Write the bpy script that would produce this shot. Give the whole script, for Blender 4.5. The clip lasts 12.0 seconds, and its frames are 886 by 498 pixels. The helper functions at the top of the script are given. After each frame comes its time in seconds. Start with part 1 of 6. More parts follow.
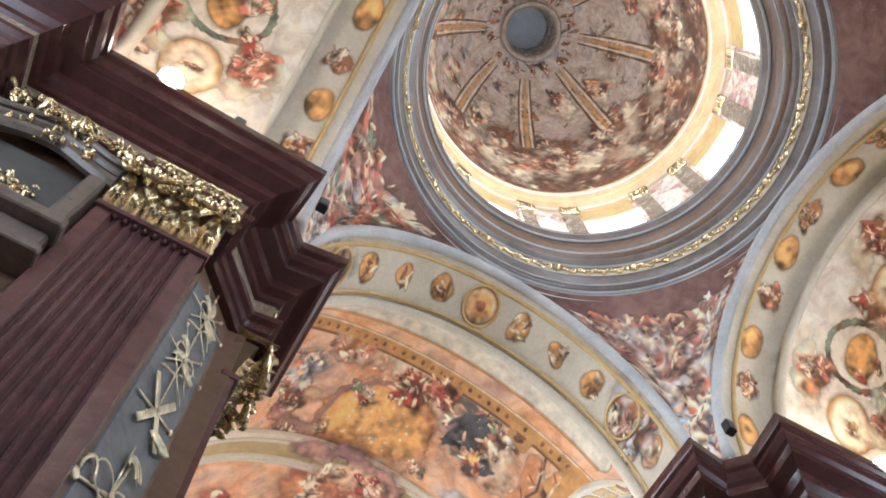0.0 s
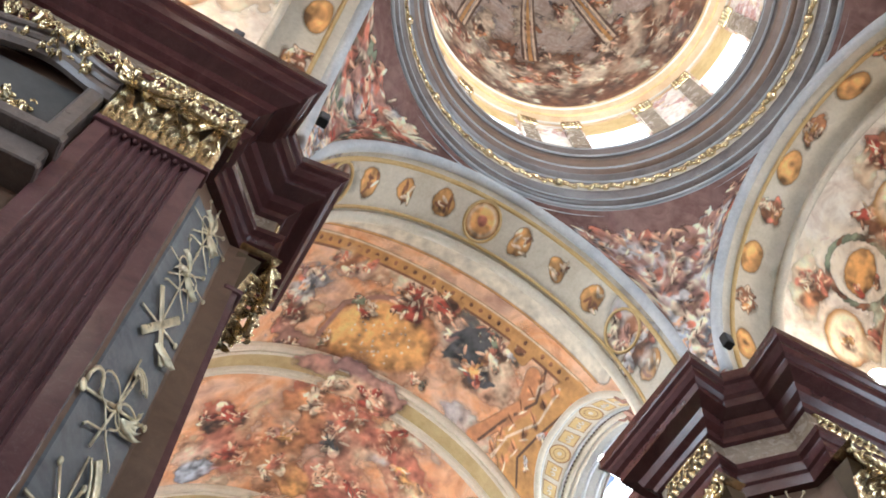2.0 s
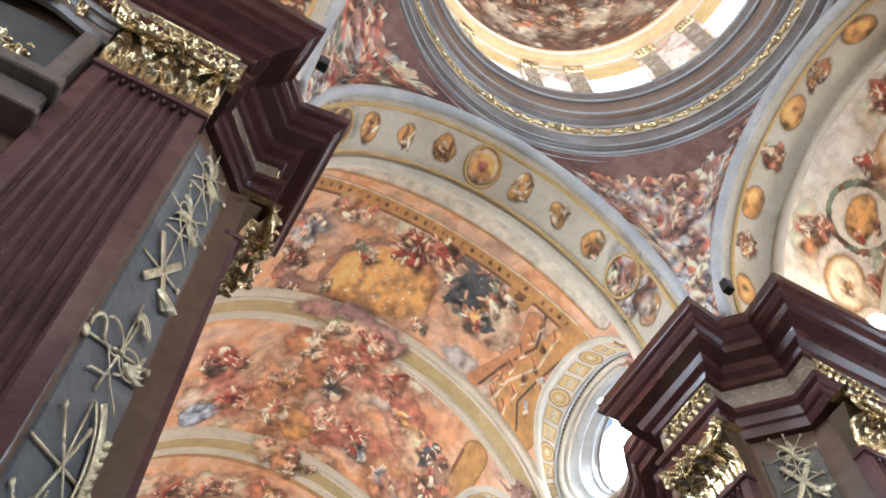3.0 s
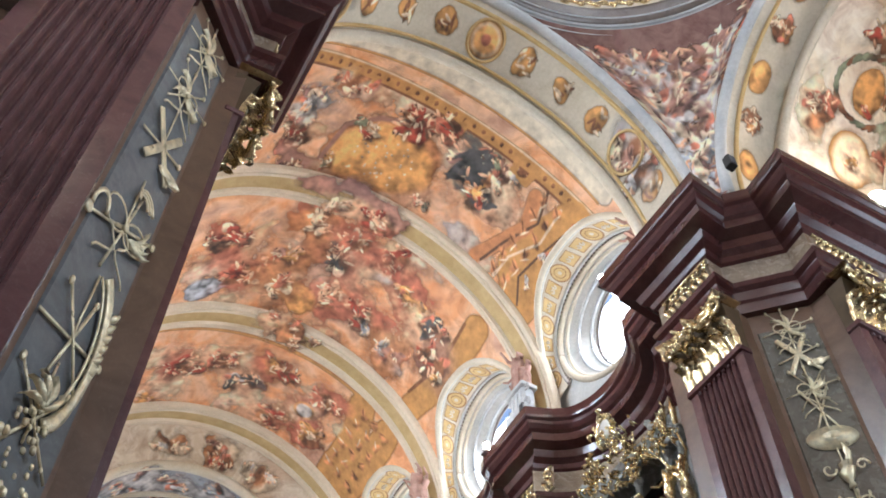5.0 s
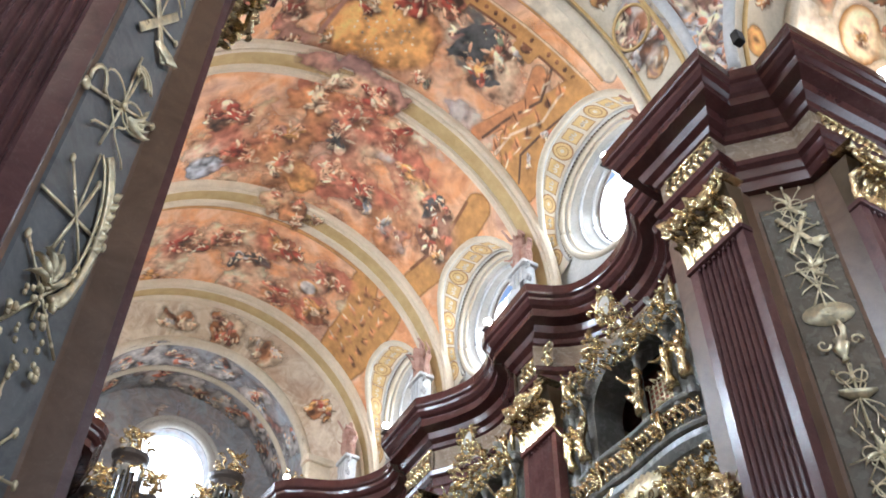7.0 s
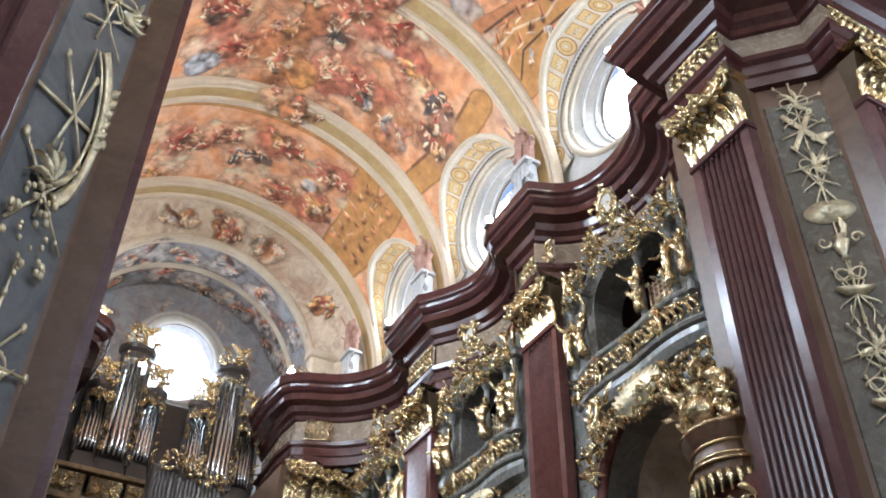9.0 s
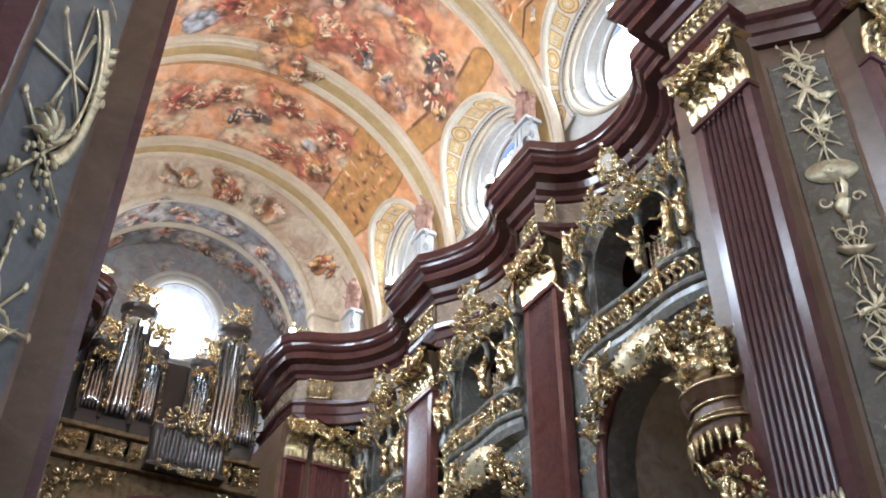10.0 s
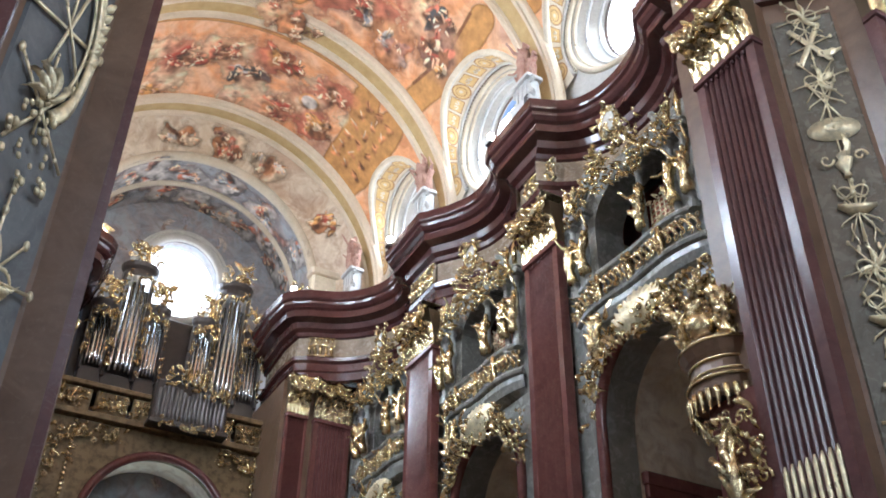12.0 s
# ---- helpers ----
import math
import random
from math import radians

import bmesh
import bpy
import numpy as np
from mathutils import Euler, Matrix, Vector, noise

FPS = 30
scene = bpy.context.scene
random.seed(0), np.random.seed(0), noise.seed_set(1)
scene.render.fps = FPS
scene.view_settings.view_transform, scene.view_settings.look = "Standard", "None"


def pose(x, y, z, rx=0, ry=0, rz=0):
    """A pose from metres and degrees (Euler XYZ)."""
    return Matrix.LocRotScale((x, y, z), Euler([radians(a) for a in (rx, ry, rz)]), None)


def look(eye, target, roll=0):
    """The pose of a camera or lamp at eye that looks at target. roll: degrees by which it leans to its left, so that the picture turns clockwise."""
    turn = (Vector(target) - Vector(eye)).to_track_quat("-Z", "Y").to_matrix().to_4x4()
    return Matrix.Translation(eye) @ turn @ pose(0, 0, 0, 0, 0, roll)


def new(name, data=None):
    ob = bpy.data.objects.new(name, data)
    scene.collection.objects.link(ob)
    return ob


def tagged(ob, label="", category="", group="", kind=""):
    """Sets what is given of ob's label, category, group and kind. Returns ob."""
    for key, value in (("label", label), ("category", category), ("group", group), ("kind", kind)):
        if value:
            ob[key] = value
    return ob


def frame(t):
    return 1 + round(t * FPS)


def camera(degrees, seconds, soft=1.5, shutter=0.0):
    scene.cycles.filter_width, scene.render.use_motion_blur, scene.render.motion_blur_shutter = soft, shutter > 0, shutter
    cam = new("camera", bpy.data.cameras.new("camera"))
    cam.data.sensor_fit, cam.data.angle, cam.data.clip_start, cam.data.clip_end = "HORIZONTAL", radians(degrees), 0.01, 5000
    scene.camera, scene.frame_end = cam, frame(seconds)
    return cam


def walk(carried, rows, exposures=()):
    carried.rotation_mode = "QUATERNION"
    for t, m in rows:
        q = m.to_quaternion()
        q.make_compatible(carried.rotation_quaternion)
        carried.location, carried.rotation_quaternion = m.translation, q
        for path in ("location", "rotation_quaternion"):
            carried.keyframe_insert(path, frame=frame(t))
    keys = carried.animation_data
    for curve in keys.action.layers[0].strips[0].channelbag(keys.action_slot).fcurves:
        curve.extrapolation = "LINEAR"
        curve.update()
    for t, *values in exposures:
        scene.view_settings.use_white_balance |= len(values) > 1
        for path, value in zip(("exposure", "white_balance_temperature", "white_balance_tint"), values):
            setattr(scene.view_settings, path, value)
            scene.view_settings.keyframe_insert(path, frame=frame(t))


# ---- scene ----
# ---- camera ----
EYE = Vector((-6.4, 0.0, 1.6))
LENS = 49.3
TILT = [(0.0, 69.03), (0.5, 68.68), (1.0, 67.43), (1.5, 65.82), (2.0, 63.99), (2.5, 62.38),
        (4.5, 55.37), (5.0, 53.44), (5.5, 51.62), (6.0, 49.68), (6.5, 47.96), (7.0, 46.23),
        (9.0, 40.16), (9.5, 38.96), (10.0, 37.76), (10.5, 36.75), (11.0, 36.01), (11.5, 35.62), (12.0, 35.30)]
HEAD, LEAN = 28.85, 0.9


def aim(tilt):
    a, s = radians(tilt), radians(HEAD)
    return look(EYE, EYE + Vector((math.cos(a) * math.sin(s), math.cos(a) * math.cos(s), math.sin(a))), LEAN)


cam = camera(LENS, 12.0, soft=1.8)
walk(cam, [(t, aim(p)) for t, p in TILT], exposures=[(0.0, 0.54, 6020, 10), (6.0, 0.49, 6020, 10), (12.0, 0.66, 5960, 10)])

# ---- world and light ----
world = bpy.data.worlds.new("sky")
scene.world = world
world.use_nodes = True
wn = world.node_tree
sky = wn.nodes.new("ShaderNodeTexSky")
sky.sky_type, sky.sun_disc = "NISHITA", False
sky.sun_elevation, sky.sun_rotation = radians(45), radians(100)
wn.links.new(sky.outputs["Color"], wn.nodes["Background"].inputs["Color"])
wn.nodes["Background"].inputs["Strength"].default_value = 0.15


def lamp(name, kind, power, color, m, **more):
    data = bpy.data.lights.new(name, kind)
    data.energy, data.color = power, color
    if "size" in more:
        data.shape, data.size, data.size_y = "RECTANGLE", more["size"], more["size_y"]
    if "radius" in more:
        data.shadow_soft_size = more["radius"]
    if "cone" in more:
        data.spot_size, data.spot_blend = radians(more["cone"]), 0.8
    ob = new(name, data)
    ob.matrix_world = m
    return ob


sun = lamp("sun", "SUN", 3.0, (1.0, 0.95, 0.85), look((20, 0, 30), (0, 12, 5)))
sun.data.angle = radians(0.5)

DAY = (0.78, 0.89, 1.0)
WARM = (1.0, 0.86, 0.70)
BAYS = [(13.5, 3.0), (20.3, 2.75), (26.4, 2.45)]        # centre and half width of each nave bay
for yc, hw in BAYS:
    for s in (-1, 1):
        lamp("window_light", "AREA", (1050 if yc < 25 else 600) if s < 0 else 380, DAY, look((s * 7.8, yc, 23.4), (-s * 4, yc, 11)), size=2.6, size_y=2.2)
lamp("window_light", "AREA", 90, DAY, look((0, 33.9, 23.3), (0, 20, 12)), size=2.6, size_y=2.6)
for k in range(8):
    a = 2 * math.pi * k / 8
    lamp("window_light", "AREA", 210, DAY, look((5.75 * math.cos(a), 2.7 + 5.75 * math.sin(a), 31.7), (0, 2.8, 40)), size=1.4, size_y=2.4)
# unseen fill lamps in the transepts; windows there are presumed, none is built
for s, power in ((-1, 520), (1, 640)):
    lamp("window_light", "AREA", power, DAY, look((s * 14.5, 2.4, 15), (0, 6, 12)), size=5, size_y=9)
# added fill lamp on the choir side, unseen; its wall has no window
lamp("window_light", "AREA", 1650, DAY, look((1, -10.8, 19), (4, 10, 17)), size=5, size_y=6)
for yc, hw in BAYS:        # added lamps brighten the chapels, out of sight beside the arches; windows only presumed
    lamp("window_light", "AREA", 70, DAY, look((9.0, yc - hw * 0.95, 7.5), (9.4, yc + 2, 8.5)), size=1.5, size_y=3)
lamp("window_light", "AREA", 25, DAY, look((0, 33.8, 12.2), (0.4, 32, 13.4)), size=1.6, size_y=1.4)
# floodlights that stand on the cornice; five lack fixtures, unseen additions lighting the vaults
FLOODS = [(4.75, 11.6), (5.45, 18.6), (5.2, 24.9), (3.5, 29.6), (-3.6, 29.6), (-4.75, 11.6), (-5.45, 18.6), (-5.2, 24.9),
          (-9.46, 6.2), (9.2, 6.25), (-9.2, -1.45), (9.2, -1.45)]
for x, y in FLOODS:
    lamp("flood_light", "POINT", 105 if abs(x) > 8 else 12 if y > 29 else 45 if x > 0 else 140, WARM, Matrix.Translation((x * 0.97, y, 21.75)), radius=0.12)

# ---- materials ----


def nodes_of(mat):
    mat.use_nodes = True
    nt = mat.node_tree
    return nt, nt.nodes["Principled BSDF"]


def ramp_node(nt, src, stops, mode="LINEAR"):
    r = nt.nodes.new("ShaderNodeValToRGB")
    r.color_ramp.interpolation = mode
    els = r.color_ramp.elements
    while len(els) < len(stops):
        els.new(0.5)
    for e, (p, c) in zip(els, stops):
        e.position, e.color = p, (*c, 1)
    nt.links.new(src, r.inputs["Fac"])
    return r.outputs["Color"]


def noise_node(nt, scale, detail=5, rough=0.6, dist=0.0, vec=None):
    n = nt.nodes.new("ShaderNodeTexNoise")
    n.inputs["Scale"].default_value, n.inputs["Detail"].default_value = scale, detail
    n.inputs["Roughness"].default_value, n.inputs["Distortion"].default_value = rough, dist
    if vec is None:
        vec = coords(nt)
    nt.links.new(vec, n.inputs["Vector"])
    return n.outputs["Fac"]


def coords(nt, scale=(1, 1, 1), turn=(0, 0, 0)):
    g = nt.nodes.new("ShaderNodeNewGeometry")
    m = nt.nodes.new("ShaderNodeMapping")
    m.inputs["Scale"].default_value = scale
    m.inputs["Rotation"].default_value = turn
    nt.links.new(g.outputs["Position"], m.inputs["Vector"])
    return m.outputs["Vector"]


def mixed(nt, fac, a, b, mode="MIX"):
    m = nt.nodes.new("ShaderNodeMix")
    m.data_type, m.blend_type = "RGBA", mode
    for sock, v in ((m.inputs["Factor"], fac), (m.inputs["A"], a), (m.inputs["B"], b)):
        if isinstance(v, (int, float)):
            sock.default_value = v
        elif isinstance(v, tuple):
            sock.default_value = (*v, 1)
        else:
            nt.links.new(v, sock)
    return m.outputs["Result"]


def bumped(nt, bs, height, strength=0.2, distance=0.02):
    b = nt.nodes.new("ShaderNodeBump")
    b.inputs["Strength"].default_value, b.inputs["Distance"].default_value = strength, distance
    nt.links.new(height, b.inputs["Height"])
    nt.links.new(b.outputs["Normal"], bs.inputs["Normal"])


def marble(name, dark, mid, vein, rough=0.22, scale=1.0):
    mat = bpy.data.materials.new(name)
    nt, bs = nodes_of(mat)
    big = noise_node(nt, 0.9 * scale, 6, 0.65, 1.2)
    fine = noise_node(nt, 4 * scale, 4, 0.6, 0.8)
    col = ramp_node(nt, big, [(0.3, dark), (0.55, mid), (0.75, dark)])
    v = ramp_node(nt, noise_node(nt, 2.2 * scale, 7, 0.6, 2.5), [(0.492, (0, 0, 0)), (0.5, (0.5, 0.5, 0.5)), (0.508, (0, 0, 0))])
    col = mixed(nt, v, col, vein)
    col = mixed(nt, 0.22, col, ramp_node(nt, fine, [(0.3, (0.45, 0.45, 0.45)), (0.7, (1, 1, 1))]), "MULTIPLY")
    nt.links.new(col, bs.inputs["Base Color"])
    r = ramp_node(nt, fine, [(0.3, (rough * 0.9,) * 3), (0.7, (rough * 1.2,) * 3)])
    nt.links.new(r, bs.inputs["Roughness"])
    return mat


def gilt(name, col=(0.90, 0.72, 0.42), rough=0.17, metal=0.95, deep=0.3):
    mat = bpy.data.materials.new(name)
    nt, bs = nodes_of(mat)
    n = noise_node(nt, 4, 4, 0.6)
    c = ramp_node(nt, n, [(0.32, tuple(v * deep for v in col)), (0.56, col)])
    nt.links.new(c, bs.inputs["Base Color"])
    bs.inputs["Metallic"].default_value = metal
    nt.links.new(ramp_node(nt, n, [(0.3, (rough * 1.7,) * 3), (0.7, (rough * 0.8,) * 3)]), bs.inputs["Roughness"])
    bumped(nt, bs, noise_node(nt, 12, 4, 0.6), 0.5, 0.035)
    return mat


def plaster(name, a, b, rough=0.75, scale=1.0):
    mat = bpy.data.materials.new(name)
    nt, bs = nodes_of(mat)
    col = ramp_node(nt, noise_node(nt, 0.8 * scale, 6, 0.65), [(0.3, a), (0.7, b)])
    fine = noise_node(nt, 11 * scale, 5, 0.7)
    col = mixed(nt, 0.35, col, ramp_node(nt, fine, [(0.3, (0.6, 0.57, 0.52)), (0.65, (1, 1, 1))]), "MULTIPLY")
    nt.links.new(col, bs.inputs["Base Color"])
    bs.inputs["Roughness"].default_value = rough
    bumped(nt, bs, fine, 0.12, 0.02)
    return mat


def fresco(name, ground, cloud, figures, scale=1.0, amount=0.5, seed=0.0, grey=(0.3, 0.33, 0.36)):
    """Painted plaster: soft sky and clouds, with clusters of strong colour that stand in for what is painted."""
    mat = bpy.data.materials.new(name)
    nt, bs = nodes_of(mat)
    vec = nt.nodes.new("ShaderNodeVectorMath")
    vec.operation = "ADD"
    vec.inputs[1].default_value = (seed, seed * 0.7, seed * 1.3)
    nt.links.new(coords(nt), vec.inputs[0])
    vec = vec.outputs[0]
    base = ramp_node(nt, noise_node(nt, 0.42 * scale, 5, 0.6, 0.9, vec), [(0.34, cloud), (0.46, ground), (0.55, cloud), (0.66, grey)])
    base = mixed(nt, 0.5, base, ramp_node(nt, noise_node(nt, 1.7 * scale, 6, 0.65, 1.0, vec), [(0.34, (0.42, 0.27, 0.2)), (0.58, (1, 1, 1))]), "MULTIPLY")
    vo = nt.nodes.new("ShaderNodeTexVoronoi")
    vo.inputs["Scale"].default_value = 2.6 * scale
    warp = nt.nodes.new("ShaderNodeVectorMath")
    warp.operation = "MULTIPLY_ADD"
    nz = nt.nodes.new("ShaderNodeTexNoise")
    nz.inputs["Scale"].default_value, nz.inputs["Detail"].default_value = 3.2 * scale, 4
    nt.links.new(vec, nz.inputs["Vector"])
    nt.links.new(nz.outputs["Color"], warp.inputs[0])
    warp.inputs[1].default_value = (0.55 / scale,) * 3
    nt.links.new(vec, warp.inputs[2])
    nt.links.new(warp.outputs[0], vo.inputs["Vector"])
    sep = nt.nodes.new("ShaderNodeSeparateColor")
    nt.links.new(vo.outputs["Color"], sep.inputs[0])
    stops = [(i / len(figures), c) for i, c in enumerate(figures)]
    fig = ramp_node(nt, sep.outputs[0], stops, "CONSTANT")
    fold = ramp_node(nt, noise_node(nt, 8 * scale, 4, 0.6, 1.5, vec), [(0.35, (0.35, 0.3, 0.28)), (0.55, (1, 1, 1)), (0.72, (1.5, 1.4, 1.3))])
    fig = mixed(nt, 0.8, fig, fold, "MULTIPLY")
    lo = 0.62 - amount * 0.25
    mask = ramp_node(nt, noise_node(nt, 0.75 * scale, 5, 0.62, 0.7, vec), [(lo, (0, 0, 0)), (lo + 0.045, (1, 1, 1))])
    col = mixed(nt, mask, base, fig)
    nt.links.new(col, bs.inputs["Base Color"])
    bs.inputs["Roughness"].default_value = 0.8
    bumped(nt, bs, noise_node(nt, 14, 4, 0.6), 0.08, 0.02)
    return mat


RED = marble("red_marble", (0.050, 0.017, 0.016), (0.080, 0.028, 0.026), (0.13, 0.07, 0.065), 0.19)
SHAFT = marble("red_shaft_marble", (0.095, 0.042, 0.042), (0.145, 0.066, 0.064), (0.22, 0.14, 0.135), 0.22)
OLIVE = marble("olive_grey_marble", (0.105, 0.095, 0.072), (0.185, 0.165, 0.130), (0.32, 0.30, 0.25), 0.25)
RED_FAR = marble("red_marble_nave", (0.12, 0.042, 0.037), (0.18, 0.066, 0.058), (0.26, 0.15, 0.12), 0.17)
BROWN = marble("brown_marble", (0.125, 0.070, 0.042), (0.19, 0.112, 0.070), (0.26, 0.18, 0.12), 0.33)
GREY = marble("grey_marble", (0.165, 0.165, 0.15), (0.28, 0.275, 0.25), (0.40, 0.39, 0.36), 0.25)
BLUE_GREY = marble("blue_grey_marble", (0.125, 0.13, 0.135), (0.20, 0.21, 0.215), (0.30, 0.30, 0.30), 0.2)
BUFF = marble("buff_marble", (0.20, 0.14, 0.095), (0.31, 0.235, 0.165), (0.55, 0.47, 0.38), 0.25)
GOLD = gilt("gilding")
PALE_GOLD = gilt("pale_gilding", (0.86, 0.75, 0.50), 0.3, 0.55, 0.55)
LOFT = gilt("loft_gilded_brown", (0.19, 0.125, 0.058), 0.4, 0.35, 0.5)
CREAM = plaster("cream_stucco", (0.52, 0.44, 0.32), (0.70, 0.62, 0.49))
WHITE = plaster("white_stucco", (0.42, 0.41, 0.38), (0.60, 0.58, 0.54))
STONE_BLUE = plaster("blue_grey_stucco", (0.38, 0.39, 0.40), (0.62, 0.61, 0.59))
OCHRE = plaster("ochre_stucco", (0.52, 0.33, 0.12), (0.68, 0.48, 0.22), scale=3)
ORANGE = plaster("orange_paint", (0.52, 0.31, 0.15), (0.64, 0.45, 0.26), scale=2)
RUSSET = plaster("russet_line_paint", (0.26, 0.13, 0.06), (0.38, 0.21, 0.10), scale=3)
RIB_CREAM = plaster("rib_cream_stucco", (0.60, 0.49, 0.35), (0.74, 0.63, 0.48))
RIB_BAND = plaster("rib_ochre", (0.44, 0.30, 0.12), (0.58, 0.42, 0.20), scale=3)
RING = marble("dark_ring_stucco", (0.095, 0.072, 0.058), (0.18, 0.138, 0.115), (0.3, 0.28, 0.27), 0.3)
# near-black plaster: the shade of the gallery rooms put into the colour
GALLERY_SHADE = plaster("painted_gallery_shade", (0.05, 0.045, 0.04), (0.09, 0.08, 0.07))
FLOOR = marble("floor_marble", (0.30, 0.24, 0.2), (0.42, 0.36, 0.3), (0.5, 0.45, 0.4), 0.3)
FR_NAVE = fresco("nave_fresco", (0.78, 0.36, 0.16), (0.84, 0.51, 0.31), [(0.42, 0.13, 0.09), (0.72, 0.45, 0.30), (0.13, 0.12, 0.11), (0.60, 0.30, 0.16), (0.78, 0.66, 0.52), (0.36, 0.22, 0.10), (0.66, 0.22, 0.15), (0.40, 0.42, 0.44)], 0.8, -0.3, 3.0, (0.60, 0.36, 0.25))
FR_PEND = fresco("pendentive_fresco", (0.20, 0.095, 0.075), (0.27, 0.15, 0.12), [(0.42, 0.30, 0.30), (0.55, 0.46, 0.42), (0.30, 0.20, 0.22), (0.45, 0.25, 0.20), (0.50, 0.50, 0.52), (0.36, 0.16, 0.15)], 1.3, -0.2, 11.0, (0.24, 0.12, 0.10))
FR_DOME = fresco("dome_fresco", (0.45, 0.33, 0.25), (0.56, 0.45, 0.36), [(0.16, 0.11, 0.08), (0.45, 0.32, 0.24), (0.10, 0.09, 0.09), (0.34, 0.20, 0.14), (0.55, 0.46, 0.38), (0.22, 0.17, 0.13)], 1.5, 0.2, 23.0, (0.36, 0.30, 0.27))
FR_SIDE = fresco("transept_fresco", (0.78, 0.66, 0.50), (0.82, 0.74, 0.62), [(0.48, 0.18, 0.15), (0.66, 0.44, 0.32), (0.40, 0.36, 0.26), (0.60, 0.34, 0.26), (0.80, 0.70, 0.56)], 1.0, -0.2, 31.0, (0.66, 0.52, 0.40))
FR_END = fresco("organ_bay_fresco", (0.27, 0.29, 0.32), (0.36, 0.33, 0.33), [(0.38, 0.28, 0.28), (0.30, 0.30, 0.34), (0.55, 0.45, 0.38), (0.30, 0.22, 0.18)], 1.1, 0.05, 41.0, (0.34, 0.38, 0.42))
FR_WEST = fresco("west_vault_fresco", (0.58, 0.46, 0.33), (0.70, 0.60, 0.47), [(0.5, 0.34, 0.22), (0.62, 0.5, 0.38), (0.44, 0.3, 0.22)], 1.0, -0.2, 45.0, (0.50, 0.36, 0.25))
FR_DRUM = fresco("drum_fresco", (0.78, 0.68, 0.55), (0.84, 0.78, 0.68), [(0.55, 0.28, 0.22), (0.70, 0.50, 0.30), (0.62, 0.42, 0.36)], 1.8, 0.5, 51.0, (0.74, 0.60, 0.48))


def plain(name, col, rough=0.5, metal=0.0, glow=0.0):
    mat = bpy.data.materials.new(name)
    nt, bs = nodes_of(mat)
    n = noise_node(nt, 6, 4, 0.6)
    nt.links.new(ramp_node(nt, n, [(0.3, tuple(v * 0.8 for v in col)), (0.7, col)]), bs.inputs["Base Color"])
    bs.inputs["Roughness"].default_value, bs.inputs["Metallic"].default_value = rough, metal
    if glow:
        bs.inputs["Emission Color"].default_value = (*col, 1)
        bs.inputs["Emission Strength"].default_value = glow
    return mat


TIN = plain("organ_tin", (0.80, 0.82, 0.85), 0.22, 1.0)
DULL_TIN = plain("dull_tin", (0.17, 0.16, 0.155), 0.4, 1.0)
WOOD = plain("dark_organ_wood", (0.055, 0.042, 0.036), 0.35)
# dark colour paints the shadowed gaps behind the capitals' leaves
SHADED_GILT = plain("shadowed_gilding", (0.10, 0.06, 0.025), 0.75)
BLACK = plain("black_metal", (0.02, 0.02, 0.02), 0.5)
IRON = plain("window_lead", (0.08, 0.08, 0.09), 0.6)
LAMP_ON = plain("lamp_glass", (1.0, 0.93, 0.78), 0.4, 0.0, 40.0)
DAYLIGHT = plain("daylight_beyond", (0.90, 0.95, 1.0), 0.9, 0.0, 4.0)

# ---- mesh helpers ----


def mesh_ob(name, verts, faces, mat, parent=None, label="", smooth=False, mats=None, idx=None):
    me = bpy.data.meshes.new(name)
    me.from_pydata([tuple(v) for v in verts], [], faces)
    for m in (mats or [mat]):
        me.materials.append(m)
    if idx is not None:
        me.polygons.foreach_set("material_index", idx)
    if smooth:
        me.polygons.foreach_set("use_smooth", [True] * len(me.polygons))
    me.update()
    ob = new(name, me)
    if name == "painted_group":
        tagged(ob, kind="stuff")
    if parent is not None:
        ob.parent = parent
    if label:
        tagged(ob, label)
    return ob


CARVED = ("crest", "garland", "carved_mass", "cornice_ornament", "cartouche", "border", "shell", "relief", "gilt_relief", "parapet_relief", "crown", "back_carving", "case_carving", "hood_carving", "screen_carving", "lattice", "fruit_festoon", "gilt_frame", "drum_capital", "painted_group")


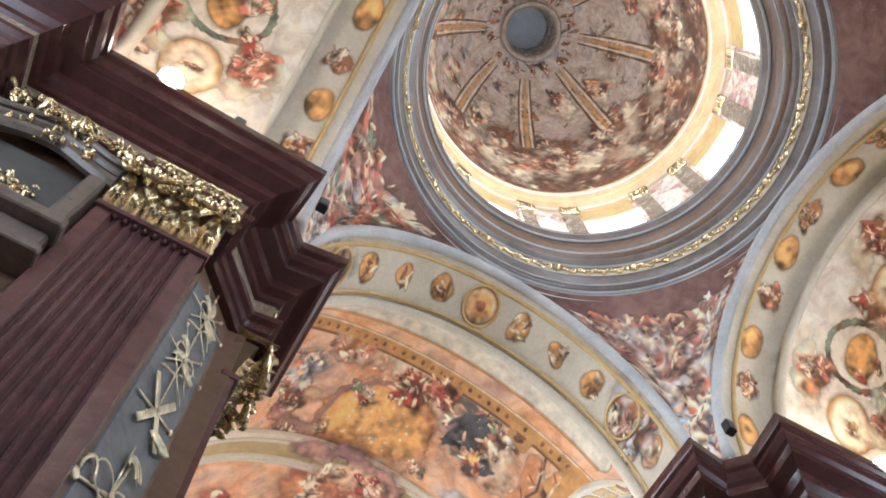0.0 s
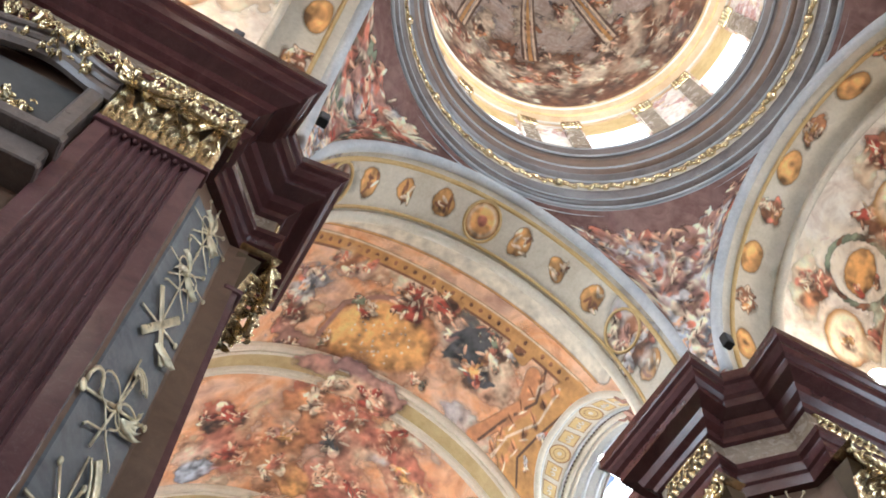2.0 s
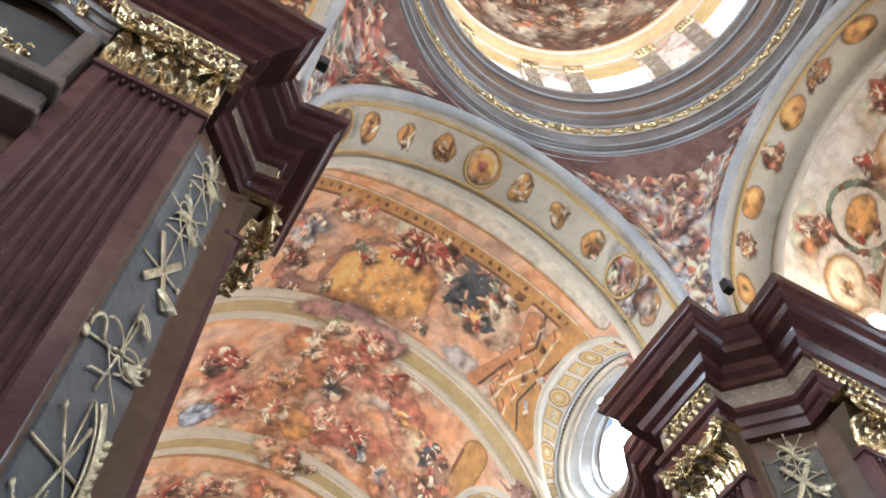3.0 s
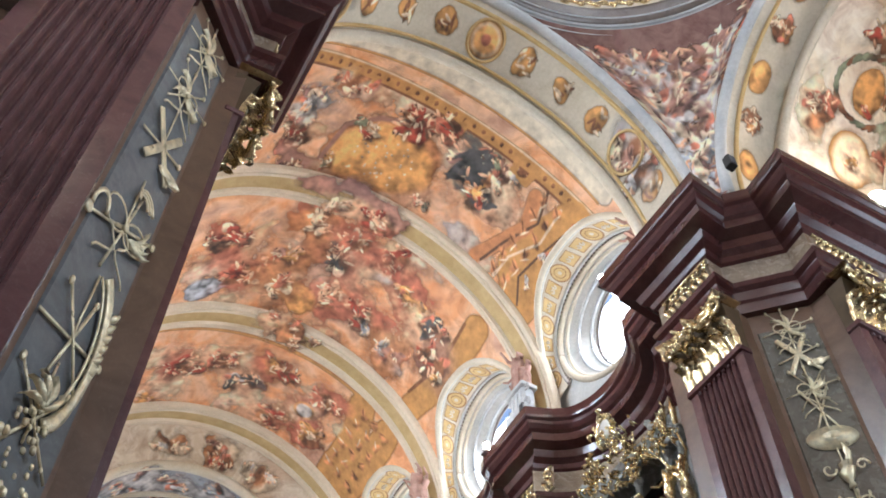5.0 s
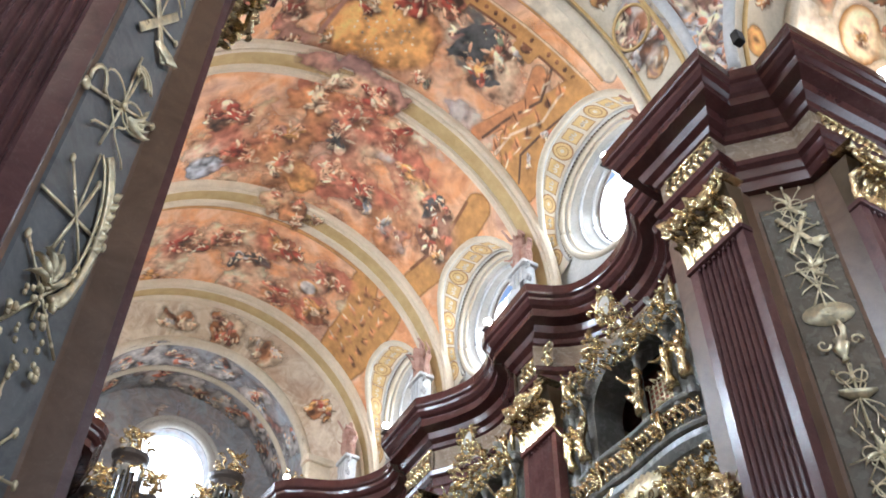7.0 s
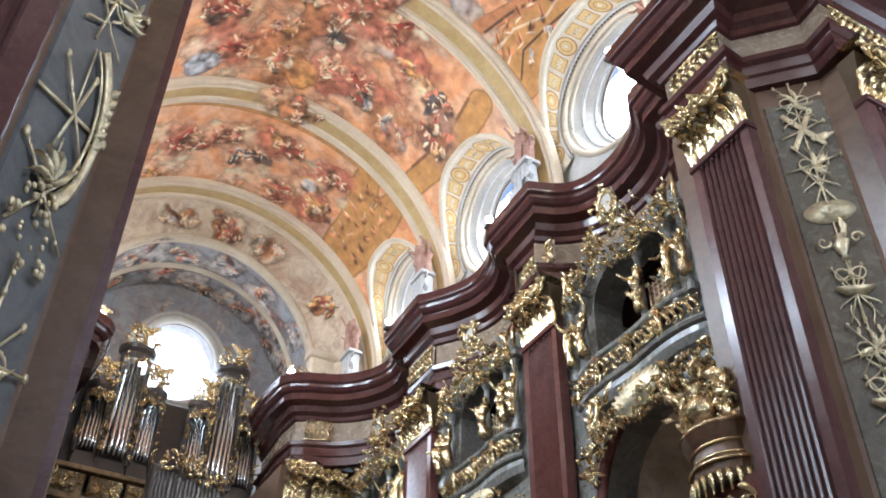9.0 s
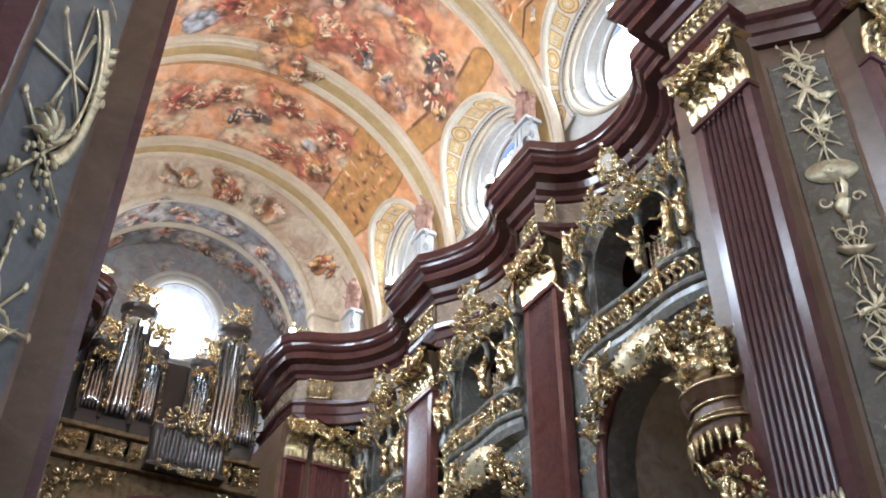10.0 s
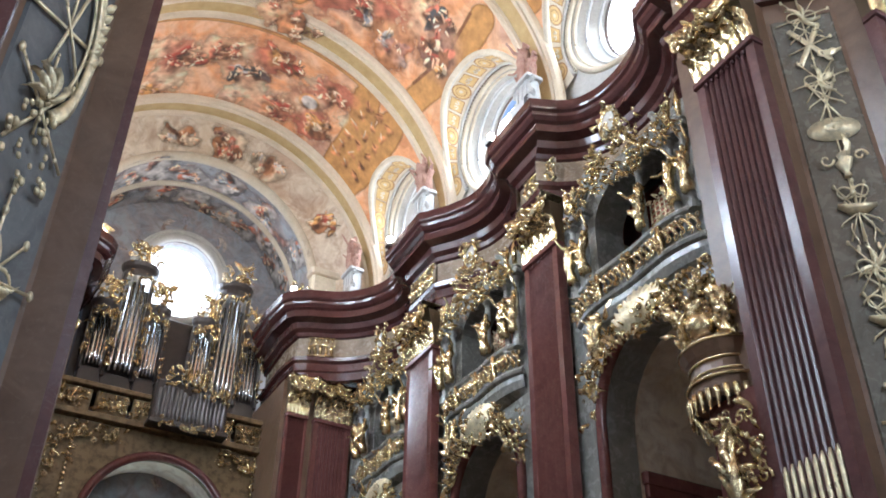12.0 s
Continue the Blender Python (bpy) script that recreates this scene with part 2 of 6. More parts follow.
class Geo:
    """Collects verts and faces for one mesh."""

    def __init__(self):
        self.v, self.f = [], []

    def add(self, verts, faces):
        o = len(self.v)
        self.v += [Vector(p) for p in verts]
        self.f += [tuple(i + o for i in f) for f in faces]
        return self

    def box(self, c, s, m=None, bevel=0.0):
        x, y, z = (q / 2 for q in s)
        if bevel:
            b = bevel
            ring = lambda zz, k: [(-x + k, -y, zz), (x - k, -y, zz), (x, -y + k, zz), (x, y - k, zz), (x - k, y, zz), (-x + k, y, zz), (-x, y - k, zz), (-x, -y + k, zz)]
            top = lambda zz: [(-x + b, -y + b, zz)] * 0 + [(-x + b, -y + b / 2, zz), (x - b, -y + b / 2, zz), (x - b / 2, -y + b, zz), (x - b / 2, y - b, zz), (x - b, y - b / 2, zz), (-x + b, y - b / 2, zz), (-x + b / 2, y - b, zz), (-x + b / 2, -y + b, zz)]
            P = top(-z) + ring(-z + b / 2, b) + ring(z - b / 2, b) + top(z)
            F = [tuple(range(7, -1, -1)), tuple(range(24, 32))]
            for l in range(3):
                for i in range(8):
                    j = (i + 1) % 8
                    F.append((l * 8 + i, l * 8 + j, l * 8 + 8 + j, l * 8 + 8 + i))
        else:
            P = [(i * x, j * y, k * z) for k in (-1, 1) for j in (-1, 1) for i in (-1, 1)]
            F = [(0, 2, 3, 1), (4, 5, 7, 6), (0, 1, 5, 4), (2, 6, 7, 3), (0, 4, 6, 2), (1, 3, 7, 5)]
        P = [Vector(p) for p in P]
        if m is not None:
            P = [m @ p for p in P]
        c = Vector(c)
        return self.add([p + c for p in P], F)

    def tube(self, pts, r, n=6, taper=1.0, flat=1.0, normal=None):
        """A tube along pts; r may be a list."""
        pts = [Vector(p) for p in pts]
        k = len(pts)
        rs = r if isinstance(r, (list, tuple)) else [r * (1 + (taper - 1) * i / max(1, k - 1)) for i in range(k)]
        V, up = [], Vector(normal) if normal is not None else None
        for i, p in enumerate(pts):
            d = (pts[min(i + 1, k - 1)] - pts[max(i - 1, 0)])
            d = d.normalized() if d.length > 1e-9 else Vector((0, 0, 1))
            u = up if up is not None else Vector((0.31, 0.17, 0.93))
            a = d.cross(u)
            a = a.normalized() if a.length > 1e-5 else d.orthogonal().normalized()
            b = a.cross(d)
            for j in range(n):
                t = 2 * math.pi * j / n
                V.append(p + (a * math.cos(t) + b * math.sin(t) * flat) * rs[i])
        F = [(i * n + j, i * n + (j + 1) % n, (i + 1) * n + (j + 1) % n, (i + 1) * n + j) for i in range(k - 1) for j in range(n)]
        F += [tuple(range(n - 1, -1, -1)), tuple((k - 1) * n + j for j in range(n))]
        return self.add(V, F)

    def ball(self, c, r, m=8, n=5):
        c = Vector(c)
        r = Vector(r) if not isinstance(r, (int, float)) else Vector((r, r, r))
        V = [c + Vector((0, 0, -r.z))]
        for i in range(1, n):
            a = math.pi * i / n
            for j in range(m):
                t = 2 * math.pi * j / m
                V.append(c + Vector((r.x * math.sin(a) * math.cos(t), r.y * math.sin(a) * math.sin(t), -r.z * math.cos(a))))
        V.append(c + Vector((0, 0, r.z)))
        F = [(0, 1 + (j + 1) % m, 1 + j) for j in range(m)]
        for i in range(n - 2):
            o = 1 + i * m
            F += [(o + j, o + (j + 1) % m, o + m + (j + 1) % m, o + m + j) for j in range(m)]
        o = 1 + (n - 2) * m
        F += [(o + j, o + (j + 1) % m, len(V) - 1) for j in range(m)]
        return self.add(V, F)

    def grid(self, rows, close_u=False, close_v=False):
        """rows of points -> quads."""
        h, w = len(rows), len(rows[0])
        V = [p for r in rows for p in r]
        F = []
        for i in range(h if close_v else h - 1):
            for j in range(w if close_u else w - 1):
                F.append((i * w + j, i * w + (j + 1) % w, ((i + 1) % h) * w + (j + 1) % w, ((i + 1) % h) * w + j))
        return self.add(V, F)

    def moved(self, m, start=0):
        for i in range(start, len(self.v)):
            self.v[i] = m @ self.v[i]
        return self

    def ob(self, name, mat, parent=None, label="", smooth=False):
        ob = mesh_ob(name, self.v, self.f, mat, parent, label, smooth or mat in (GOLD, PALE_GOLD))
        if name in CARVED:
            tagged(ob, kind="stuff")
        return ob


def thing(name, label, category, group="", kind="", at=(0, 0, 0)):
    ob = new(name)
    ob.empty_display_size = 0.2
    ob.location = at
    return tagged(ob, label, category, group, kind)


def structure(ob, label, category):
    return tagged(ob, label, category, kind="structure")


def smooth_path(pts, n=6):
    """Catmull-Rom through plan points."""
    P = [Vector(p) for p in pts]
    out = []
    for i in range(len(P) - 1):
        a, b, c, d = P[max(i - 1, 0)], P[i], P[i + 1], P[min(i + 2, len(P) - 1)]
        for k in range(n):
            t = k / n
            out.append(0.5 * (2 * b + (c - a) * t + (2 * a - 5 * b + 4 * c - d) * t * t + (3 * b - a - 3 * c + d) * t ** 3))
    return out + [P[-1]]


def sweep(path, profile, side=1):
    """A moulding along a plan path; profile: (distance out from the path, height). side 1: out is to the path's right."""
    P = [Vector((p[0], p[1])) for p in path]
    rows = []
    for i, p in enumerate(P):
        ns = []
        for a, b in ((i - 1, i), (i, i + 1)):
            if 0 <= a and b < len(P):
                d = (P[b] - P[a])
                if d.length > 1e-6:
                    d.normalize()
                    ns.append(Vector((d.y, -d.x)) * side)
        n = sum(ns, Vector((0, 0)))
        n = n.normalized()
        k = 1.0 / max(0.5, n.dot(ns[0]))
        rows.append([(p.x + n.x * o * k, p.y + n.y * o * k, z) for o, z in profile])
    return Geo().grid(rows)


def sheet_with_holes(outer, holes, depth, place):
    """A plate with openings: loops in (u, v), pushed through by depth; place(u, v, w) gives the point."""
    bm = bmesh.new()
    edges = []
    for loop in [outer] + holes:
        vs = [bm.verts.new((u, v, 0)) for u, v in loop]
        edges += [bm.edges.new((vs[i], vs[(i + 1) % len(vs)])) for i in range(len(vs))]
    bmesh.ops.triangle_fill(bm, edges=edges, use_beauty=True)
    got = bmesh.ops.extrude_face_region(bm, geom=list(bm.faces))
    for g in got["geom"]:
        if isinstance(g, bmesh.types.BMVert):
            g.co.z += depth
    bmesh.ops.recalc_face_normals(bm, faces=bm.faces)
    for v in bm.verts:
        v.co = Vector(place(*v.co))
    bm.verts.index_update()
    g = Geo().add([v.co.copy() for v in bm.verts], [[v.index for v in f.verts] for f in bm.faces])
    bm.free()
    return g


def arc(cu, cv, ru, rv, a0, a1, n=20):
    return [(cu + ru * math.cos(radians(a0 + (a1 - a0) * i / n)), cv + rv * math.sin(radians(a0 + (a1 - a0) * i / n))) for i in range(n + 1)]


def oval(cu, cv, ru, rv, n=36):
    return arc(cu, cv, ru, rv, 0, 360 - 360 / n, n - 1)


def arch_loop(c, half, base, spring, rise=None, n=16):
    rise = half if rise is None else rise
    return [(c - half, base)] + [p for p in reversed(arc(c, spring, half, rise, 0, 180, n))] + [(c + half, base)]


# ---- the large structure ----
VA, VB, VH = 6.5, 6.7, 21.2           # nave vault: half span, rise, springing
RIBS = [16.8, 23.1, 28.7]
DOME_Y = 2.43


def vault_x(z):
    return VA * math.sqrt(max(0.0, 1 - ((z - VH) / VB) ** 2))


def vault_pt(y, a, off=0.0):
    """A point on the nave vault; a: angle from the crown, positive to +x; off: below the plaster."""
    return Vector(((VA - off) * math.sin(a), y, VH + (VB - off) * math.cos(a)))


def lunette_z(y, yc, hw, top=25.35, foot=21.6):
    u = min(1.0, abs(y - yc) / hw)
    return foot + (top - foot) * (1 - u ** 2.6) ** (1 / 2.2)


def lunette_edge(t, yc, hw):
    """Where the lunette cuts the vault; t 0..1 round the arch."""
    y = yc + hw * math.cos(math.pi * t)
    z = lunette_z(y, yc, hw)
    return Vector((vault_x(z), y, z))


def lean(x, z):
    """The window wall falls back towards its foot, above the hollow cornice."""
    return x + 0.125 * (25.4 - z)


def lunette_ring(t, yc, hw):
    """The edge of the window's reveal below the lunette arch."""
    a = radians(-28 + 236 * t)
    z = 23.35 + 2.12 * math.sin(a)
    return Vector((lean(6.3, z), yc + hw * 0.82 * math.cos(a), z))


g = Geo().box((0, 10, -0.15), (44, 64, 0.3))
structure(g.ob("floor", FLOOR), "pale worn marble church floor", "floor")

# nave lower walls with arches to the chapels and openings of the galleries
for s in (-1, 1):
    nm = "wall_nave_north" if s > 0 else "wall_nave_south"
    holes = []
    for yc, hw in BAYS:
        holes.append(arch_loop(yc + 0.3, hw * 0.62, 0.02, 10.9, hw * 0.66))
        holes.append(arch_loop(yc + 0.3, hw * 0.5, 14.25, 16.2, hw * 0.36))
    outer = [(10.6, 0), (33.2, 0), (33.2, 17.7), (10.6, 17.7)]
    w = sheet_with_holes(outer, holes, 0.9, lambda u, v, d: (s * (6.4 + d), u, v)).ob(nm, GREY)
    structure(w, "grey marble nave wall with chapel arches and gallery openings", "wall")
    w = Geo().box((s * 8.6, 21.9, 19.4), (1.2, 22.6, 3.6)).ob("wall_upper_nave", RED_FAR)
    structure(w, "dark red wall behind the entablature", "wall")
    # chapels and galleries behind the openings
    g = Geo()
    g.box((s * 11.4, 22, 8.8), (0.4, 24, 18))
    for y in (10.4, 17.2, 23.4, 29.6, 33.6):
        g.box((s * 9.3, y, 8.8), (4.0, 0.4, 18))
    structure(g.ob("wall_chapels", BUFF), "dim plastered chapel walls", "wall")
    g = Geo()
    # floor and ceiling coloured dark so the gallery rooms read as shaded
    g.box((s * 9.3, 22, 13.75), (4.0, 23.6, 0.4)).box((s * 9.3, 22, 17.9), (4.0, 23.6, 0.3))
    structure(g.ob("gallery_floor", GALLERY_SHADE), "gallery floor and ceiling over the chapels, coloured as dark as shade", "floor")
    for yc, hw in BAYS:
        loop = arch_loop(yc + 0.3, hw * 0.64, 0.02, 10.9, hw * 0.69)
        g = Geo().grid([[(s * x, u, v) for u, v in loop] for x in (7.25, 9.2, 11.2)])
        structure(g.ob("ceiling_chapel", FR_SIDE, smooth=True), "painted chapel vault in shade", "ceiling")

# entablature: architrave, frieze and cornice follow the piers and the hollow bays
def lip_path(s):
    pts = [(3.1, 33.4), (2.95, 30.9), (3.05, 29.5), (3.3, 29.1)]
    pts += [tuple(p) for p in smooth_path([(3.87, 28.72), (4.85, 28.29), (5.49, 27.7), (5.87, 27.04), (6.0, 26.4), (5.85, 25.75), (5.3, 25.3)], 5)]
    pts += [(5.16, 25.15), (5.1, 22.57), (5.3, 22.35)]
    pts += [tuple(p) for p in smooth_path([(5.72, 21.75), (6.08, 20.95), (6.12, 20.1), (5.9, 19.4), (5.5, 19.05)], 5)]
    pts += [(5.36, 18.67), (5.28, 16.25), (5.55, 16.14)]
    pts += [tuple(p) for p in smooth_path([(6.0, 15.95), (6.42, 15.6), (6.68, 14.9), (6.68, 13.9), (6.4, 13.0), (5.95, 12.5)], 6)]
    pts += [(5.78, 12.3), (5.7, 11.6), (4.45, 11.45), (4.45, 7.72), (5.5, 7.85), (5.9, 7.42), (5.77, 6.2), (10.62, 6.08), (10.75, 5.05), (15.2, 5.05)]
    return [(s * x, y) for x, y in pts]


ARCHI = [(-1.9, 17.95), (-1.15, 17.75), (-0.92, 17.75), (-0.92, 18.05), (-0.86, 18.1), (-0.86, 18.38), (-0.76, 18.46), (-0.74, 18.6), (-0.95, 18.66)]
FRIEZE = [(-0.95, 18.66), (-0.95, 19.46)]
CORNICE = [(-0.95, 19.46), (-0.86, 19.5), (-0.82, 19.64), (-0.66, 19.74), (-0.6, 19.95), (-0.5, 19.98), (-0.3, 20.04), (-0.3, 20.3), (-0.2, 20.36),
           (-0.12, 20.48), (-0.1, 20.58), (-0.02, 20.64), (0.0, 20.7), (0.0, 20.98), (-0.05, 21.0), (-1.7, 21.03)]
for s in (-1, 1):
    e = thing("entablature", "moulded dark red marble entablature running over the pilasters", "entablature", kind="structure")
    path = lip_path(s)
    sweep(path, ARCHI, s).ob("architrave", RED, e)
    sweep(path, FRIEZE, s).ob("frieze", BUFF, e, "buff marble frieze")
    sweep(path, CORNICE, s).ob("cornice", RED, e)

# crossing piers
for s in (-1, 1):
    for my in (1, -1):
        fy = (lambda y: y) if my > 0 else (lambda y: 2 * DOME_Y - y)
        plan = [(5.65, 11.0), (5.65, 8.78), (6.08, 8.80), (7.02, 7.83), (7.06, 7.27), (11.2, 7.27), (11.2, 11.0)]
        plan = [(s * (x + (0.06 if s < 0 and x < 5.8 else 0)), fy(y)) for x, y in plan]
        n = len(plan)
        g = Geo().add([(x, y, 0) for x, y in plan] + [(x, y, 17.9) for x, y in plan], [(i, (i + 1) % n, n + (i + 1) % n, n + i) for i in range(n)] + [tuple(range(n, 2 * n))])
        structure(g.ob("pier", BROWN), "brown marble crossing pier with canted corner", "pier")
        # panel on the canted face
        a, b = Vector((s * 7.0, fy(7.85), 0)), Vector((s * 6.12, fy(8.76), 0))
        d = (b - a).normalized()
        nrm = Vector((-d.y, d.x, 0))
        if nrm.x * s > 0:
            nrm = -nrm
        lo, hi = a + d * 0.05, b - d * 0.02
        g = Geo().add([lo + nrm * 0.0 + Vector((0, 0, 2.2)), hi + Vector((0, 0, 2.2)), hi + Vector((0, 0, 17.2)), lo + Vector((0, 0, 17.2)),
                       lo + d * 0.03 + nrm * 0.03 + Vector((0, 0, 2.25)), hi - d * 0.03 + nrm * 0.03 + Vector((0, 0, 2.25)), hi - d * 0.03 + nrm * 0.03 + Vector((0, 0, 17.15)), lo + d * 0.03 + nrm * 0.03 + Vector((0, 0, 17.15))],
                      [(4, 5, 6, 7), (0, 1, 5, 4), (1, 2, 6, 5), (2, 3, 7, 6), (3, 0, 4, 7)])
        structure(g.ob("trim", BLUE_GREY if s < 0 else OLIVE), "grey marble panel on the canted pier face", "panel")

# fluted pilasters
def fluted_shaft(width, z0, z1, margin, flutes, depth, d_fl=0.1):
    """Local: face looks to -y, x across, base at z0."""
    h = width / 2
    prof = [(-h, depth), (-h, 0), (-h + margin, 0)]
    w = (width - 2 * margin) / flutes
    for i in range(flutes):
        x0 = -h + margin + i * w
        for k in range(1, 6):
            t = k / 6
            prof.append((x0 + w * (0.14 + 0.72 * t), d_fl * math.sin(math.pi * t) + 0.004))
        prof.append((x0 + w, 0))
    prof += [(h, 0), (h, depth)]
    return Geo().grid([[(x, y, z) for x, y in prof] for z in (z0, z1)]), prof


def capital(parent, zb, width, height, depth=0.3, seed=1):
    """Gilded leaf capital, local like the shaft, base at zb."""
    up = Matrix.Translation((0, 0, zb))
    r = random.Random(seed)
    g = Geo()
    rows = []          # flaring bell, coloured dark as the shade between the leaves
    for k in range(7):
        t = k / 6
        o = 0.02 + 0.16 * t ** 2.5
        h = width / 2 * (0.93 + 0.07 * t ** 2)
        rows.append([(-h, depth, t * height * 0.88), (-h, -o, t * height * 0.88), (h, -o, t * height * 0.88), (h, depth, t * height * 0.88)])
    g.grid(rows)
    cap = g.moved(up).ob("capital", SHADED_GILT, parent, "gilded acanthus capital")
    for row, (z0, hh, n, push) in enumerate(((0.0, 0.46, 6, 0.0), (0.22, 0.44, 5, 0.05))):
        for i in range(n):
            x = -width / 2 + width * (i + 0.5) / n
            w = width / n * 0.46
            pts = []
            for k in range(9):
                t = k / 8
                curl = max(0.0, t - 0.7) / 0.3
                out = -0.06 - push - 0.16 * t ** 2 - 0.16 * math.sin(curl * 1.57)
                z = (z0 + hh * min(t, 0.86)) * height - 0.13 * curl ** 2 * height * 0.6
                ww = w * (0.75 + 0.35 * math.sin(math.pi * min(1, t * 1.15))) * (1 - 0.45 * curl) * (1 + 0.14 * (k % 2))
                pts.append([(x - ww, out + 0.10, z), (x - ww * 0.55, out - 0.02, z), (x - ww * 0.2, out + 0.05, z), (x, out - 0.05, z), (x + ww * 0.2, out + 0.05, z), (x + ww * 0.55, out - 0.02, z), (x + ww, out + 0.10, z)])
            Geo().grid(pts).moved(up).ob("acanthus_leaf", GOLD, cap, smooth=True)
    for sx in (-1, 1):        # corner volutes
        for cx, cz, rr, oo in ((width * 0.46, 0.74, 0.24, -0.36), (width * 0.13, 0.72, 0.13, -0.26)):
            sp = []
            for i in range(24):
                a = i * 0.5 + 0.6
                q = rr * (1 - i / 27)
                sp.append((sx * (cx + q * math.cos(a)), oo - 0.004 * i, cz * height + q * math.sin(a)))
            g = Geo().tube(sp, 0.06, 6, 0.7)
            g.ball((sx * cx, oo - 0.1, cz * height), rr * 0.32, 8, 5)
            g.moved(up).ob("volute", GOLD, cap, smooth=True)
        g = Geo().tube([(sx * width * 0.06, -0.12, height * 0.45), (sx * width * 0.22, -0.2, height * 0.66), (sx * width * 0.4, -0.36, height * 0.92)], 0.07, 6, 1.4)
        g.moved(up).ob("stalk", GOLD, cap, smooth=True)
    rows = []                 # hollow abacus with horned corners
    for k in range(13):
        t = k / 12 * 2 - 1
        y = -0.26 - 0.24 * abs(t) ** 2.2
        rows.append([(t * width * 0.56, y + 0.08, height * 0.86), (t * width * 0.57, y, height * 0.90), (t * width * 0.58, y - 0.03, height * 0.985), (t * width * 0.58, depth, height * 0.985)])
    Geo().grid(rows).moved(up).ob("abacus", GOLD, cap)
    Geo().ball((0, -0.33, height * 0.92), (0.15, 0.09, 0.13), 9, 6).moved(up).ob("rosette", GOLD, cap, smooth=True)
    return cap


def pilaster(m, width, seed, mat, gilt_foot=False, margin=None):
    margin = margin if margin is not None else width * 0.13
    p = thing("pilaster", "giant fluted red marble pilaster with a gilded leaf capital", "pilaster", "giant pilasters of the nave and crossing")
    p.matrix_basis = m
    z0 = 2.6
    n = 8
    g, prof = fluted_shaft(width, z0, 16.4, margin, n, 0.27)
    g.ob("shaft", mat, p)
    w = (width - 2 * margin) / n
    g = Geo().box((0, 0.1, 16.33), (width * 1.05, 0.36, 0.14), bevel=0.03)
    for i in range(n):
        x = -width / 2 + margin + (i + 0.5) * w
        g.ball((x, -0.0, 16.2), (w * 0.22, 0.05, 0.05), 6, 4)
    g.ob("astragal", mat, p)
    if gilt_foot:
        for i in range(n):
            x = -width / 2 + margin + (i + 0.5) * w
            Geo().tube([(x, 0.02, z0), (x, 0.02, 7.6), (x, 0.03, 7.72)], [w * 0.3, w * 0.3, w * 0.12], 6).ob("fluting_rod", PALE_GOLD, p, "gilded rod in a lower flute")
    capital(p, 16.4, width * 1.04, 1.4, 0.3, seed)
    g = Geo().box((0, 0.05, 1.0), (width * 1.2, 0.55, 2.0), bevel=0.04).box((0, 0.06, 2.15), (width * 1.26, 0.6, 0.3), bevel=0.08).box((0, 0.08, 2.45), (width * 1.12, 0.5, 0.3), bevel=0.1)
    g.ob("base", BUFF, p, "buff marble plinth")
    return p


def face_m(x, y, nx, ny):
    """Local -y turned to (nx, ny)."""
    return Matrix.Translation((x, y, 0)) @ Matrix.Rotation(math.atan2(ny, nx) + math.pi / 2, 4, "Z")


k = 0
for s in (-1, 1):
    for x, y, w in ((5.4, 9.53, 1.65), (6.02, 17.2, 1.5), (5.9, 23.75, 1.7)):
        k += 1
        left = s < 0 and y < 12
        pilaster(face_m(s * x - (0.2 if left else 0), y + (0.1 if left else 0), -s, 0), w, k, SHAFT if y < 12 else RED_FAR, gilt_foot=y < 12)
    pilaster(face_m(s * 7.93, 7.03, 0, -1), 1.9, k + 10, SHAFT, margin=0.26)
    pilaster(face_m(s * 5.55, 29.65, 0, -1), 1.4, k + 20, RED_FAR)
    pilaster(face_m(s * 4.2, 29.67, 0, -1), 0.8, k + 30, RED_FAR)
    w = Geo().box((s * 5.3, 31.72, 8.85), (3.3, 3.76, 17.7)).ob("wall_organ_pier", BROWN)
    structure(w, "brown marble pier beside the organ loft", "wall")

# crossing arch and the nave vault
def arch_rows(y0, y1, e0, e1, n=40, lim=90, m=1):
    rows = []
    for j in range(m + 1):
        t = j / m
        a, b, h = (p + (q - p) * t for p, q in zip(e0, e1))
        rows.append([(a * math.sin(radians(-lim + 2 * lim * i / n)), y0 + (y1 - y0) * t, h + b * math.cos(radians(-lim + 2 * lim * i / n))) for i in range(n + 1)])
    return rows


E0, E1 = (5.45, 6.0, 21.0), (5.15, 5.4, 20.7)
structure(Geo().grid(arch_rows(8.4, 10.3, E0, E1, 48)).ob("crossing_arch", CREAM, smooth=True), "cream painted soffit of the crossing arch", "arch")
structure(Geo().grid([arch_rows(10.3, 10.3, E1, E1, 48)[0], arch_rows(10.3, 10.3, (6.6, 6.9, 21), (6.6, 6.9, 21), 48)[0]]).ob("crossing_arch", CREAM), "cream back face of the crossing arch", "arch")


def arch_tube(y, e, r, mat, name, label, n=48, lim=88, flat=1.0, k=1.0):
    pts = [(e[0] * k * math.sin(radians(-lim + 2 * lim * i / n)), y, e[2] + e[1] * k * math.cos(radians(-lim + 2 * lim * i / n))) for i in range(n + 1)]
    ob = Geo().tube(pts, r, 8, flat=flat, normal=(0, 1, 0)).ob(name, mat, smooth=True)
    return structure(ob, label, "moulding")


arch_tube(8.42, E0, 0.16, STONE_BLUE, "trim", "blue-grey moulding along the crossing arch")
arch_tube(8.75, (5.40, 5.9, 20.95), 0.07, OCHRE, "trim", "ochre fillet on the crossing arch")
arch_tube(10.2, E1, 0.15, CREAM, "trim", "cream moulding at the inner edge of the crossing arch")
arch_tube(9.95, (5.2, 5.45, 20.75), 0.05, OCHRE, "trim", "ochre fillet on the crossing arch")

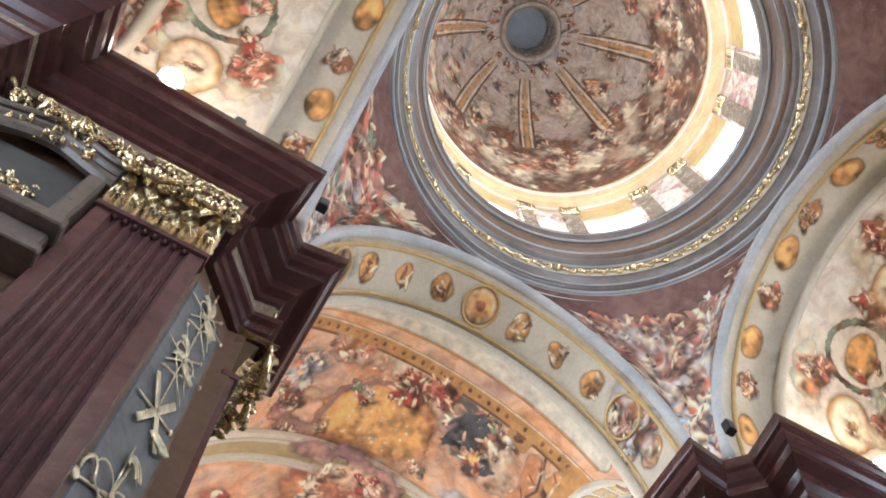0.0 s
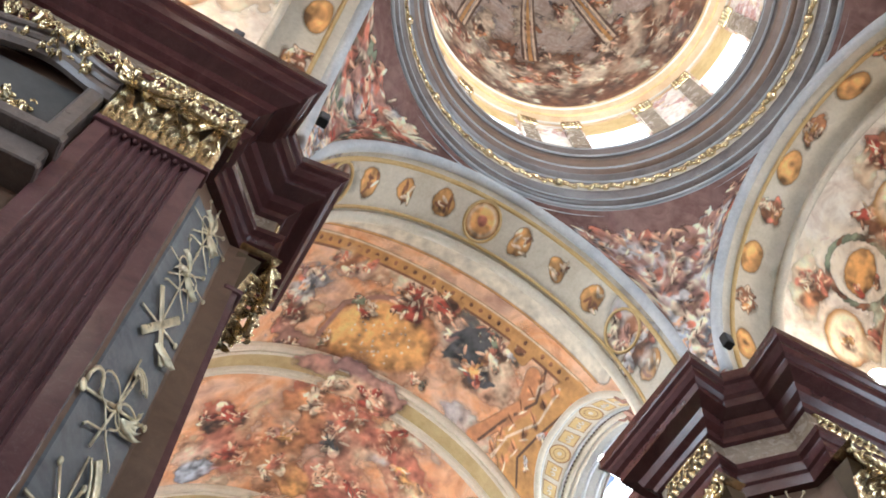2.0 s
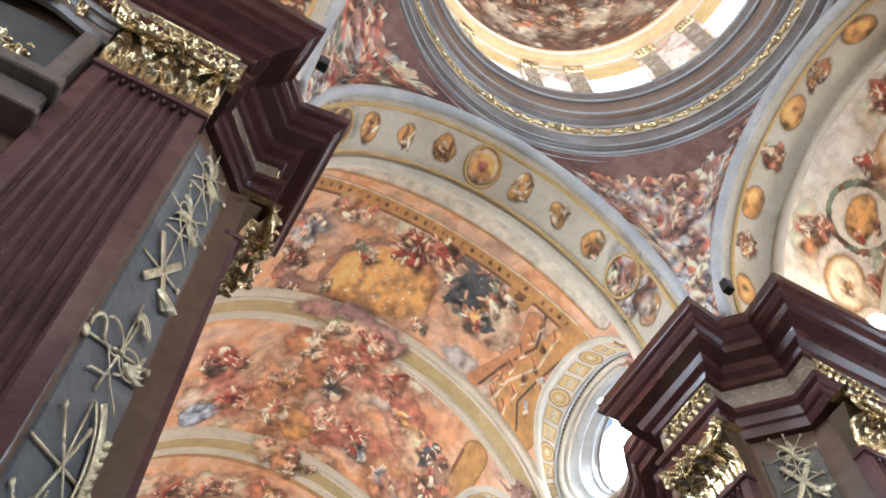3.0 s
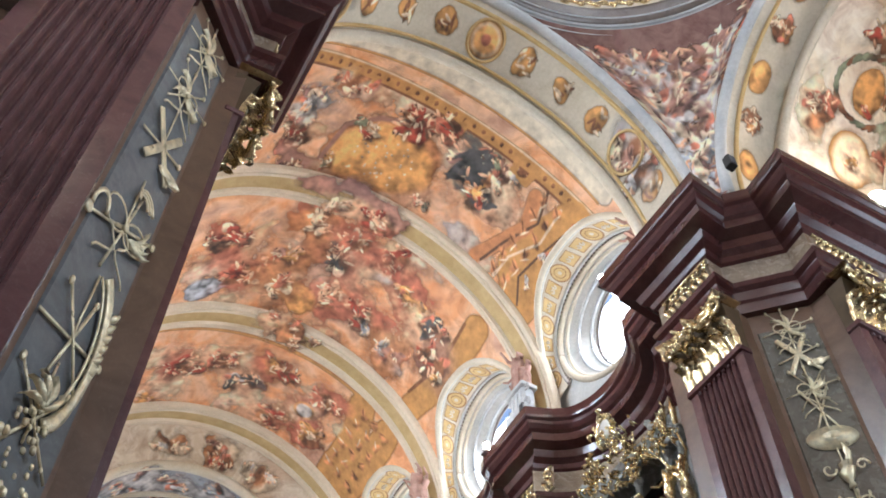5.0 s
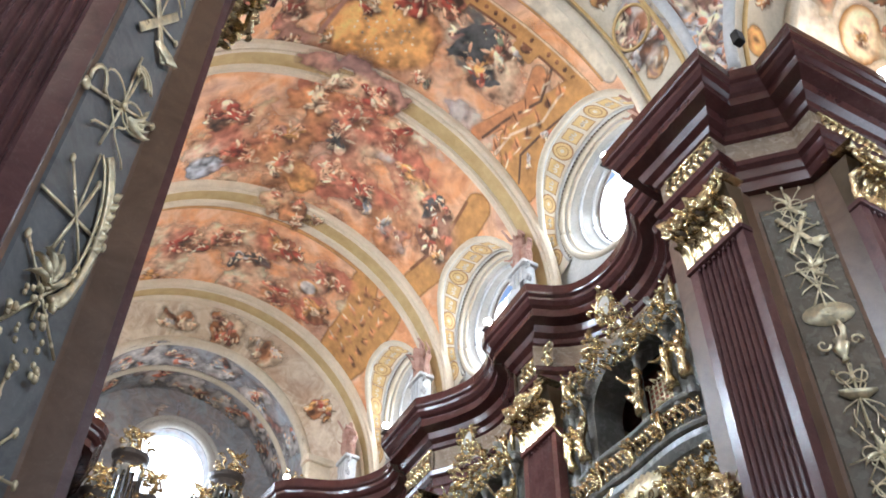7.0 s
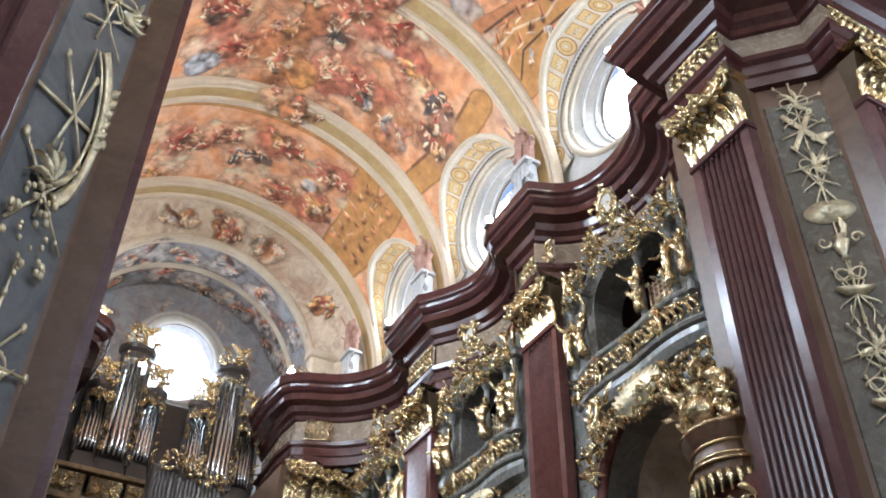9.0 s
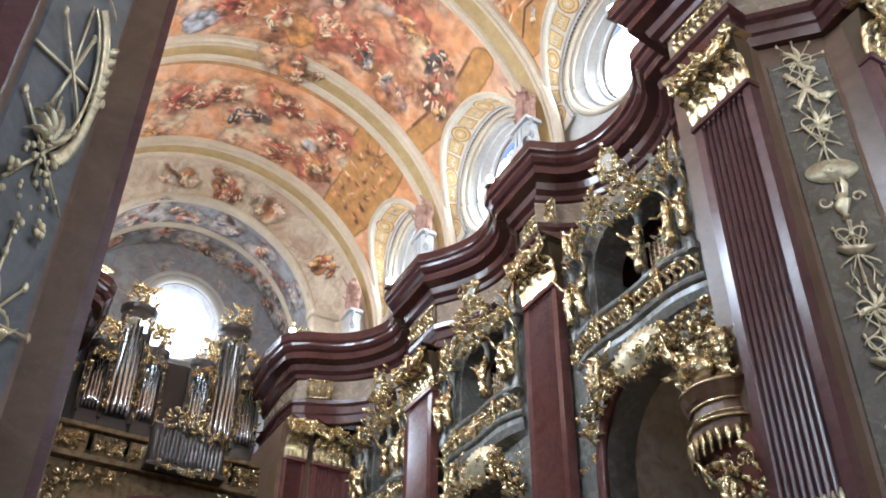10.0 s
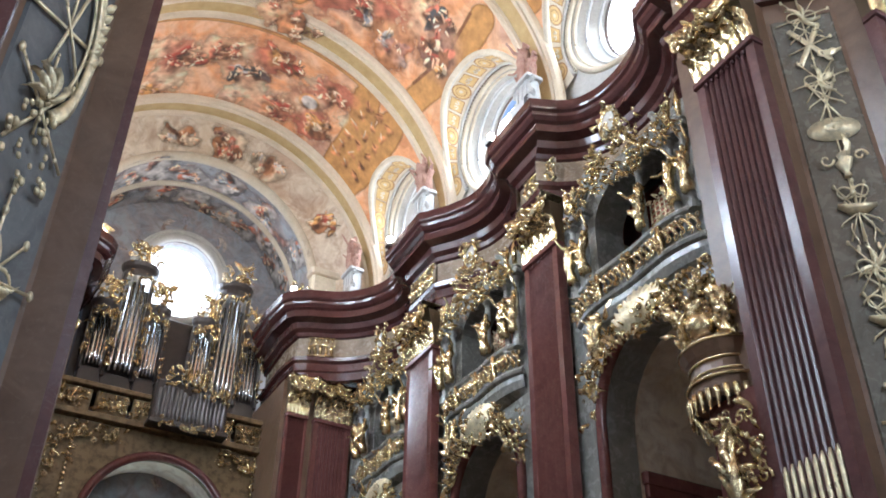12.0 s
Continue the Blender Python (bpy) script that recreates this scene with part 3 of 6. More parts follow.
# vault cells with lunettes
CELLS = [(10.3, 16.25, 13.5, 3.05), (17.35, 22.6, 20.0, 2.75), (23.6, 28.2, 25.95, 2.4)]
for y0, y1, yc, hw in CELLS:
    ny, na = 48, 40
    rows = []
    for i in range(ny + 1):
        y = y0 + (y1 - y0) * i / ny
        zl = lunette_z(y, yc, hw)
        aend = math.acos(max(-1, min(1, (zl - VH) / VB)))
        rows.append([vault_pt(y, -aend + 2 * aend * j / na) for j in range(na + 1)])
    structure(Geo().grid(rows).ob("ceiling", FR_NAVE, smooth=True), "frescoed nave vault in peach and red", "ceiling")
    for s in (-1, 1):
        front, bead, groove, back = [], [], [], []
        for i in range(ny + 1):
            f, b = lunette_edge(i / ny, yc, hw), lunette_ring(i / ny, yc, hw)
            front.append((s * f.x, f.y, f.z))
            bead.append(f.lerp(b, 0.08))
            groove.append(f.lerp(b, 0.86))
            back.append((s * b.x, b.y, b.z))
        for row in (bead, groove):
            row[:] = [(s * p.x, p.y, p.z - 0.03) for p in row]
        structure(Geo().grid([front, bead, groove, back]).ob("lunette", CREAM, smooth=True), "cream painted lunette arch over the window", "lunette")
        structure(Geo().tube(front, 0.11, 6).ob("trim", CREAM, smooth=True), "cream moulding round the lunette", "moulding")
        structure(Geo().tube(bead, 0.05, 6).ob("trim", WHITE, smooth=True), "white bead along the lunette arch", "moulding")
        structure(Geo().tube(groove, 0.06, 6).ob("trim", WHITE, smooth=True), "white inner bead of the lunette arch", "moulding")
        g = Geo()
        for i in range(72):
            p, q = (lunette_edge((i + 0.5) / 72, yc, hw).lerp(lunette_ring((i + 0.5) / 72, yc, hw), k) for k in (0.89, 0.99))
            g.tube([(s * p.x, p.y, p.z - 0.03), (s * q.x, q.y, q.z - 0.03)], 0.035, 4)
        ob = structure(g.ob("trim", RING), "row of small grey dentils round the window arch", "moulding")
        cz = 23.35
        loop = oval(yc, cz, hw * 0.8, 2.08, 48)
        ob = sheet_with_holes([(yc - hw - 0.25, 20.9), (yc + hw + 0.25, 20.9), (yc + hw + 0.25, 25.9), (yc - hw - 0.25, 25.9)], [loop], 0.12, lambda u, v, d: (s * lean(6.32 + d, v), u, v)).ob("wall_window", WHITE)
        structure(ob, "white stucco wall round the oval window", "wall")
        win = thing("window_oval", "oval clerestory window in a deep moulded white reveal with leaded glass", "window", "oval nave windows", "structure")
        rows = []
        for xx, ky, rz, dz in ((6.34, 0.80, 2.08, 0.0), (6.42, 0.74, 1.96, 0.02), (6.50, 0.735, 1.94, 0.02), (6.72, 0.66, 1.82, 0.06), (6.74, 0.64, 1.78, 0.06), (7.02, 0.575, 1.68, 0.12), (7.04, 0.55, 1.62, 0.12), (7.22, 0.53, 1.58, 0.14)):
            rows.append([(s * lean(xx, v), u, v) for u, v in oval(yc, cz + dz, hw * ky, rz, 56)])
        Geo().grid(rows, close_u=True).ob("reveal", WHITE, win, "white stepped reveal", True)
        for xx, ky, rz, dz, rr, mt in ((6.33, 0.79, 2.06, 0.0, 0.1, CREAM), (6.47, 0.74, 1.95, 0.02, 0.06, CREAM), (6.73, 0.65, 1.8, 0.06, 0.06, STONE_BLUE), (7.03, 0.56, 1.65, 0.12, 0.06, STONE_BLUE), (7.2, 0.53, 1.58, 0.14, 0.05, RING)):
            q = [(s * lean(xx, v), u, v) for u, v in oval(yc, cz + dz, hw * ky, rz, 56)]
            Geo().tube(q + q[:1], rr, 6, normal=(1, 0, 0)).ob("window_frame", mt, win, smooth=True)
        g = Geo()
        for i in range(-6, 7):
            h = math.sqrt(1 - (i / 7) ** 2)
            g.box((s * 7.45, yc + i / 7 * hw * 0.53, cz + 0.14), (0.02, 0.016, 3.16 * h))
            g.box((s * 7.45, yc, cz + 0.14 + i / 7 * 1.58), (0.03, 2 * hw * 0.53 * h, 0.014))
        g.ob("glazing_bars", IRON, win)
        ob = Geo().add([(s * 8.4, yc - 3, 20.5), (s * 8.4, yc + 3, 20.5), (s * 8.4, yc + 3, 26.5), (s * 8.4, yc - 3, 26.5)], [(0, 1, 2, 3)]).ob("backdrop", DAYLIGHT)
        structure(ob, "bright overcast daylight outside the window", "sky")

# ribs: ochre band between two cream mouldings
for y in RIBS:
    rib = thing("vault_rib", "cream and ochre transverse rib crossing the painted vault", "rib", kind="structure")
    prof = [(-0.62, -0.05), (-0.62, 0.06), (-0.57, 0.16), (-0.47, 0.2), (-0.40, 0.16), (-0.38, 0.22), (-0.31, 0.24), (-0.27, 0.19), (-0.25, 0.13)]
    prof += [(-d, o) for d, o in reversed(prof)]
    rows = [[((VA - o) * math.sin(a), y + d, VH + (VB - o) * math.cos(a)) for a in [radians(-90 + 180 * i / 60) for i in range(61)]] for d, o in prof]
    half = len(prof) // 2
    Geo().grid(rows[:half]).ob("moulding", RIB_CREAM, rib)
    Geo().grid(rows[half:]).ob("moulding", RIB_CREAM, rib)
    Geo().grid(rows[half - 1:half + 1]).ob("ochre_band", RIB_BAND, rib, smooth=True)

# west end: vault narrows towards the organ bay
structure(Geo().grid(arch_rows(29.2, 30.8, (6.45, 6.6, 21.2), (4.75, 5.0, 22.0), 40, 90, 4)).ob("ceiling", FR_WEST, smooth=True), "painted cream vault narrowing to the organ bay", "ceiling")
structure(Geo().grid(arch_rows(30.8, 34.2, (4.6, 4.8, 22.0), (4.6, 4.8, 22.0), 40)).ob("ceiling", FR_END, smooth=True), "grey painted vault over the organ", "ceiling")
arch_tube(30.75, (4.7, 4.95, 22.0), 0.2, CREAM, "trim", "cream moulding before the organ bay")
arch_tube(32.4, (4.55, 4.75, 22.0), 0.13, CREAM, "trim", "cream moulding in the organ bay")
ob = sheet_with_holes([(-8, 0), (8, 0), (8, 28.5), (-8, 28.5)], [oval(0.1, 23.2, 1.55, 1.75)], 0.6, lambda u, v, d: (u, 34.0 + d, v)).ob("wall_west", FR_END)
structure(ob, "blue-grey painted west wall behind the organ", "wall")
win = thing("window_round", "round west window above the organ, overexposed by daylight", "window", kind="structure")
for off, rr, yy in ((1.12, 0.2, 33.95), (1.28, 0.1, 33.92)):
    q = [(u, yy, v) for u, v in oval(0.1, 23.2, 1.55 * off, 1.75 * off, 48)]
    Geo().tube(q + q[:1], rr, 6, normal=(0, 1, 0)).ob("window_frame", WHITE, win, smooth=True)
ob = Geo().add([(-4, 36, 19), (4, 36, 19), (4, 36, 28), (-4, 36, 28)], [(0, 1, 2, 3)]).ob("backdrop", DAYLIGHT)
structure(ob, "bright daylight outside the west window", "sky")

# crossing: pendentives, drum and dome
def ring_pt(a, r, z):
    return Vector((r * math.cos(a), DOME_Y + 0.07 * (z - 27) + r * math.sin(a), z))


def pend_foot(q, t):
    """Lower edge of a pendentive in the corner q (1..4), t 0..1 from the x side arch crown to the y side arch crown."""
    sx, sy = q
    if t < 0.42:
        a = radians(90 * t / 0.42)            # arch across x = const
        p = Vector((5.7, 5.35 * math.sin(a), 21.0 + 5.9 * math.cos(a)))
    elif t > 0.58:
        a = radians(90 * (1 - t) / 0.42)
        p = Vector((5.45 * math.sin(a), 5.97, 21.0 + 6.0 * math.cos(a)))
    else:
        u = (t - 0.42) / 0.16
        p = Vector((5.7 - 0.25 * u, 5.35 + 0.62 * u, 21.0))
    return Vector((p.x * sx, DOME_Y + p.y * sy, p.z))


for sx in (-1, 1):
    for sy in (-1, 1):
        rows = []
        for i in range(61):
            t = i / 60
            a = t * math.pi / 2
            top = Vector((5.9 * math.cos(a) * sx, DOME_Y + 5.9 * math.sin(a) * sy, 27.02))
            low = pend_foot((sx, sy), t)
            out = Vector((math.cos(a) * sx, math.sin(a) * sy, 0))
            row = []
            for j in range(25):
                u = j / 24
                p = top.lerp(low, u)
                p += (out * 0.9 + Vector((0, 0, 0.5))) * math.sin(math.pi * u) * 0.5 * min(1.0, (top - low).length / 4)
                row.append(p)
            rows.append(row)
        structure(Geo().grid(rows).ob("pendentive", FR_PEND, smooth=True), "painted mauve-brown pendentive under the dome", "ceiling")


def lathe(prof, mat, name, label, n=96, smooth=True, parent=None):
    rows = [[ring_pt(2 * math.pi * i / n, r, z) for i in range(n)] for r, z in prof]
    ob = Geo().grid(rows, close_u=True).ob(name, mat, parent, smooth=smooth)
    return ob if parent is not None else structure(ob, label, "dome")


dome = thing("dome", "painted dome on a windowed drum with grey and gilded ring cornice", "dome", kind="structure")
lathe([(6.02, 26.9), (5.98, 27.1), (5.86, 27.12), (5.86, 27.3)], STONE_BLUE, "ring_moulding", "", parent=dome)
lathe([(5.86, 27.3), (5.7, 27.36), (5.74, 27.5), (5.62, 27.58), (5.62, 27.75), (5.55, 27.8)], RING, "ring_moulding", "", parent=dome)
lathe([(5.55, 27.8), (5.5, 28.25)], CREAM, "ring_frieze", "", parent=dome)
lathe([(5.5, 28.25), (5.44, 28.3), (5.42, 28.45), (5.3, 28.5), (5.34, 28.7)], RING, "ring_cornice", "", parent=dome)
lathe([(5.34, 28.7), (5.2, 28.8), (5.2, 28.95), (5.12, 29.05), (5.06, 29.3)], BROWN, "ring_cornice", "", parent=dome)
lathe([(5.06, 29.3), (5.08, 29.42), (4.98, 29.5), (4.98, 29.75), (4.9, 29.85), (4.88, 30.0), (5.2, 30.05), (5.5, 30.05)], RING, "ring_cornice", "", parent=dome)
for r, z in ((5.84, 27.14), (5.72, 27.42), (5.46, 28.32), (5.2, 28.86), (5.0, 29.5), (4.92, 29.9)):
    q = [ring_pt(2 * math.pi * i / 96, r, z) for i in range(97)]
    Geo().tube(q, 0.05, 5).ob("fillet", STONE_BLUE, dome)
# drum wall with eight tall windows
DR, DZ0, DZ1 = 5.4, 30.0, 34.3
for k in range(8):
    c = 2 * math.pi * k / 8
    hwid = 0.17
    rows = [[ring_pt(c + hwid + (2 * math.pi / 8 - 2 * hwid) * i / 12, DR, z) for i in range(13)] for z in (DZ0, DZ1)]
    Geo().grid(rows).ob("drum_wall", FR_DRUM, dome)
    for z0, z1 in ((DZ0, 30.3), (33.0, DZ1)):
        Geo().grid([[ring_pt(c - hwid + 2 * hwid * i / 4, DR, z) for i in range(5)] for z in (z0, z1)]).ob("drum_wall", OCHRE if z0 > 31 else FR_DRUM, dome)
    g = Geo()
    for sgn in (-1, 1):
        g.grid([[ring_pt(c + sgn * hwid, r, z) for r in (DR, DR + 0.7)] for z in (30.3, 33.0)])
    g.grid([[ring_pt(c - hwid + 2 * hwid * i / 4, r, 33.0) for i in range(5)] for r in (DR, DR + 0.7)])
    g.grid([[ring_pt(c - hwid + 2 * hwid * i / 4, r, 30.3) for i in range(5)] for r in (DR, DR + 0.7)])
    g.ob("window_reveal", WHITE, dome)
    for w in (-0.5, 0.5):     # pilaster strips between windows
        a = c + 2 * math.pi / 16 + w * 0.3
        g = Geo()
        g.grid([[ring_pt(a + d, r, z) for d, r in ((-0.05, DR), (-0.05, DR - 0.16), (0.05, DR - 0.16), (0.05, DR))] for z in (DZ0, 33.5)])
        g.ob("drum_pilaster", BUFF, dome)
        g = Geo()
        for i in range(5):
            for j in range(3):
                g.ball(ring_pt(a - 0.05 + 0.1 * i / 4, DR - 0.2, 33.55 + 0.22 * j), (0.1, 0.1, 0.12), 6, 4)
        g.ob("drum_capital", GOLD, dome, "gilded capital")
    g = Geo()
    for i in range(1, 4):
        g.tube([ring_pt(c - hwid + 2 * hwid * i / 4, DR + 0.6, 30.3), ring_pt(c - hwid + 2 * hwid * i / 4, DR + 0.6, 33.0)], 0.025, 4)
    for i in range(1, 6):
        g.tube([ring_pt(c - hwid, DR + 0.6, 30.3 + 0.45 * i), ring_pt(c + hwid, DR + 0.6, 30.3 + 0.45 * i)], 0.02, 4)
    g.ob("glazing_bars", IRON, dome)
    ob = Geo().grid([[ring_pt(c - 0.3 + 0.6 * i / 4, DR + 1.2, z) for i in range(5)] for z in (29.5, 34)]).ob("backdrop", DAYLIGHT)
    structure(ob, "bright daylight outside the drum window", "sky")
lathe([(DR, 34.3), (5.3, 34.35), (5.28, 34.6), (5.1, 34.7), (5.1, 34.95), (4.95, 35.05), (4.95, 35.3), (5.05, 35.4)], ORANGE, "drum_cornice", "", parent=dome)
prof = []
for i in range(25):
    a = radians(90 * i / 24 * 0.86)
    prof.append((5.02 * math.cos(a), 35.4 + 10.8 * math.sin(a)))
lathe(prof, FR_DOME, "dome_shell", "", parent=dome)
for r, z, mt in ((5.32, 34.36, CREAM), (5.12, 34.72, OCHRE), (4.98, 35.08, CREAM), (5.0, 35.36, OCHRE)):
    Geo().tube([ring_pt(2 * math.pi * i / 96, r - 0.02, z) for i in range(97)], 0.055, 5).ob("fillet", mt, dome)
rl, zl = prof[-1]
lathe([(rl + 0.25, zl - 0.4), (rl + 0.2, zl - 0.5), (rl, zl - 0.3), (rl - 0.05, zl + 0.2), (rl - 0.1, zl + 2.2)], BUFF, "lantern_ring", "", parent=dome)
lathe([(rl - 0.1, zl + 2.2), (rl * 0.7, zl + 2.9), (0.02, zl + 3.1)], STONE_BLUE, "lantern_cap", "", parent=dome)

# transept arms: barrel vaults and plain closing walls
for s in (-1, 1):
    def arm_rows(x0, x1, e, n=40):
        return [[(s * x, DOME_Y + e[0] * math.sin(radians(-90 + 180 * i / n)), e[2] + e[1] * math.cos(radians(-90 + 180 * i / n))) for i in range(n + 1)] for x in (x0, x1)]
    structure(Geo().grid(arm_rows(5.7, 7.5, (5.35, 5.9, 21.0))).ob("crossing_arch", CREAM, smooth=True), "cream painted soffit of the transept arch", "arch")
    structure(Geo().grid(arm_rows(7.5, 7.5, (5.35, 5.9, 21.0))[:1] + arm_rows(7.5, 7.5, (4.9, 5.3, 21.0))[:1]).ob("trim", CREAM), "cream step in the transept arch", "moulding")
    structure(Geo().grid(arm_rows(7.5, 15.2, (4.9, 5.3, 21.0))).ob("ceiling", FR_SIDE, smooth=True), "pale frescoed transept vault", "ceiling")
    for x, e, r, mt in ((5.72, (5.35, 5.9, 21.0), 0.15, STONE_BLUE), (7.45, (5.0, 5.45, 21.0), 0.14, CREAM), (6.2, (5.3, 5.85, 21.0), 0.06, OCHRE), (11.0, (4.85, 5.25, 21.0), 0.2, CREAM)):
        pts = [(s * x, DOME_Y + e[0] * math.sin(radians(-88 + 176 * i / 48)), e[2] + e[1] * math.cos(radians(-88 + 176 * i / 48))) for i in range(49)]
        structure(Geo().tube(pts, r, 8, normal=(1, 0, 0)).ob("trim", mt, smooth=True), "moulding along the transept arch", "moulding")
    structure(Geo().box((s * 15.4, 2.43, 13.5), (0.4, 14, 27)).ob("wall_transept", BUFF), "plain transept end wall", "wall")
    for y in (7.6, -2.74):
        structure(Geo().box((s * 13.2, y, 10.5), (4.2, 0.5, 21)).ob("wall_transept", BROWN), "brown marble transept side wall", "wall")
    e = thing("entablature", "moulded dark red marble entablature of the transept's far side", "entablature", kind="structure")
    path = [(s * 10.6, -1.24), (s * 5.77, -1.34), (s * 5.55, -2.76), (s * 4.45, -2.9), (s * 4.45, -7)]
    sweep(path, ARCHI, s).ob("architrave", RED, e)
    sweep(path, FRIEZE, s).ob("frieze", BUFF, e)
    sweep(path, CORNICE, s).ob("cornice", RED, e)
# choir side, behind the camera
structure(Geo().grid([[(p[0], 2 * DOME_Y - p[1], p[2]) for p in r] for r in arch_rows(8.4, 16, E0, E0, 40)]).ob("ceiling", FR_NAVE, smooth=True), "painted choir vault", "ceiling")
structure(Geo().box((0, -11.4, 14), (16, 0.4, 28)).ob("wall_east", BUFF), "plain wall closing the choir", "wall")
for s in (-1, 1):
    structure(Geo().box((s * 6.6, -8.5, 10.5), (0.5, 6, 21)).ob("wall_choir", BROWN), "brown marble choir wall", "wall")

# ---- ornament ----
def scroll(g, c, r, turns=1.6, a0=0.0, sgn=1, thick=0.05, out=-0.06, n=16):
    pts = []
    for i in range(n + 1):
        t = i / n
        a = a0 + sgn * turns * 2 * math.pi * t
        q = r * (1 - 0.82 * t)
        pts.append((c[0] + q * math.cos(a), c[1] + out - 0.05 * t, c[2] + q * math.sin(a)))
    g.tube(pts, thick, 5, 0.6)


def leaf(g, c, ang, length, width, lift=0.1, bend=0.6):
    rows = []
    for i in range(6):
        t = i / 5
        a = ang + bend * t
        x, z = c[0] + length * t * math.cos(a), c[2] + length * t * math.sin(a)
        w = width * math.sin(math.pi * min(1, 0.12 + t * 0.9)) * (1 + 0.2 * math.sin(i * 2.6))
        nx, nz = -math.sin(a), math.cos(a)
        y = c[1] - lift * math.sin(math.pi * t * 0.9) - 0.02
        rows.append([(x - nx * w, y + 0.05, z - nz * w), (x, y - 0.03, z), (x + nx * w, y + 0.05, z + nz * w)])
    g.grid(rows)
    g.grid([[(p[0], p[1] + 0.03, p[2]) for p in reversed(r)] for r in rows])


def rocaille(g, c, w, h, n, seed, size=0.2, deep=0.18):
    """A patch of carved scrolls, leaves, buds and shells within w by h round c."""
    r = random.Random(seed)
    size *= 0.74
    for i in range(int(n * 1.6)):
        x, z = c[0] + (r.random() - 0.5) * w, c[2] + (r.random() - 0.5) * h
        p = (x, c[1] - r.random() * deep, z)
        k = r.random()
        q = size * (0.6 + 0.8 * r.random())
        if k < 0.38:
            scroll(g, p, q * 0.8, 1.2 + r.random() * 0.6, r.random() * 6.3, r.choice((-1, 1)), q * 0.2)
        elif k < 0.78:
            leaf(g, p, r.random() * 6.3, q * 1.9, q * 0.42, 0.16, (r.random() - 0.5) * 2.4)
        else:
            g.ball(p, (q * 0.42, q * 0.35, q * 0.5), 7, 5)


def figure(g, c, h, seed, lean=0.0, wing=False):
    """A plain carved statue."""
    r = random.Random(seed)
    x, y, z = c
    prof = [(0.0, 0.17), (0.1, 0.19), (0.25, 0.15), (0.42, 0.16), (0.55, 0.12), (0.68, 0.15), (0.78, 0.14), (0.83, 0.06)]
    pts = [(x + lean * t * h + 0.03 * math.sin(t * 7 + seed), y - 0.04 * math.sin(t * 5), z + t * h) for t, _ in prof]
    g.tube(pts, [q * h * 0.68 * (1 + 0.18 * math.sin(9 * t + seed)) for t, q in prof], 9, flat=0.85)
    for k in range(5):
        leaf(g, (x + (r.random() - 0.5) * 0.16 * h, y - 0.09 * h, z + 0.12 * h + 0.1 * h * k), 1.2 + r.random() * 0.8, 0.32 * h, 0.05 * h, 0.06, r.random() - 0.5)
    top = pts[-1]
    g.ball((top[0], top[1] - 0.02, z + 0.9 * h), (0.055 * h, 0.06 * h, 0.075 * h), 8, 6)
    for sgn in (-1, 1):
        a = r.random() * 1.6 - 0.5
        sh = (top[0] + sgn * 0.09 * h, y, z + 0.76 * h)
        el = (sh[0] + sgn * 0.13 * h, y - 0.08 * h, sh[2] + (a - 0.5) * 0.2 * h)
        g.tube([sh, el, (el[0] + sgn * 0.04 * h, y - 0.22 * h, el[2] + a * 0.22 * h)], [0.035 * h, 0.032 * h, 0.02 * h], 6)
        if wing:
            leaf(g, (sh[0], y + 0.1 * h, sh[2]), 1.2 if sgn > 0 else 1.94, 0.5 * h, 0.13 * h, 0.05, -sgn * 0.5)


# trophies of gilded carving that hang down the grey panels
def panel_m(s):
    a, b = Vector((s * 7.0, 7.85, 0)), Vector((s * 6.12, 8.76, 0))
    d = (b - a).normalized() * (1 if s < 0 else -1)
    c = (a + b) / 2
    n = Vector((d.y, -d.x, 0))
    if n.x * s > 0:
        n = -n
    m = Matrix.Identity(4)
    m.col[0][:3], m.col[1][:3], m.col[2][:3], m.col[3][:3] = d, -n, (0, 0, 1), c + n * 0.05
    return m


def rods(g, z, angs, ln, th=0.016, tip=0.035):
    for i, a in enumerate(angs):
        dx, dz = math.sin(radians(a)) * ln, math.cos(radians(a)) * ln
        o = -0.02 - 0.02 * i
        g.tube([(-dx, o, z - dz), (0, o - 0.01, z), (dx, o, z + dz)], th, 6)
        g.ball((dx, o, z + dz), (tip, 0.04, tip * 1.4), 7, 5)


def bow(g, z, r=0.22):
    for sgn in (-1, 1):
        pts = []
        for i in range(15):
            a = i / 14 * 2 * math.pi
            pts.append((sgn * r * (1 - math.cos(a)) * 0.75, -0.06 - 0.02 * math.sin(a), z + r * 0.6 * math.sin(a) + 0.1 * (1 - math.cos(a)) * r))
        g.tube(pts, 0.013, 5, flat=1.4)
        g.tube([(sgn * (0.02 + 0.11 * math.sin(i * 0.9)) + sgn * 0.02 * i, -0.05, z - 0.06 * i) for i in range(10)], 0.016, 5)
    g.ball((0, -0.08, z), 0.05, 7, 5)


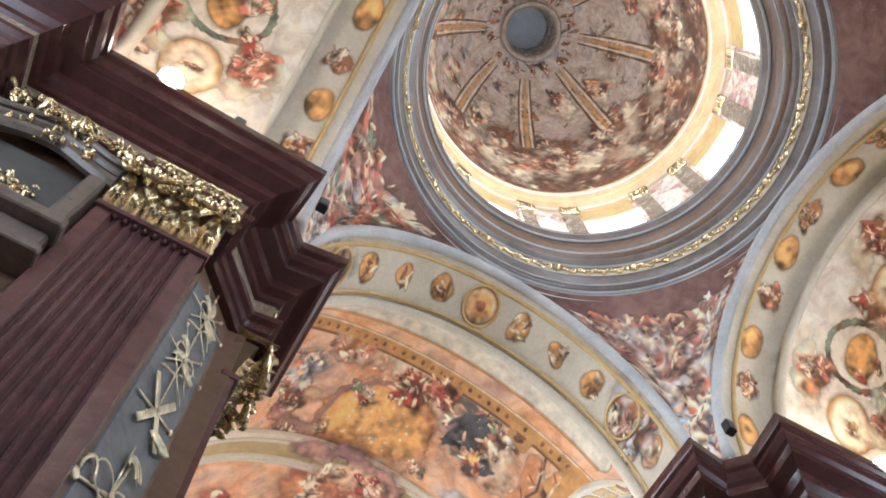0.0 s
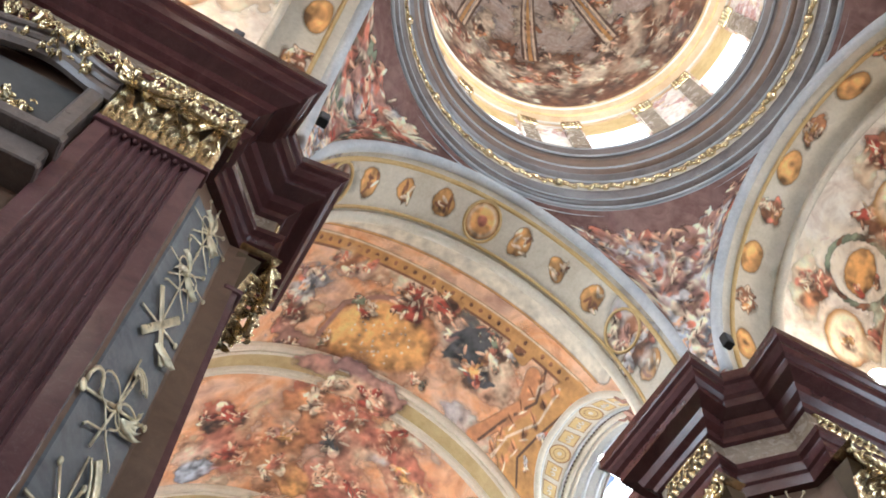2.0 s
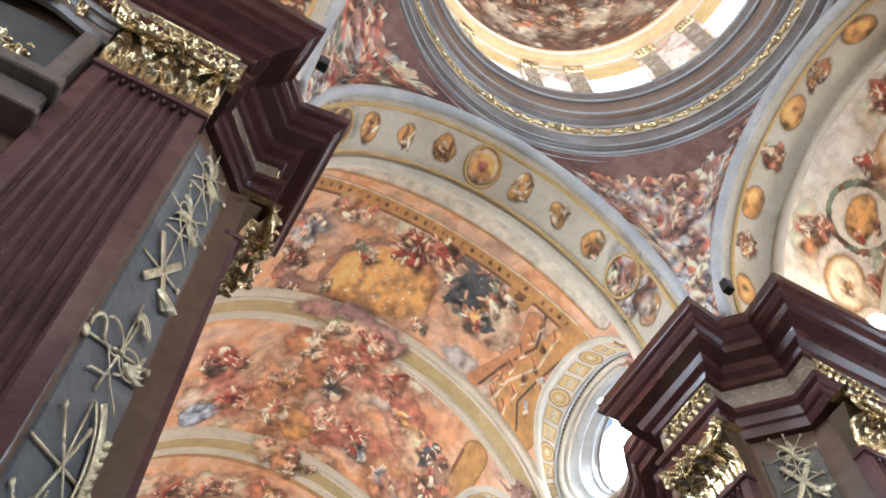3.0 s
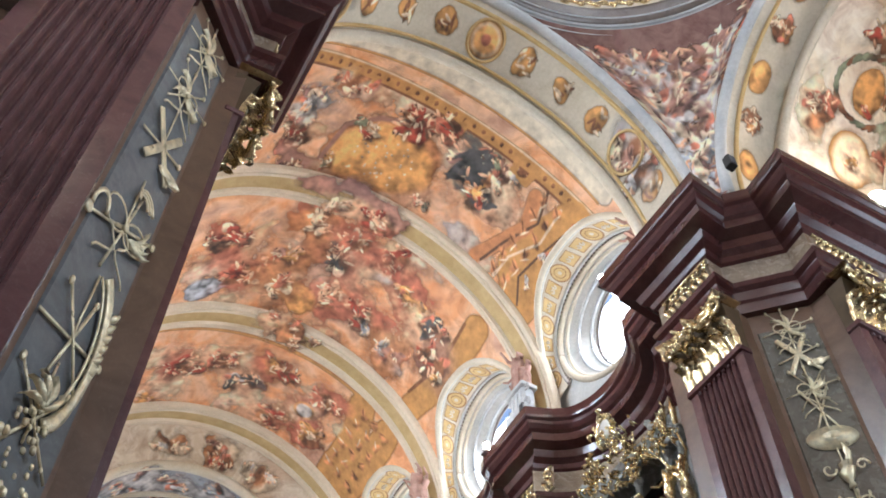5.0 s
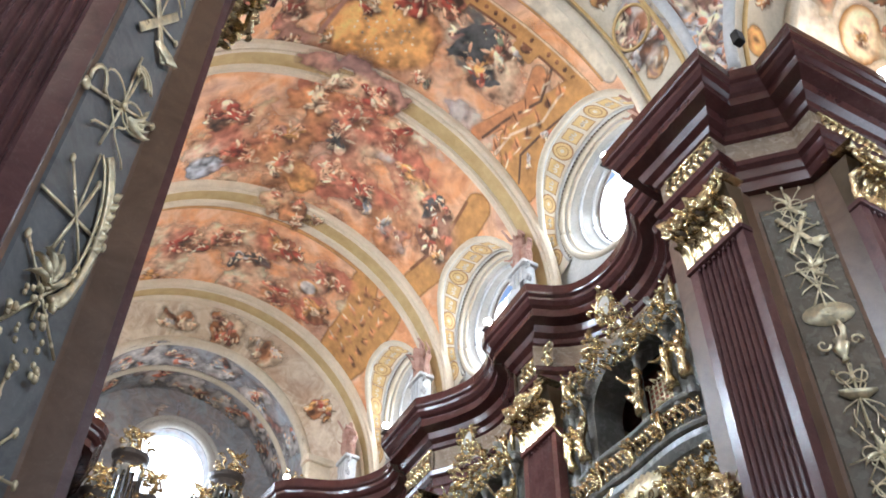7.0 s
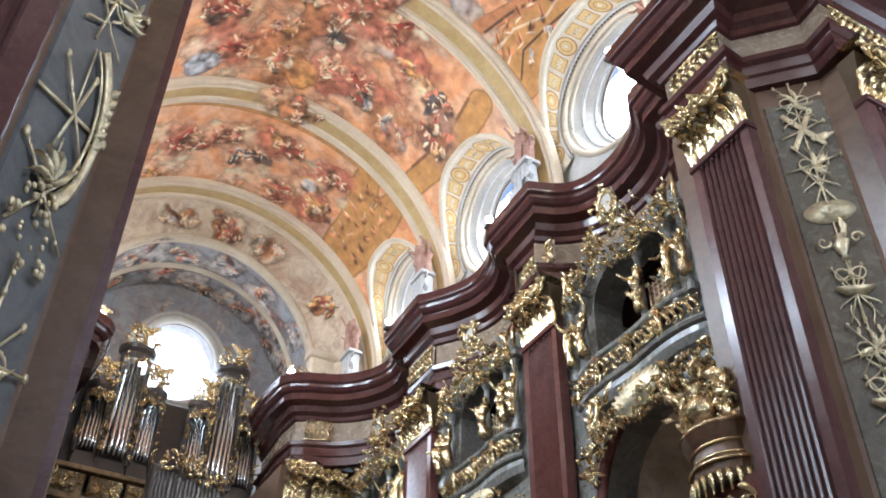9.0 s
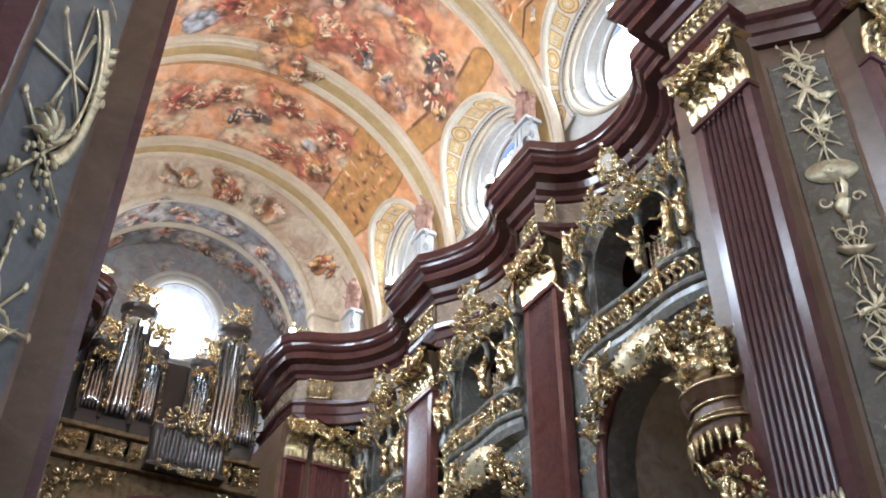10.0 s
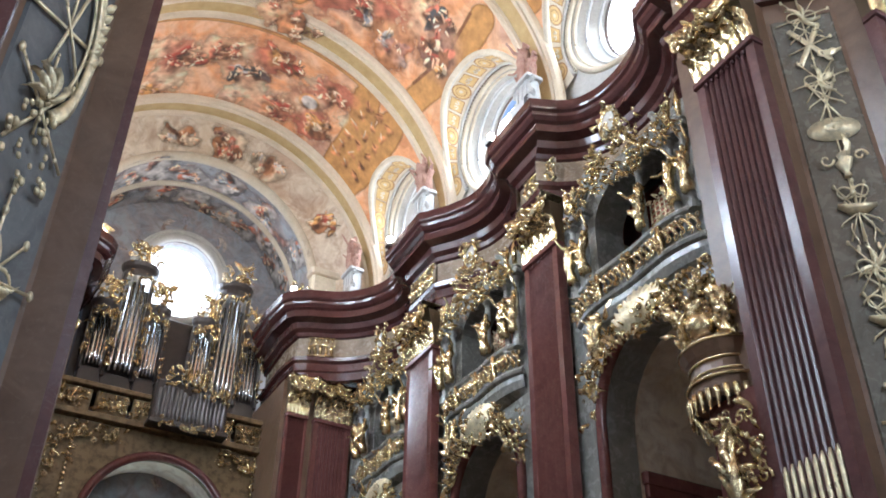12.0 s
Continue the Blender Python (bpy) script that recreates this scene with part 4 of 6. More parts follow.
def trophy(g, kind, z, seed):
    r = random.Random(seed)
    if kind == "star":
        rods(g, z, (0, 38, 78, -35), 0.5, 0.013, 0.03)
        bow(g, z, 0.17)
        for k in range(4):
            leaf(g, (0, -0.05, z), r.random() * 6.3, 0.34, 0.04, 0.06, 0.8)
    elif kind == "books":
        for a in (30, -38):
            g.box((0, -0.06, z), (0.105, 0.05, 0.95), Matrix.Rotation(radians(a), 3, "Y"), bevel=0.02)
        rods(g, z, (72,), 0.42, 0.018)
        leaf(g, (0.1, -0.06, z - 0.2), -0.6, 0.4, 0.08)
    elif kind == "sword":
        rods(g, z, (62, 8), 0.6, 0.02)
        g.tube([(-0.44 + 0.12 * math.cos(a), -0.07, z - 0.16 + 0.2 * math.sin(a)) for a in [i * 0.5 for i in range(8)]], 0.028, 5)
        g.ball((-0.56, -0.05, z - 0.3), (0.07, 0.05, 0.07))
        bow(g, z, 0.26)
        for k in range(4):
            leaf(g, (0.12, -0.05, z - 0.02), -0.5 + 0.25 * k, 0.4, 0.03, 0.05, 0.7)
        for k in range(3):
            scroll(g, (0.02, -0.03, z + 0.42), 0.16 + 0.06 * k, 0.45, 0.2, 1, 0.025)
    elif kind == "arc":
        pts = [(0.42 * math.cos(radians(a)) - 0.05, -0.07, z + 0.85 * math.sin(radians(a))) for a in range(-70, 71, 7)]
        g.tube(pts, 0.05, 6, flat=1.4)
        g.tube([(p[0] - 0.1, p[1], p[2] * 0.92 + z * 0.08) for p in pts], 0.02, 5)
        rods(g, z, (80, 14, -40), 0.5, 0.02)
        for k in range(6):
            leaf(g, (0.3, -0.05, z - 0.1 + 0.12 * k), 0.3, 0.16, 0.04)
    elif kind == "fruit":
        for k in range(46):
            a, q = r.random() * 6.3, r.random() ** 0.6
            g.ball((0.32 * q * math.cos(a) * (1 - 0.3 * math.sin(a)), -0.05 - 0.06 * r.random(), z + 0.5 * q * math.sin(a)), 0.022 + 0.02 * r.random(), 6, 4)
        rods(g, z + 0.2, (35, -55), 0.5, 0.018)
        for k in range(5):
            leaf(g, (0, -0.06, z + 0.3), 0.4 + 0.6 * k, 0.3, 0.03)
    elif kind == "hat":
        P = [(0.0, 0.02), (0.12, 0.10), (0.17, 0.10), (0.2, 0.05), (0.42, 0.02), (0.44, -0.02)]
        rows = [[(q * math.cos(a * math.pi / 9), -0.02 - o * 1.1, z + 0.5 * q * math.sin(a * math.pi / 9)) for a in range(18)] for q, o in P]
        g.grid(rows, close_u=True)
        rods(g, z + 0.5, (28, -28, 0), 0.5, 0.02)
    elif kind == "urn":
        g.tube([(0, -0.07, z - 0.22), (0, -0.07, z - 0.14), (0, -0.07, z - 0.1), (0, -0.07, z + 0.05), (0, -0.07, z + 0.12), (0, -0.07, z + 0.2)], [0.1, 0.06, 0.12, 0.22, 0.1, 0.14], 10, flat=0.5)
        for sgn in (-1, 1):
            scroll(g, (sgn * 0.27, -0.03, z + 0.1), 0.12, 1.0, 0, sgn, 0.025)
        leaf(g, (0.05, -0.05, z + 0.15), 0.9, 0.4, 0.06)
    elif kind == "fan":
        rods(g, z, (24, -30, 4), 0.52, 0.016, 0.03)
        bow(g, z + 0.3, 0.16)
        g.tube([(-0.28, -0.05, z + 0.1), (-0.12, -0.07, z + 0.03), (0.1, -0.07, z), (0.3, -0.05, z + 0.06)], [0.06, 0.15, 0.16, 0.05], 9, flat=0.4)
        for sgn in (-1, 1):
            g.tube([(sgn * (0.14 + 0.03 * math.sin(i)), -0.05, z - 0.2 - 0.07 * i) for i in range(6)], 0.013, 5)
            g.ball((sgn * 0.15, -0.05, z - 0.62), (0.03, 0.03, 0.07))
    g.tube([(0, -0.02, z + 0.75), (0, -0.03, z)], 0.016, 5)
    return g


STRINGS = {-1: [("star", 16.75), ("star", 15.2), ("books", 13.65), ("sword", 11.6), ("arc", 9.5), ("fruit", 8.0), ("star", 6.3), ("sword", 4.6)],
           1: [("star", 17.1), ("books", 16.3), ("star", 15.3), ("hat", 14.05), ("urn", 13.15), ("fan", 12.1), ("star", 10.9), ("fan", 9.8), ("arc", 8.2), ("sword", 6.4)]}
for s, items in STRINGS.items():
    t = thing("trophy_carving", "string of gilded carved trophies hanging on the grey marble panel", "carving", "trophy strings on the piers")
    for i, (kind, z) in enumerate(items):
        g = trophy(Geo(), kind, z, i * 7 + s)
        g.moved(Matrix.Translation((0, 0, z)) @ Matrix.Diagonal((1.22, 0.7, 1.5, 1) if s < 0 else (1.1, 0.7, 1.3, 1)) @ Matrix.Translation((0, 0, -z)))
        g.moved(panel_m(s))
        g.ob({"star": "trophy_star", "books": "book_cross", "sword": "sword_and_ribbon", "arc": "quadrant", "fruit": "fruit_festoon", "hat": "broad_hat", "urn": "urn", "fan": "plume"}[kind], PALE_GOLD, t)

# frieze ornaments above the pilasters
def frieze_block(m, w, seed):
    f = thing("frieze_ornament", "gilded openwork relief set in the frieze over a pilaster", "carving", "frieze reliefs over the pilasters")
    f.matrix_basis = m
    g = Geo().box((0, 0.03, 0), (w, 0.06, 0.74), bevel=0.02)
    g.ob("backing", BUFF, f)
    g = Geo()
    for z in (-0.36, 0.36):
        g.tube([(-w / 2, -0.03, z), (w / 2, -0.03, z)], 0.045, 6)
    n = int(w / 0.2)
    for i in range(n):
        x = -w / 2 + w * (i + 0.5) / n
        scroll(g, (x, 0, 0.1), 0.12, 1.1, 0.5, 1 if i % 2 else -1, 0.03, -0.03)
        leaf(g, (x, -0.02, -0.3), 1.57, 0.36, 0.07, 0.1, 0.2)
        g.ball((x, -0.06, 0.26), (0.05, 0.05, 0.06), 6, 4)
    g.ob("relief", GOLD, f)
    return f


for s in (-1, 1):
    for x, y, nx, ny, w in ((5.4, 9.6, -s, 0, 1.6), (6.25, 17.3, -s, 0, 1.5), (5.93, 23.7, -s, 0, 1.6), (7.9, 7.1, 0, -1, 1.8), (4.71, 29.31, -0.4 * s, -0.92, 1.0)):
        frieze_block(Matrix.Translation((0, 0, 19.06)) @ face_m(s * x, y, nx, ny), w, 3)

# richer carving hung on the capitals
def swag(m, w, seed):
    c = thing("capital_garland", "gilded garland and scrolls hung across a capital", "carving", "garlands on the capitals")
    c.matrix_basis = m
    g = Geo()
    for sgn in (-1, 1):
        g.tube([(sgn * w * (0.46 - 0.44 * t), -0.42 - 0.1 * math.sin(3 * t), 1.15 - 0.42 * math.sin(t * math.pi)) for t in [i / 8 for i in range(9)]], [0.05 + 0.05 * math.sin(math.pi * i / 8) for i in range(9)], 7)
    g.ob("scroll", GOLD, c)
    g = Geo()
    for sgn in (-1, 1):
        for i in range(9):
            t = i / 8
            p = (sgn * w * (0.46 - 0.44 * t), -0.46 - 0.1 * math.sin(3 * t), 1.12 - 0.42 * math.sin(t * math.pi))
            leaf(g, p, i * 1.7, 0.17, 0.045, 0.08, 0.6)
            g.ball(p, 0.05, 6, 4)
    rocaille(g, (0, -0.35, 1.0), w * 0.3, 0.5, 9, seed, 0.12, 0.15)
    g.ob("garland", GOLD, c)
    return c


k = 0
for s in (-1, 1):
    for x, y, nx, ny, w in ((5.4, 9.53, -s, 0, 1.7), (6.0, 17.2, -s, 0, 1.55), (5.88, 23.75, -s, 0, 1.75), (7.93, 7.0, 0, -1, 1.95), (5.55, 29.63, 0, -1, 1.5), (4.2, 29.65, 0, -1, 0.85)):
        k += 1
        swag(Matrix.Translation((0, 0, 16.4)) @ face_m(s * x - (0.2 if s < 0 and 9 < y < 12 else 0), y, nx, ny), w, k)

# ---- nave bays: balcony, gallery screen, arch carving ----
LATTICE = plain("red_gold_lattice", (0.45, 0.16, 0.10), 0.6)


def bay(c, hw, seed):
    m = face_m(6.4, c, -1, 0)
    half = hw * 0.74
    # balcony
    b = thing("balcony", "bowed gallery balcony with gilded openwork balustrade", "balcony", "gallery balconies of the nave")
    b.matrix_basis = m
    plan = [(-half + 2 * half * i / 24, -0.12 - 0.26 * max(0, math.sin(math.pi * i / 24)) ** 0.7 - 0.06 * math.sin(math.pi * i / 8)) for i in range(25)]
    rail = lambda z, r, nm, mt: Geo().tube([(x, y, z) for x, y in plan], r, 8).ob(nm, mt, b)
    rail(14.42, 0.085, "handrail", GREY)
    rail(13.62, 0.1, "bottom_rail", GREY)
    rows = [[(x, y, z) for x, y in plan] for z in (13.2, 13.35, 13.5)] + [[(x, 0.0, 13.5) for x, y in plan]]
    rows = [[(x, 0.0, 13.0) for x, y in plan], [(x, y * 0.75, 13.15) for x, y in plan]] + rows[1:]
    Geo().grid(rows).ob("slab", GREY, b, "grey marble slab")
    for i in range(0, 24, 1):
        g = Geo()
        (x0, y0), (x1, y1) = plan[i], plan[i + 1]
        cx, cy, w = (x0 + x1) / 2, (y0 + y1) / 2, (x1 - x0)
        if i % 6 == 0:
            g.box((x0, y0 - 0.02, 14.0), (0.16, 0.16, 0.78), bevel=0.03)
            rocaille(g, (x0, y0 - 0.1, 14.0), 0.2, 0.7, 5, seed + i, 0.1, 0.05)
            g.ob("post", GOLD, b)
        else:
            scroll(g, (cx, cy, 14.18), w * 0.5, 1.4, 0.4 * i, 1 if i % 2 else -1, 0.03, -0.02)
            scroll(g, (cx, cy, 13.86), w * 0.5, 1.4, 2 + 0.4 * i, -1 if i % 2 else 1, 0.03, -0.02)
            leaf(g, (cx, cy - 0.03, 13.9), 1.57, 0.4, 0.05)
            g.ob("baluster", GOLD, b)
    # carved drapery over the arch
    d = thing("arch_carving", "gilded shell and drapery carving crowning the chapel arch", "carving", "carvings over the chapel arches")
    d.matrix_basis = m
    g = Geo()
    ra, rb = hw * 0.62, hw * 0.66
    for i in range(21):
        a = radians(18 + 144 * i / 20)
        p = (ra * 1.02 * math.cos(a), -0.12, 10.95 + rb * 1.05 * math.sin(a))
        rocaille(g, p, 0.3, 0.34, 4, seed * 50 + i, 0.17, 0.2)
    g.ob("border", GOLD, d)
    g = Geo()
    for i in range(11):
        a = radians(40 + 100 * i / 10)
        leaf(g, (0.1 + 0.2 * math.cos(a), -0.3, 12.35), a, 0.95, 0.17, 0.2, 0.0)
    g.ob("shell", PALE_GOLD, d, "pale gilded shell")
    g = Geo()
    figure(g, (-half * 0.62, -0.42, 12.3), 1.15, seed, 0.2, True)
    figure(g, (half * 0.5, -0.4, 12.1), 0.9, seed + 3, -0.2)
    rocaille(g, (0, -0.25, 12.5), half * 1.5, 0.7, 60, seed * 31, 0.14, 0.25)
    for sgn in (-1, 1):
        rocaille(g, (sgn * half * 0.93, -0.1, 11.8), 0.3, 1.6, 16, seed * 17 + sgn, 0.14, 0.12)
    g.ob("carved_mass", GOLD, d)
    g = Geo()
    q = [(ra * math.cos(radians(a)), -0.06, 10.9 + rb * math.sin(radians(a))) for a in range(0, 181, 6)]
    g.tube([(ra, -0.06, 2)] + q + [(-ra, -0.06, 2)], 0.13, 8, normal=(0, 1, 0))
    g.ob("arch_moulding", RED_FAR, d, "red marble arch moulding", True)
    # gallery screen
    sc = thing("gallery_screen", "gilded gallery surround with statues, lattice and cartouche", "screen", "gallery surrounds of the nave")
    sc.matrix_basis = m
    ow = hw * 0.5
    for x in (-ow - 0.14, ow + 0.14, ow * 0.36, -ow - 0.62, ow + 0.6):
        g = Geo().tube([(x, -0.22, z) for z in (14.3, 14.5, 14.55, 16.3, 16.4, 16.5)], [0.14, 0.14, 0.09, 0.075, 0.12, 0.15], 10)
        g.ob("colonnette", GREY, sc)
        g = Geo()
        figure(g, (x, -0.33, 14.75), 1.35, int(seed + x * 10), 0.02)
        g.ob("statue", GOLD, sc, "gilded figure against the column")
        g = Geo()
        rocaille(g, (x, -0.3, 16.6), 0.3, 0.4, 7, int(seed + x * 20), 0.12, 0.1)
        g.ob("relief", GOLD, sc, "gilded leaf capital")
    # broken pediment
    for sgn in (-1, 1):
        g = Geo()
        pts = [(sgn * (ow + 0.75 - 0.95 * t), -0.25, 16.75 + 0.95 * t ** 1.6 + 0.12 * math.sin(t * 6)) for t in [i / 12 for i in range(13)]]
        g.tube(pts, 0.14, 6, flat=0.7)
        g.box((sgn * (ow + 0.4), -0.15, 16.68), (0.8, 0.4, 0.16), bevel=0.04)
        g.ob("pediment", GREY, sc, "grey half of the broken pediment")
    g = Geo()
    for sgn in (-1, 1):
        figure(g, (sgn * (ow + 0.45), -0.34, 16.8), 0.85, seed + sgn + 60, -sgn * 0.15)
        g.tube([(sgn * (ow + 0.7), -0.3, 16.8), (sgn * (ow + 0.7), -0.3, 17.35), (sgn * (ow + 0.7), -0.3, 17.75)], [0.06, 0.1, 0.015], 7)
    rocaille(g, (0, -0.2, 16.9), ow * 2.5, 0.7, 80, seed * 13, 0.13, 0.25)
    rocaille(g, (0, -0.3, 17.6), ow * 1.3, 0.9, 56, seed * 19, 0.13, 0.25)
    g.ob("crest", GOLD, sc)
    g = Geo()
    rows = [[(q * 0.26 * math.cos(a * math.pi / 12), -0.5 - 0.1 * (1 - q ** 2), 18.3 + q * 0.4 * math.sin(a * math.pi / 12)) for a in range(24)] for q in (0.03, 0.4, 0.8, 1.0)]
    g.grid(rows, close_u=True)
    g.ob("medallion", WHITE, sc, "white oval medallion")
    g = Geo()
    q = [(0.31 * math.cos(a * math.pi / 12), -0.5, 18.3 + 0.46 * math.sin(a * math.pi / 12)) for a in range(25)]
    g.tube(q, 0.06, 6)
    rocaille(g, (0, -0.45, 18.3), 0.9, 1.2, 26, seed * 23, 0.13, 0.08)
    g.ob("cartouche", GOLD, sc)
    # lattice panel beside the opening
    x0, x1 = ow * 0.42, ow + 0.05
    Geo().box(((x0 + x1) / 2, -0.02, 14.95), (x1 - x0, 0.05, 1.1), bevel=0.02).ob("lattice_panel", LATTICE, sc, "red and gold lattice panel")
    g = Geo()
    n = 6
    for i in range(n + 1):
        x = x0 + (x1 - x0) * i / n
        g.tube([(x, -0.07, 14.4), (x, -0.07, 15.5)], 0.02, 4)
    for i in range(8):
        g.tube([(x0, -0.07, 14.45 + 0.14 * i), (x1, -0.07, 14.45 + 0.14 * i)], 0.02, 4)
    rocaille(g, ((x0 + x1) / 2, -0.08, 15.0), x1 - x0, 1.0, 12, seed, 0.1, 0.05)
    g.ob("lattice", PALE_GOLD, sc)
    return b


for i, (yc, hw) in enumerate(BAYS):
    bay(yc + 0.3, hw, 5 + i * 11)

# small speakers and floodlights on the cornice
for x, y in ((-7.83, 6.3), (-5.5, 7.0), (9.15, 6.34), (5.25, 7.15), (5.5, 16.6)):
    sp = thing("speaker_box", "small black loudspeaker on the cornice ledge", "loudspeaker", "loudspeakers on the cornice", at=(x, y, 21.02))
    Geo().box((0, 0, 0.2), (0.24, 0.22, 0.4), bevel=0.03).ob("cabinet", BLACK, sp)
    Geo().box((0, -0.112, 0.22), (0.18, 0.01, 0.3)).ob("grille", IRON, sp)
for x, y in FLOODS[:5] + FLOODS[8:10]:
    f = thing("floodlight", "lit floodlight standing on the cornice", "floodlight", "floodlights on the cornice", at=(x, y, 21.02))
    Geo().box((0, 0, 0.1), (0.14, 0.1, 0.2), bevel=0.02).box((0, 0, 0.02), (0.3, 0.2, 0.04)).ob("bracket", BLACK, f)
    # transept bulbs are oversized: the lamp's glare is put into the ball's size
    Geo().ball((0, 0, 0.36), (0.27,) * 3 if abs(x) > 8 else (0.12,) * 3, 12, 8).ob("bulb", LAMP_ON, f, "glowing white lamp glass")

# ---- pulpit on the pier ----
pu = thing("pulpit_canopy", "gilded pulpit canopy with tasselled fringe and carved figures", "pulpit", at=(0, 0, 0.2))
CX, CY = 6.0, 11.38


def turned(prof, cx, cy, n=20, k=1.0):
    return Geo().grid([[(cx + r * k * math.cos(2 * math.pi * i / n), cy + r * k * math.sin(2 * math.pi * i / n), z) for i in range(n)] for r, z in prof], close_u=True)


turned([(0.02, 9.35), (0.85, 9.3), (0.9, 9.2), (0.95, 9.25), (0.95, 9.55), (1.0, 9.6), (0.88, 9.7), (0.84, 9.95), (0.95, 10.08), (1.05, 10.25), (1.05, 10.35), (0.9, 10.4), (0.02, 10.45)], CX, CY, 20, 0.84).ob("lid", BROWN, pu, "brown marble and gold lid")
for i in range(30):
    a = 2 * math.pi * i / 30
    x, y = CX + 0.82 * math.cos(a), CY + 0.82 * math.sin(a)
    g = Geo().tube([(x, y, 9.36), (x, y, 9.22), (x, y, 9.1), (x, y, 9.0)], [0.065, 0.06, 0.04, 0.02], 6).ball((x, y, 8.98), 0.035, 6, 4)
    g.ob("tassel", GOLD, pu)
g = Geo()
for r, z in ((0.83, 9.58), (0.88, 10.3), (0.74, 9.72), (0.72, 9.98)):
    g.tube([(CX + r * math.cos(a * math.pi / 16), CY + r * math.sin(a * math.pi / 16), z) for a in range(33)], 0.035, 6)
g.ob("rim", GOLD, pu)
g = Geo()
mm = face_m(CX - 0.2, CY, -1, -0.3)
o = len(g.v)
figure(g, (-0.45, -0.3, 10.4), 1.0, 4, -0.1, True)
figure(g, (0.4, -0.4, 10.4), 1.1, 8, 0.1, True)
figure(g, (0.0, 0.2, 10.9), 1.3, 9, 0.0, True)
g.ball((-0.05, -0.45, 10.7), (0.3, 0.28, 0.3), 12, 9)
rocaille(g, (0, 0, 10.7), 1.3, 0.7, 60, 77, 0.14, 0.5)
rocaille(g, (0, 0.2, 11.6), 0.8, 1.6, 60, 78, 0.14, 0.3)
g.moved(mm, o)
g.ob("crown", GOLD, pu, "gilded figures and globe on top")
pb = thing("pulpit", "gilded carved pulpit basket fixed to the pier", "pulpit", at=(0, 0, 0.1))
turned([(0.15, 5.0), (0.4, 5.4), (0.75, 5.7), (0.9, 6.1), (0.85, 6.8), (0.98, 6.95), (1.0, 7.1), (0.9, 7.12), (0.8, 6.0), (0.02, 5.9)], CX, CY).ob("basket", BUFF, pb)
g = Geo()
for i in range(9):
    a = 2 * math.pi * i / 9
    o = len(g.v)
    rocaille(g, (0, 0, 6.4), 0.55, 0.7, 10, i + 90, 0.14, 0.1)
    g.moved(Matrix.Translation((CX, CY, 0)) @ Matrix.Rotation(a, 4, "Z") @ Matrix.Translation((0, -0.9, 0)), o)
g.tube([(CX + 1.0 * math.cos(a * math.pi / 16), CY + 1.0 * math.sin(a * math.pi / 16), 7.08) for a in range(33)], 0.06, 6)
g.ob("relief", GOLD, pb)
g = Geo().box((5.58, 10.95, 8.0), (0.16, 1.3, 2.6), bevel=0.05)
g.ob("back_board", RED_FAR, pb)
g = Geo()
o = len(g.v)
figure(g, (-0.1, -0.1, 7.2), 1.6, 12, 0.05)
rocaille(g, (0, 0, 8.2), 1.2, 1.6, 34, 99, 0.18, 0.15)
g.moved(face_m(5.45, 10.95, -1, 0), o)
g.ob("back_carving", GOLD, pb)

# ---- chapels: imposts and altars in the arches ----
for i, (yc, hw) in enumerate(BAYS):
    c = yc + 0.3
    ob = Geo().box((9.0, c + hw * 0.62 + 0.05, 9.9), (3.2, 0.3, 0.3), bevel=0.05).box((9.0, c + hw * 0.62 + 0.05, 9.6), (3.1, 0.24, 0.3), bevel=0.03).box((11.1, c, 9.9), (0.3, 2.2 * hw * 0.62, 0.3), bevel=0.05).ob("trim", RED_FAR)
    structure(ob, "red marble impost in the chapel", "moulding")
    al = thing("altarpiece", "dim gilded altarpiece standing in a side chapel", "altar", "chapel altars")
    m = face_m(11.0, c, -1, 0)
    al.matrix_basis = m
    Geo().box((0, 0, 0.6), (2.4, 0.9, 1.2), bevel=0.05).box((0, 0.0, 4.2), (2.6, 0.3, 6.0), bevel=0.08).ob("body", RED_FAR, al)
    Geo().add([(x * 0.95, -0.17, z) for x, z in arch_loop(0, 1, 2.2, 7.2)], [tuple(range(19))]).ob("painting", FR_PEND, al, "dark altar painting")
    g = Geo()
    q = [(x * 1.0, -0.2, z) for x, z in arch_loop(0, 1, 2.2, 7.2)]
    g.tube(q + q[:1], 0.1, 6)
    rocaille(g, (0, -0.2, 8.5), 2.0, 0.9, 34, 130 + i, 0.25, 0.15)
    for sgn in (-1, 1):
        rocaille(g, (sgn * 1.25, -0.2, 6.5), 0.4, 3.2, 24, 140 + i + sgn, 0.2, 0.15)
    g.ob("gilt_frame", GOLD, al)

# ---- organ and its loft ----
ORG_Y = 33.1
lo = thing("organ_loft", "organ gallery front with gilded reliefs over a wide arch", "gallery")
arch = arch_loop(0.45, 2.45, 0.02, 12.3, 2.5, 24)
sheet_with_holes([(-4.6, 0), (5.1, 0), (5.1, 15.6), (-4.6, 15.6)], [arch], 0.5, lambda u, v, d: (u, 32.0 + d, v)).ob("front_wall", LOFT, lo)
g = Geo()
q = [(u, 31.95, v) for u, v in arch]
g.tube(q, 0.16, 8, normal=(0, 1, 0))
g.ob("arch_moulding", RED_FAR, lo, "red marble arch moulding", True)
for z, h, d in ((15.65, 0.22, 0.35), (16.75, 0.18, 0.3)):
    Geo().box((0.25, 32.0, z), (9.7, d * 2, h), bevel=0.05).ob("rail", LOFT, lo)
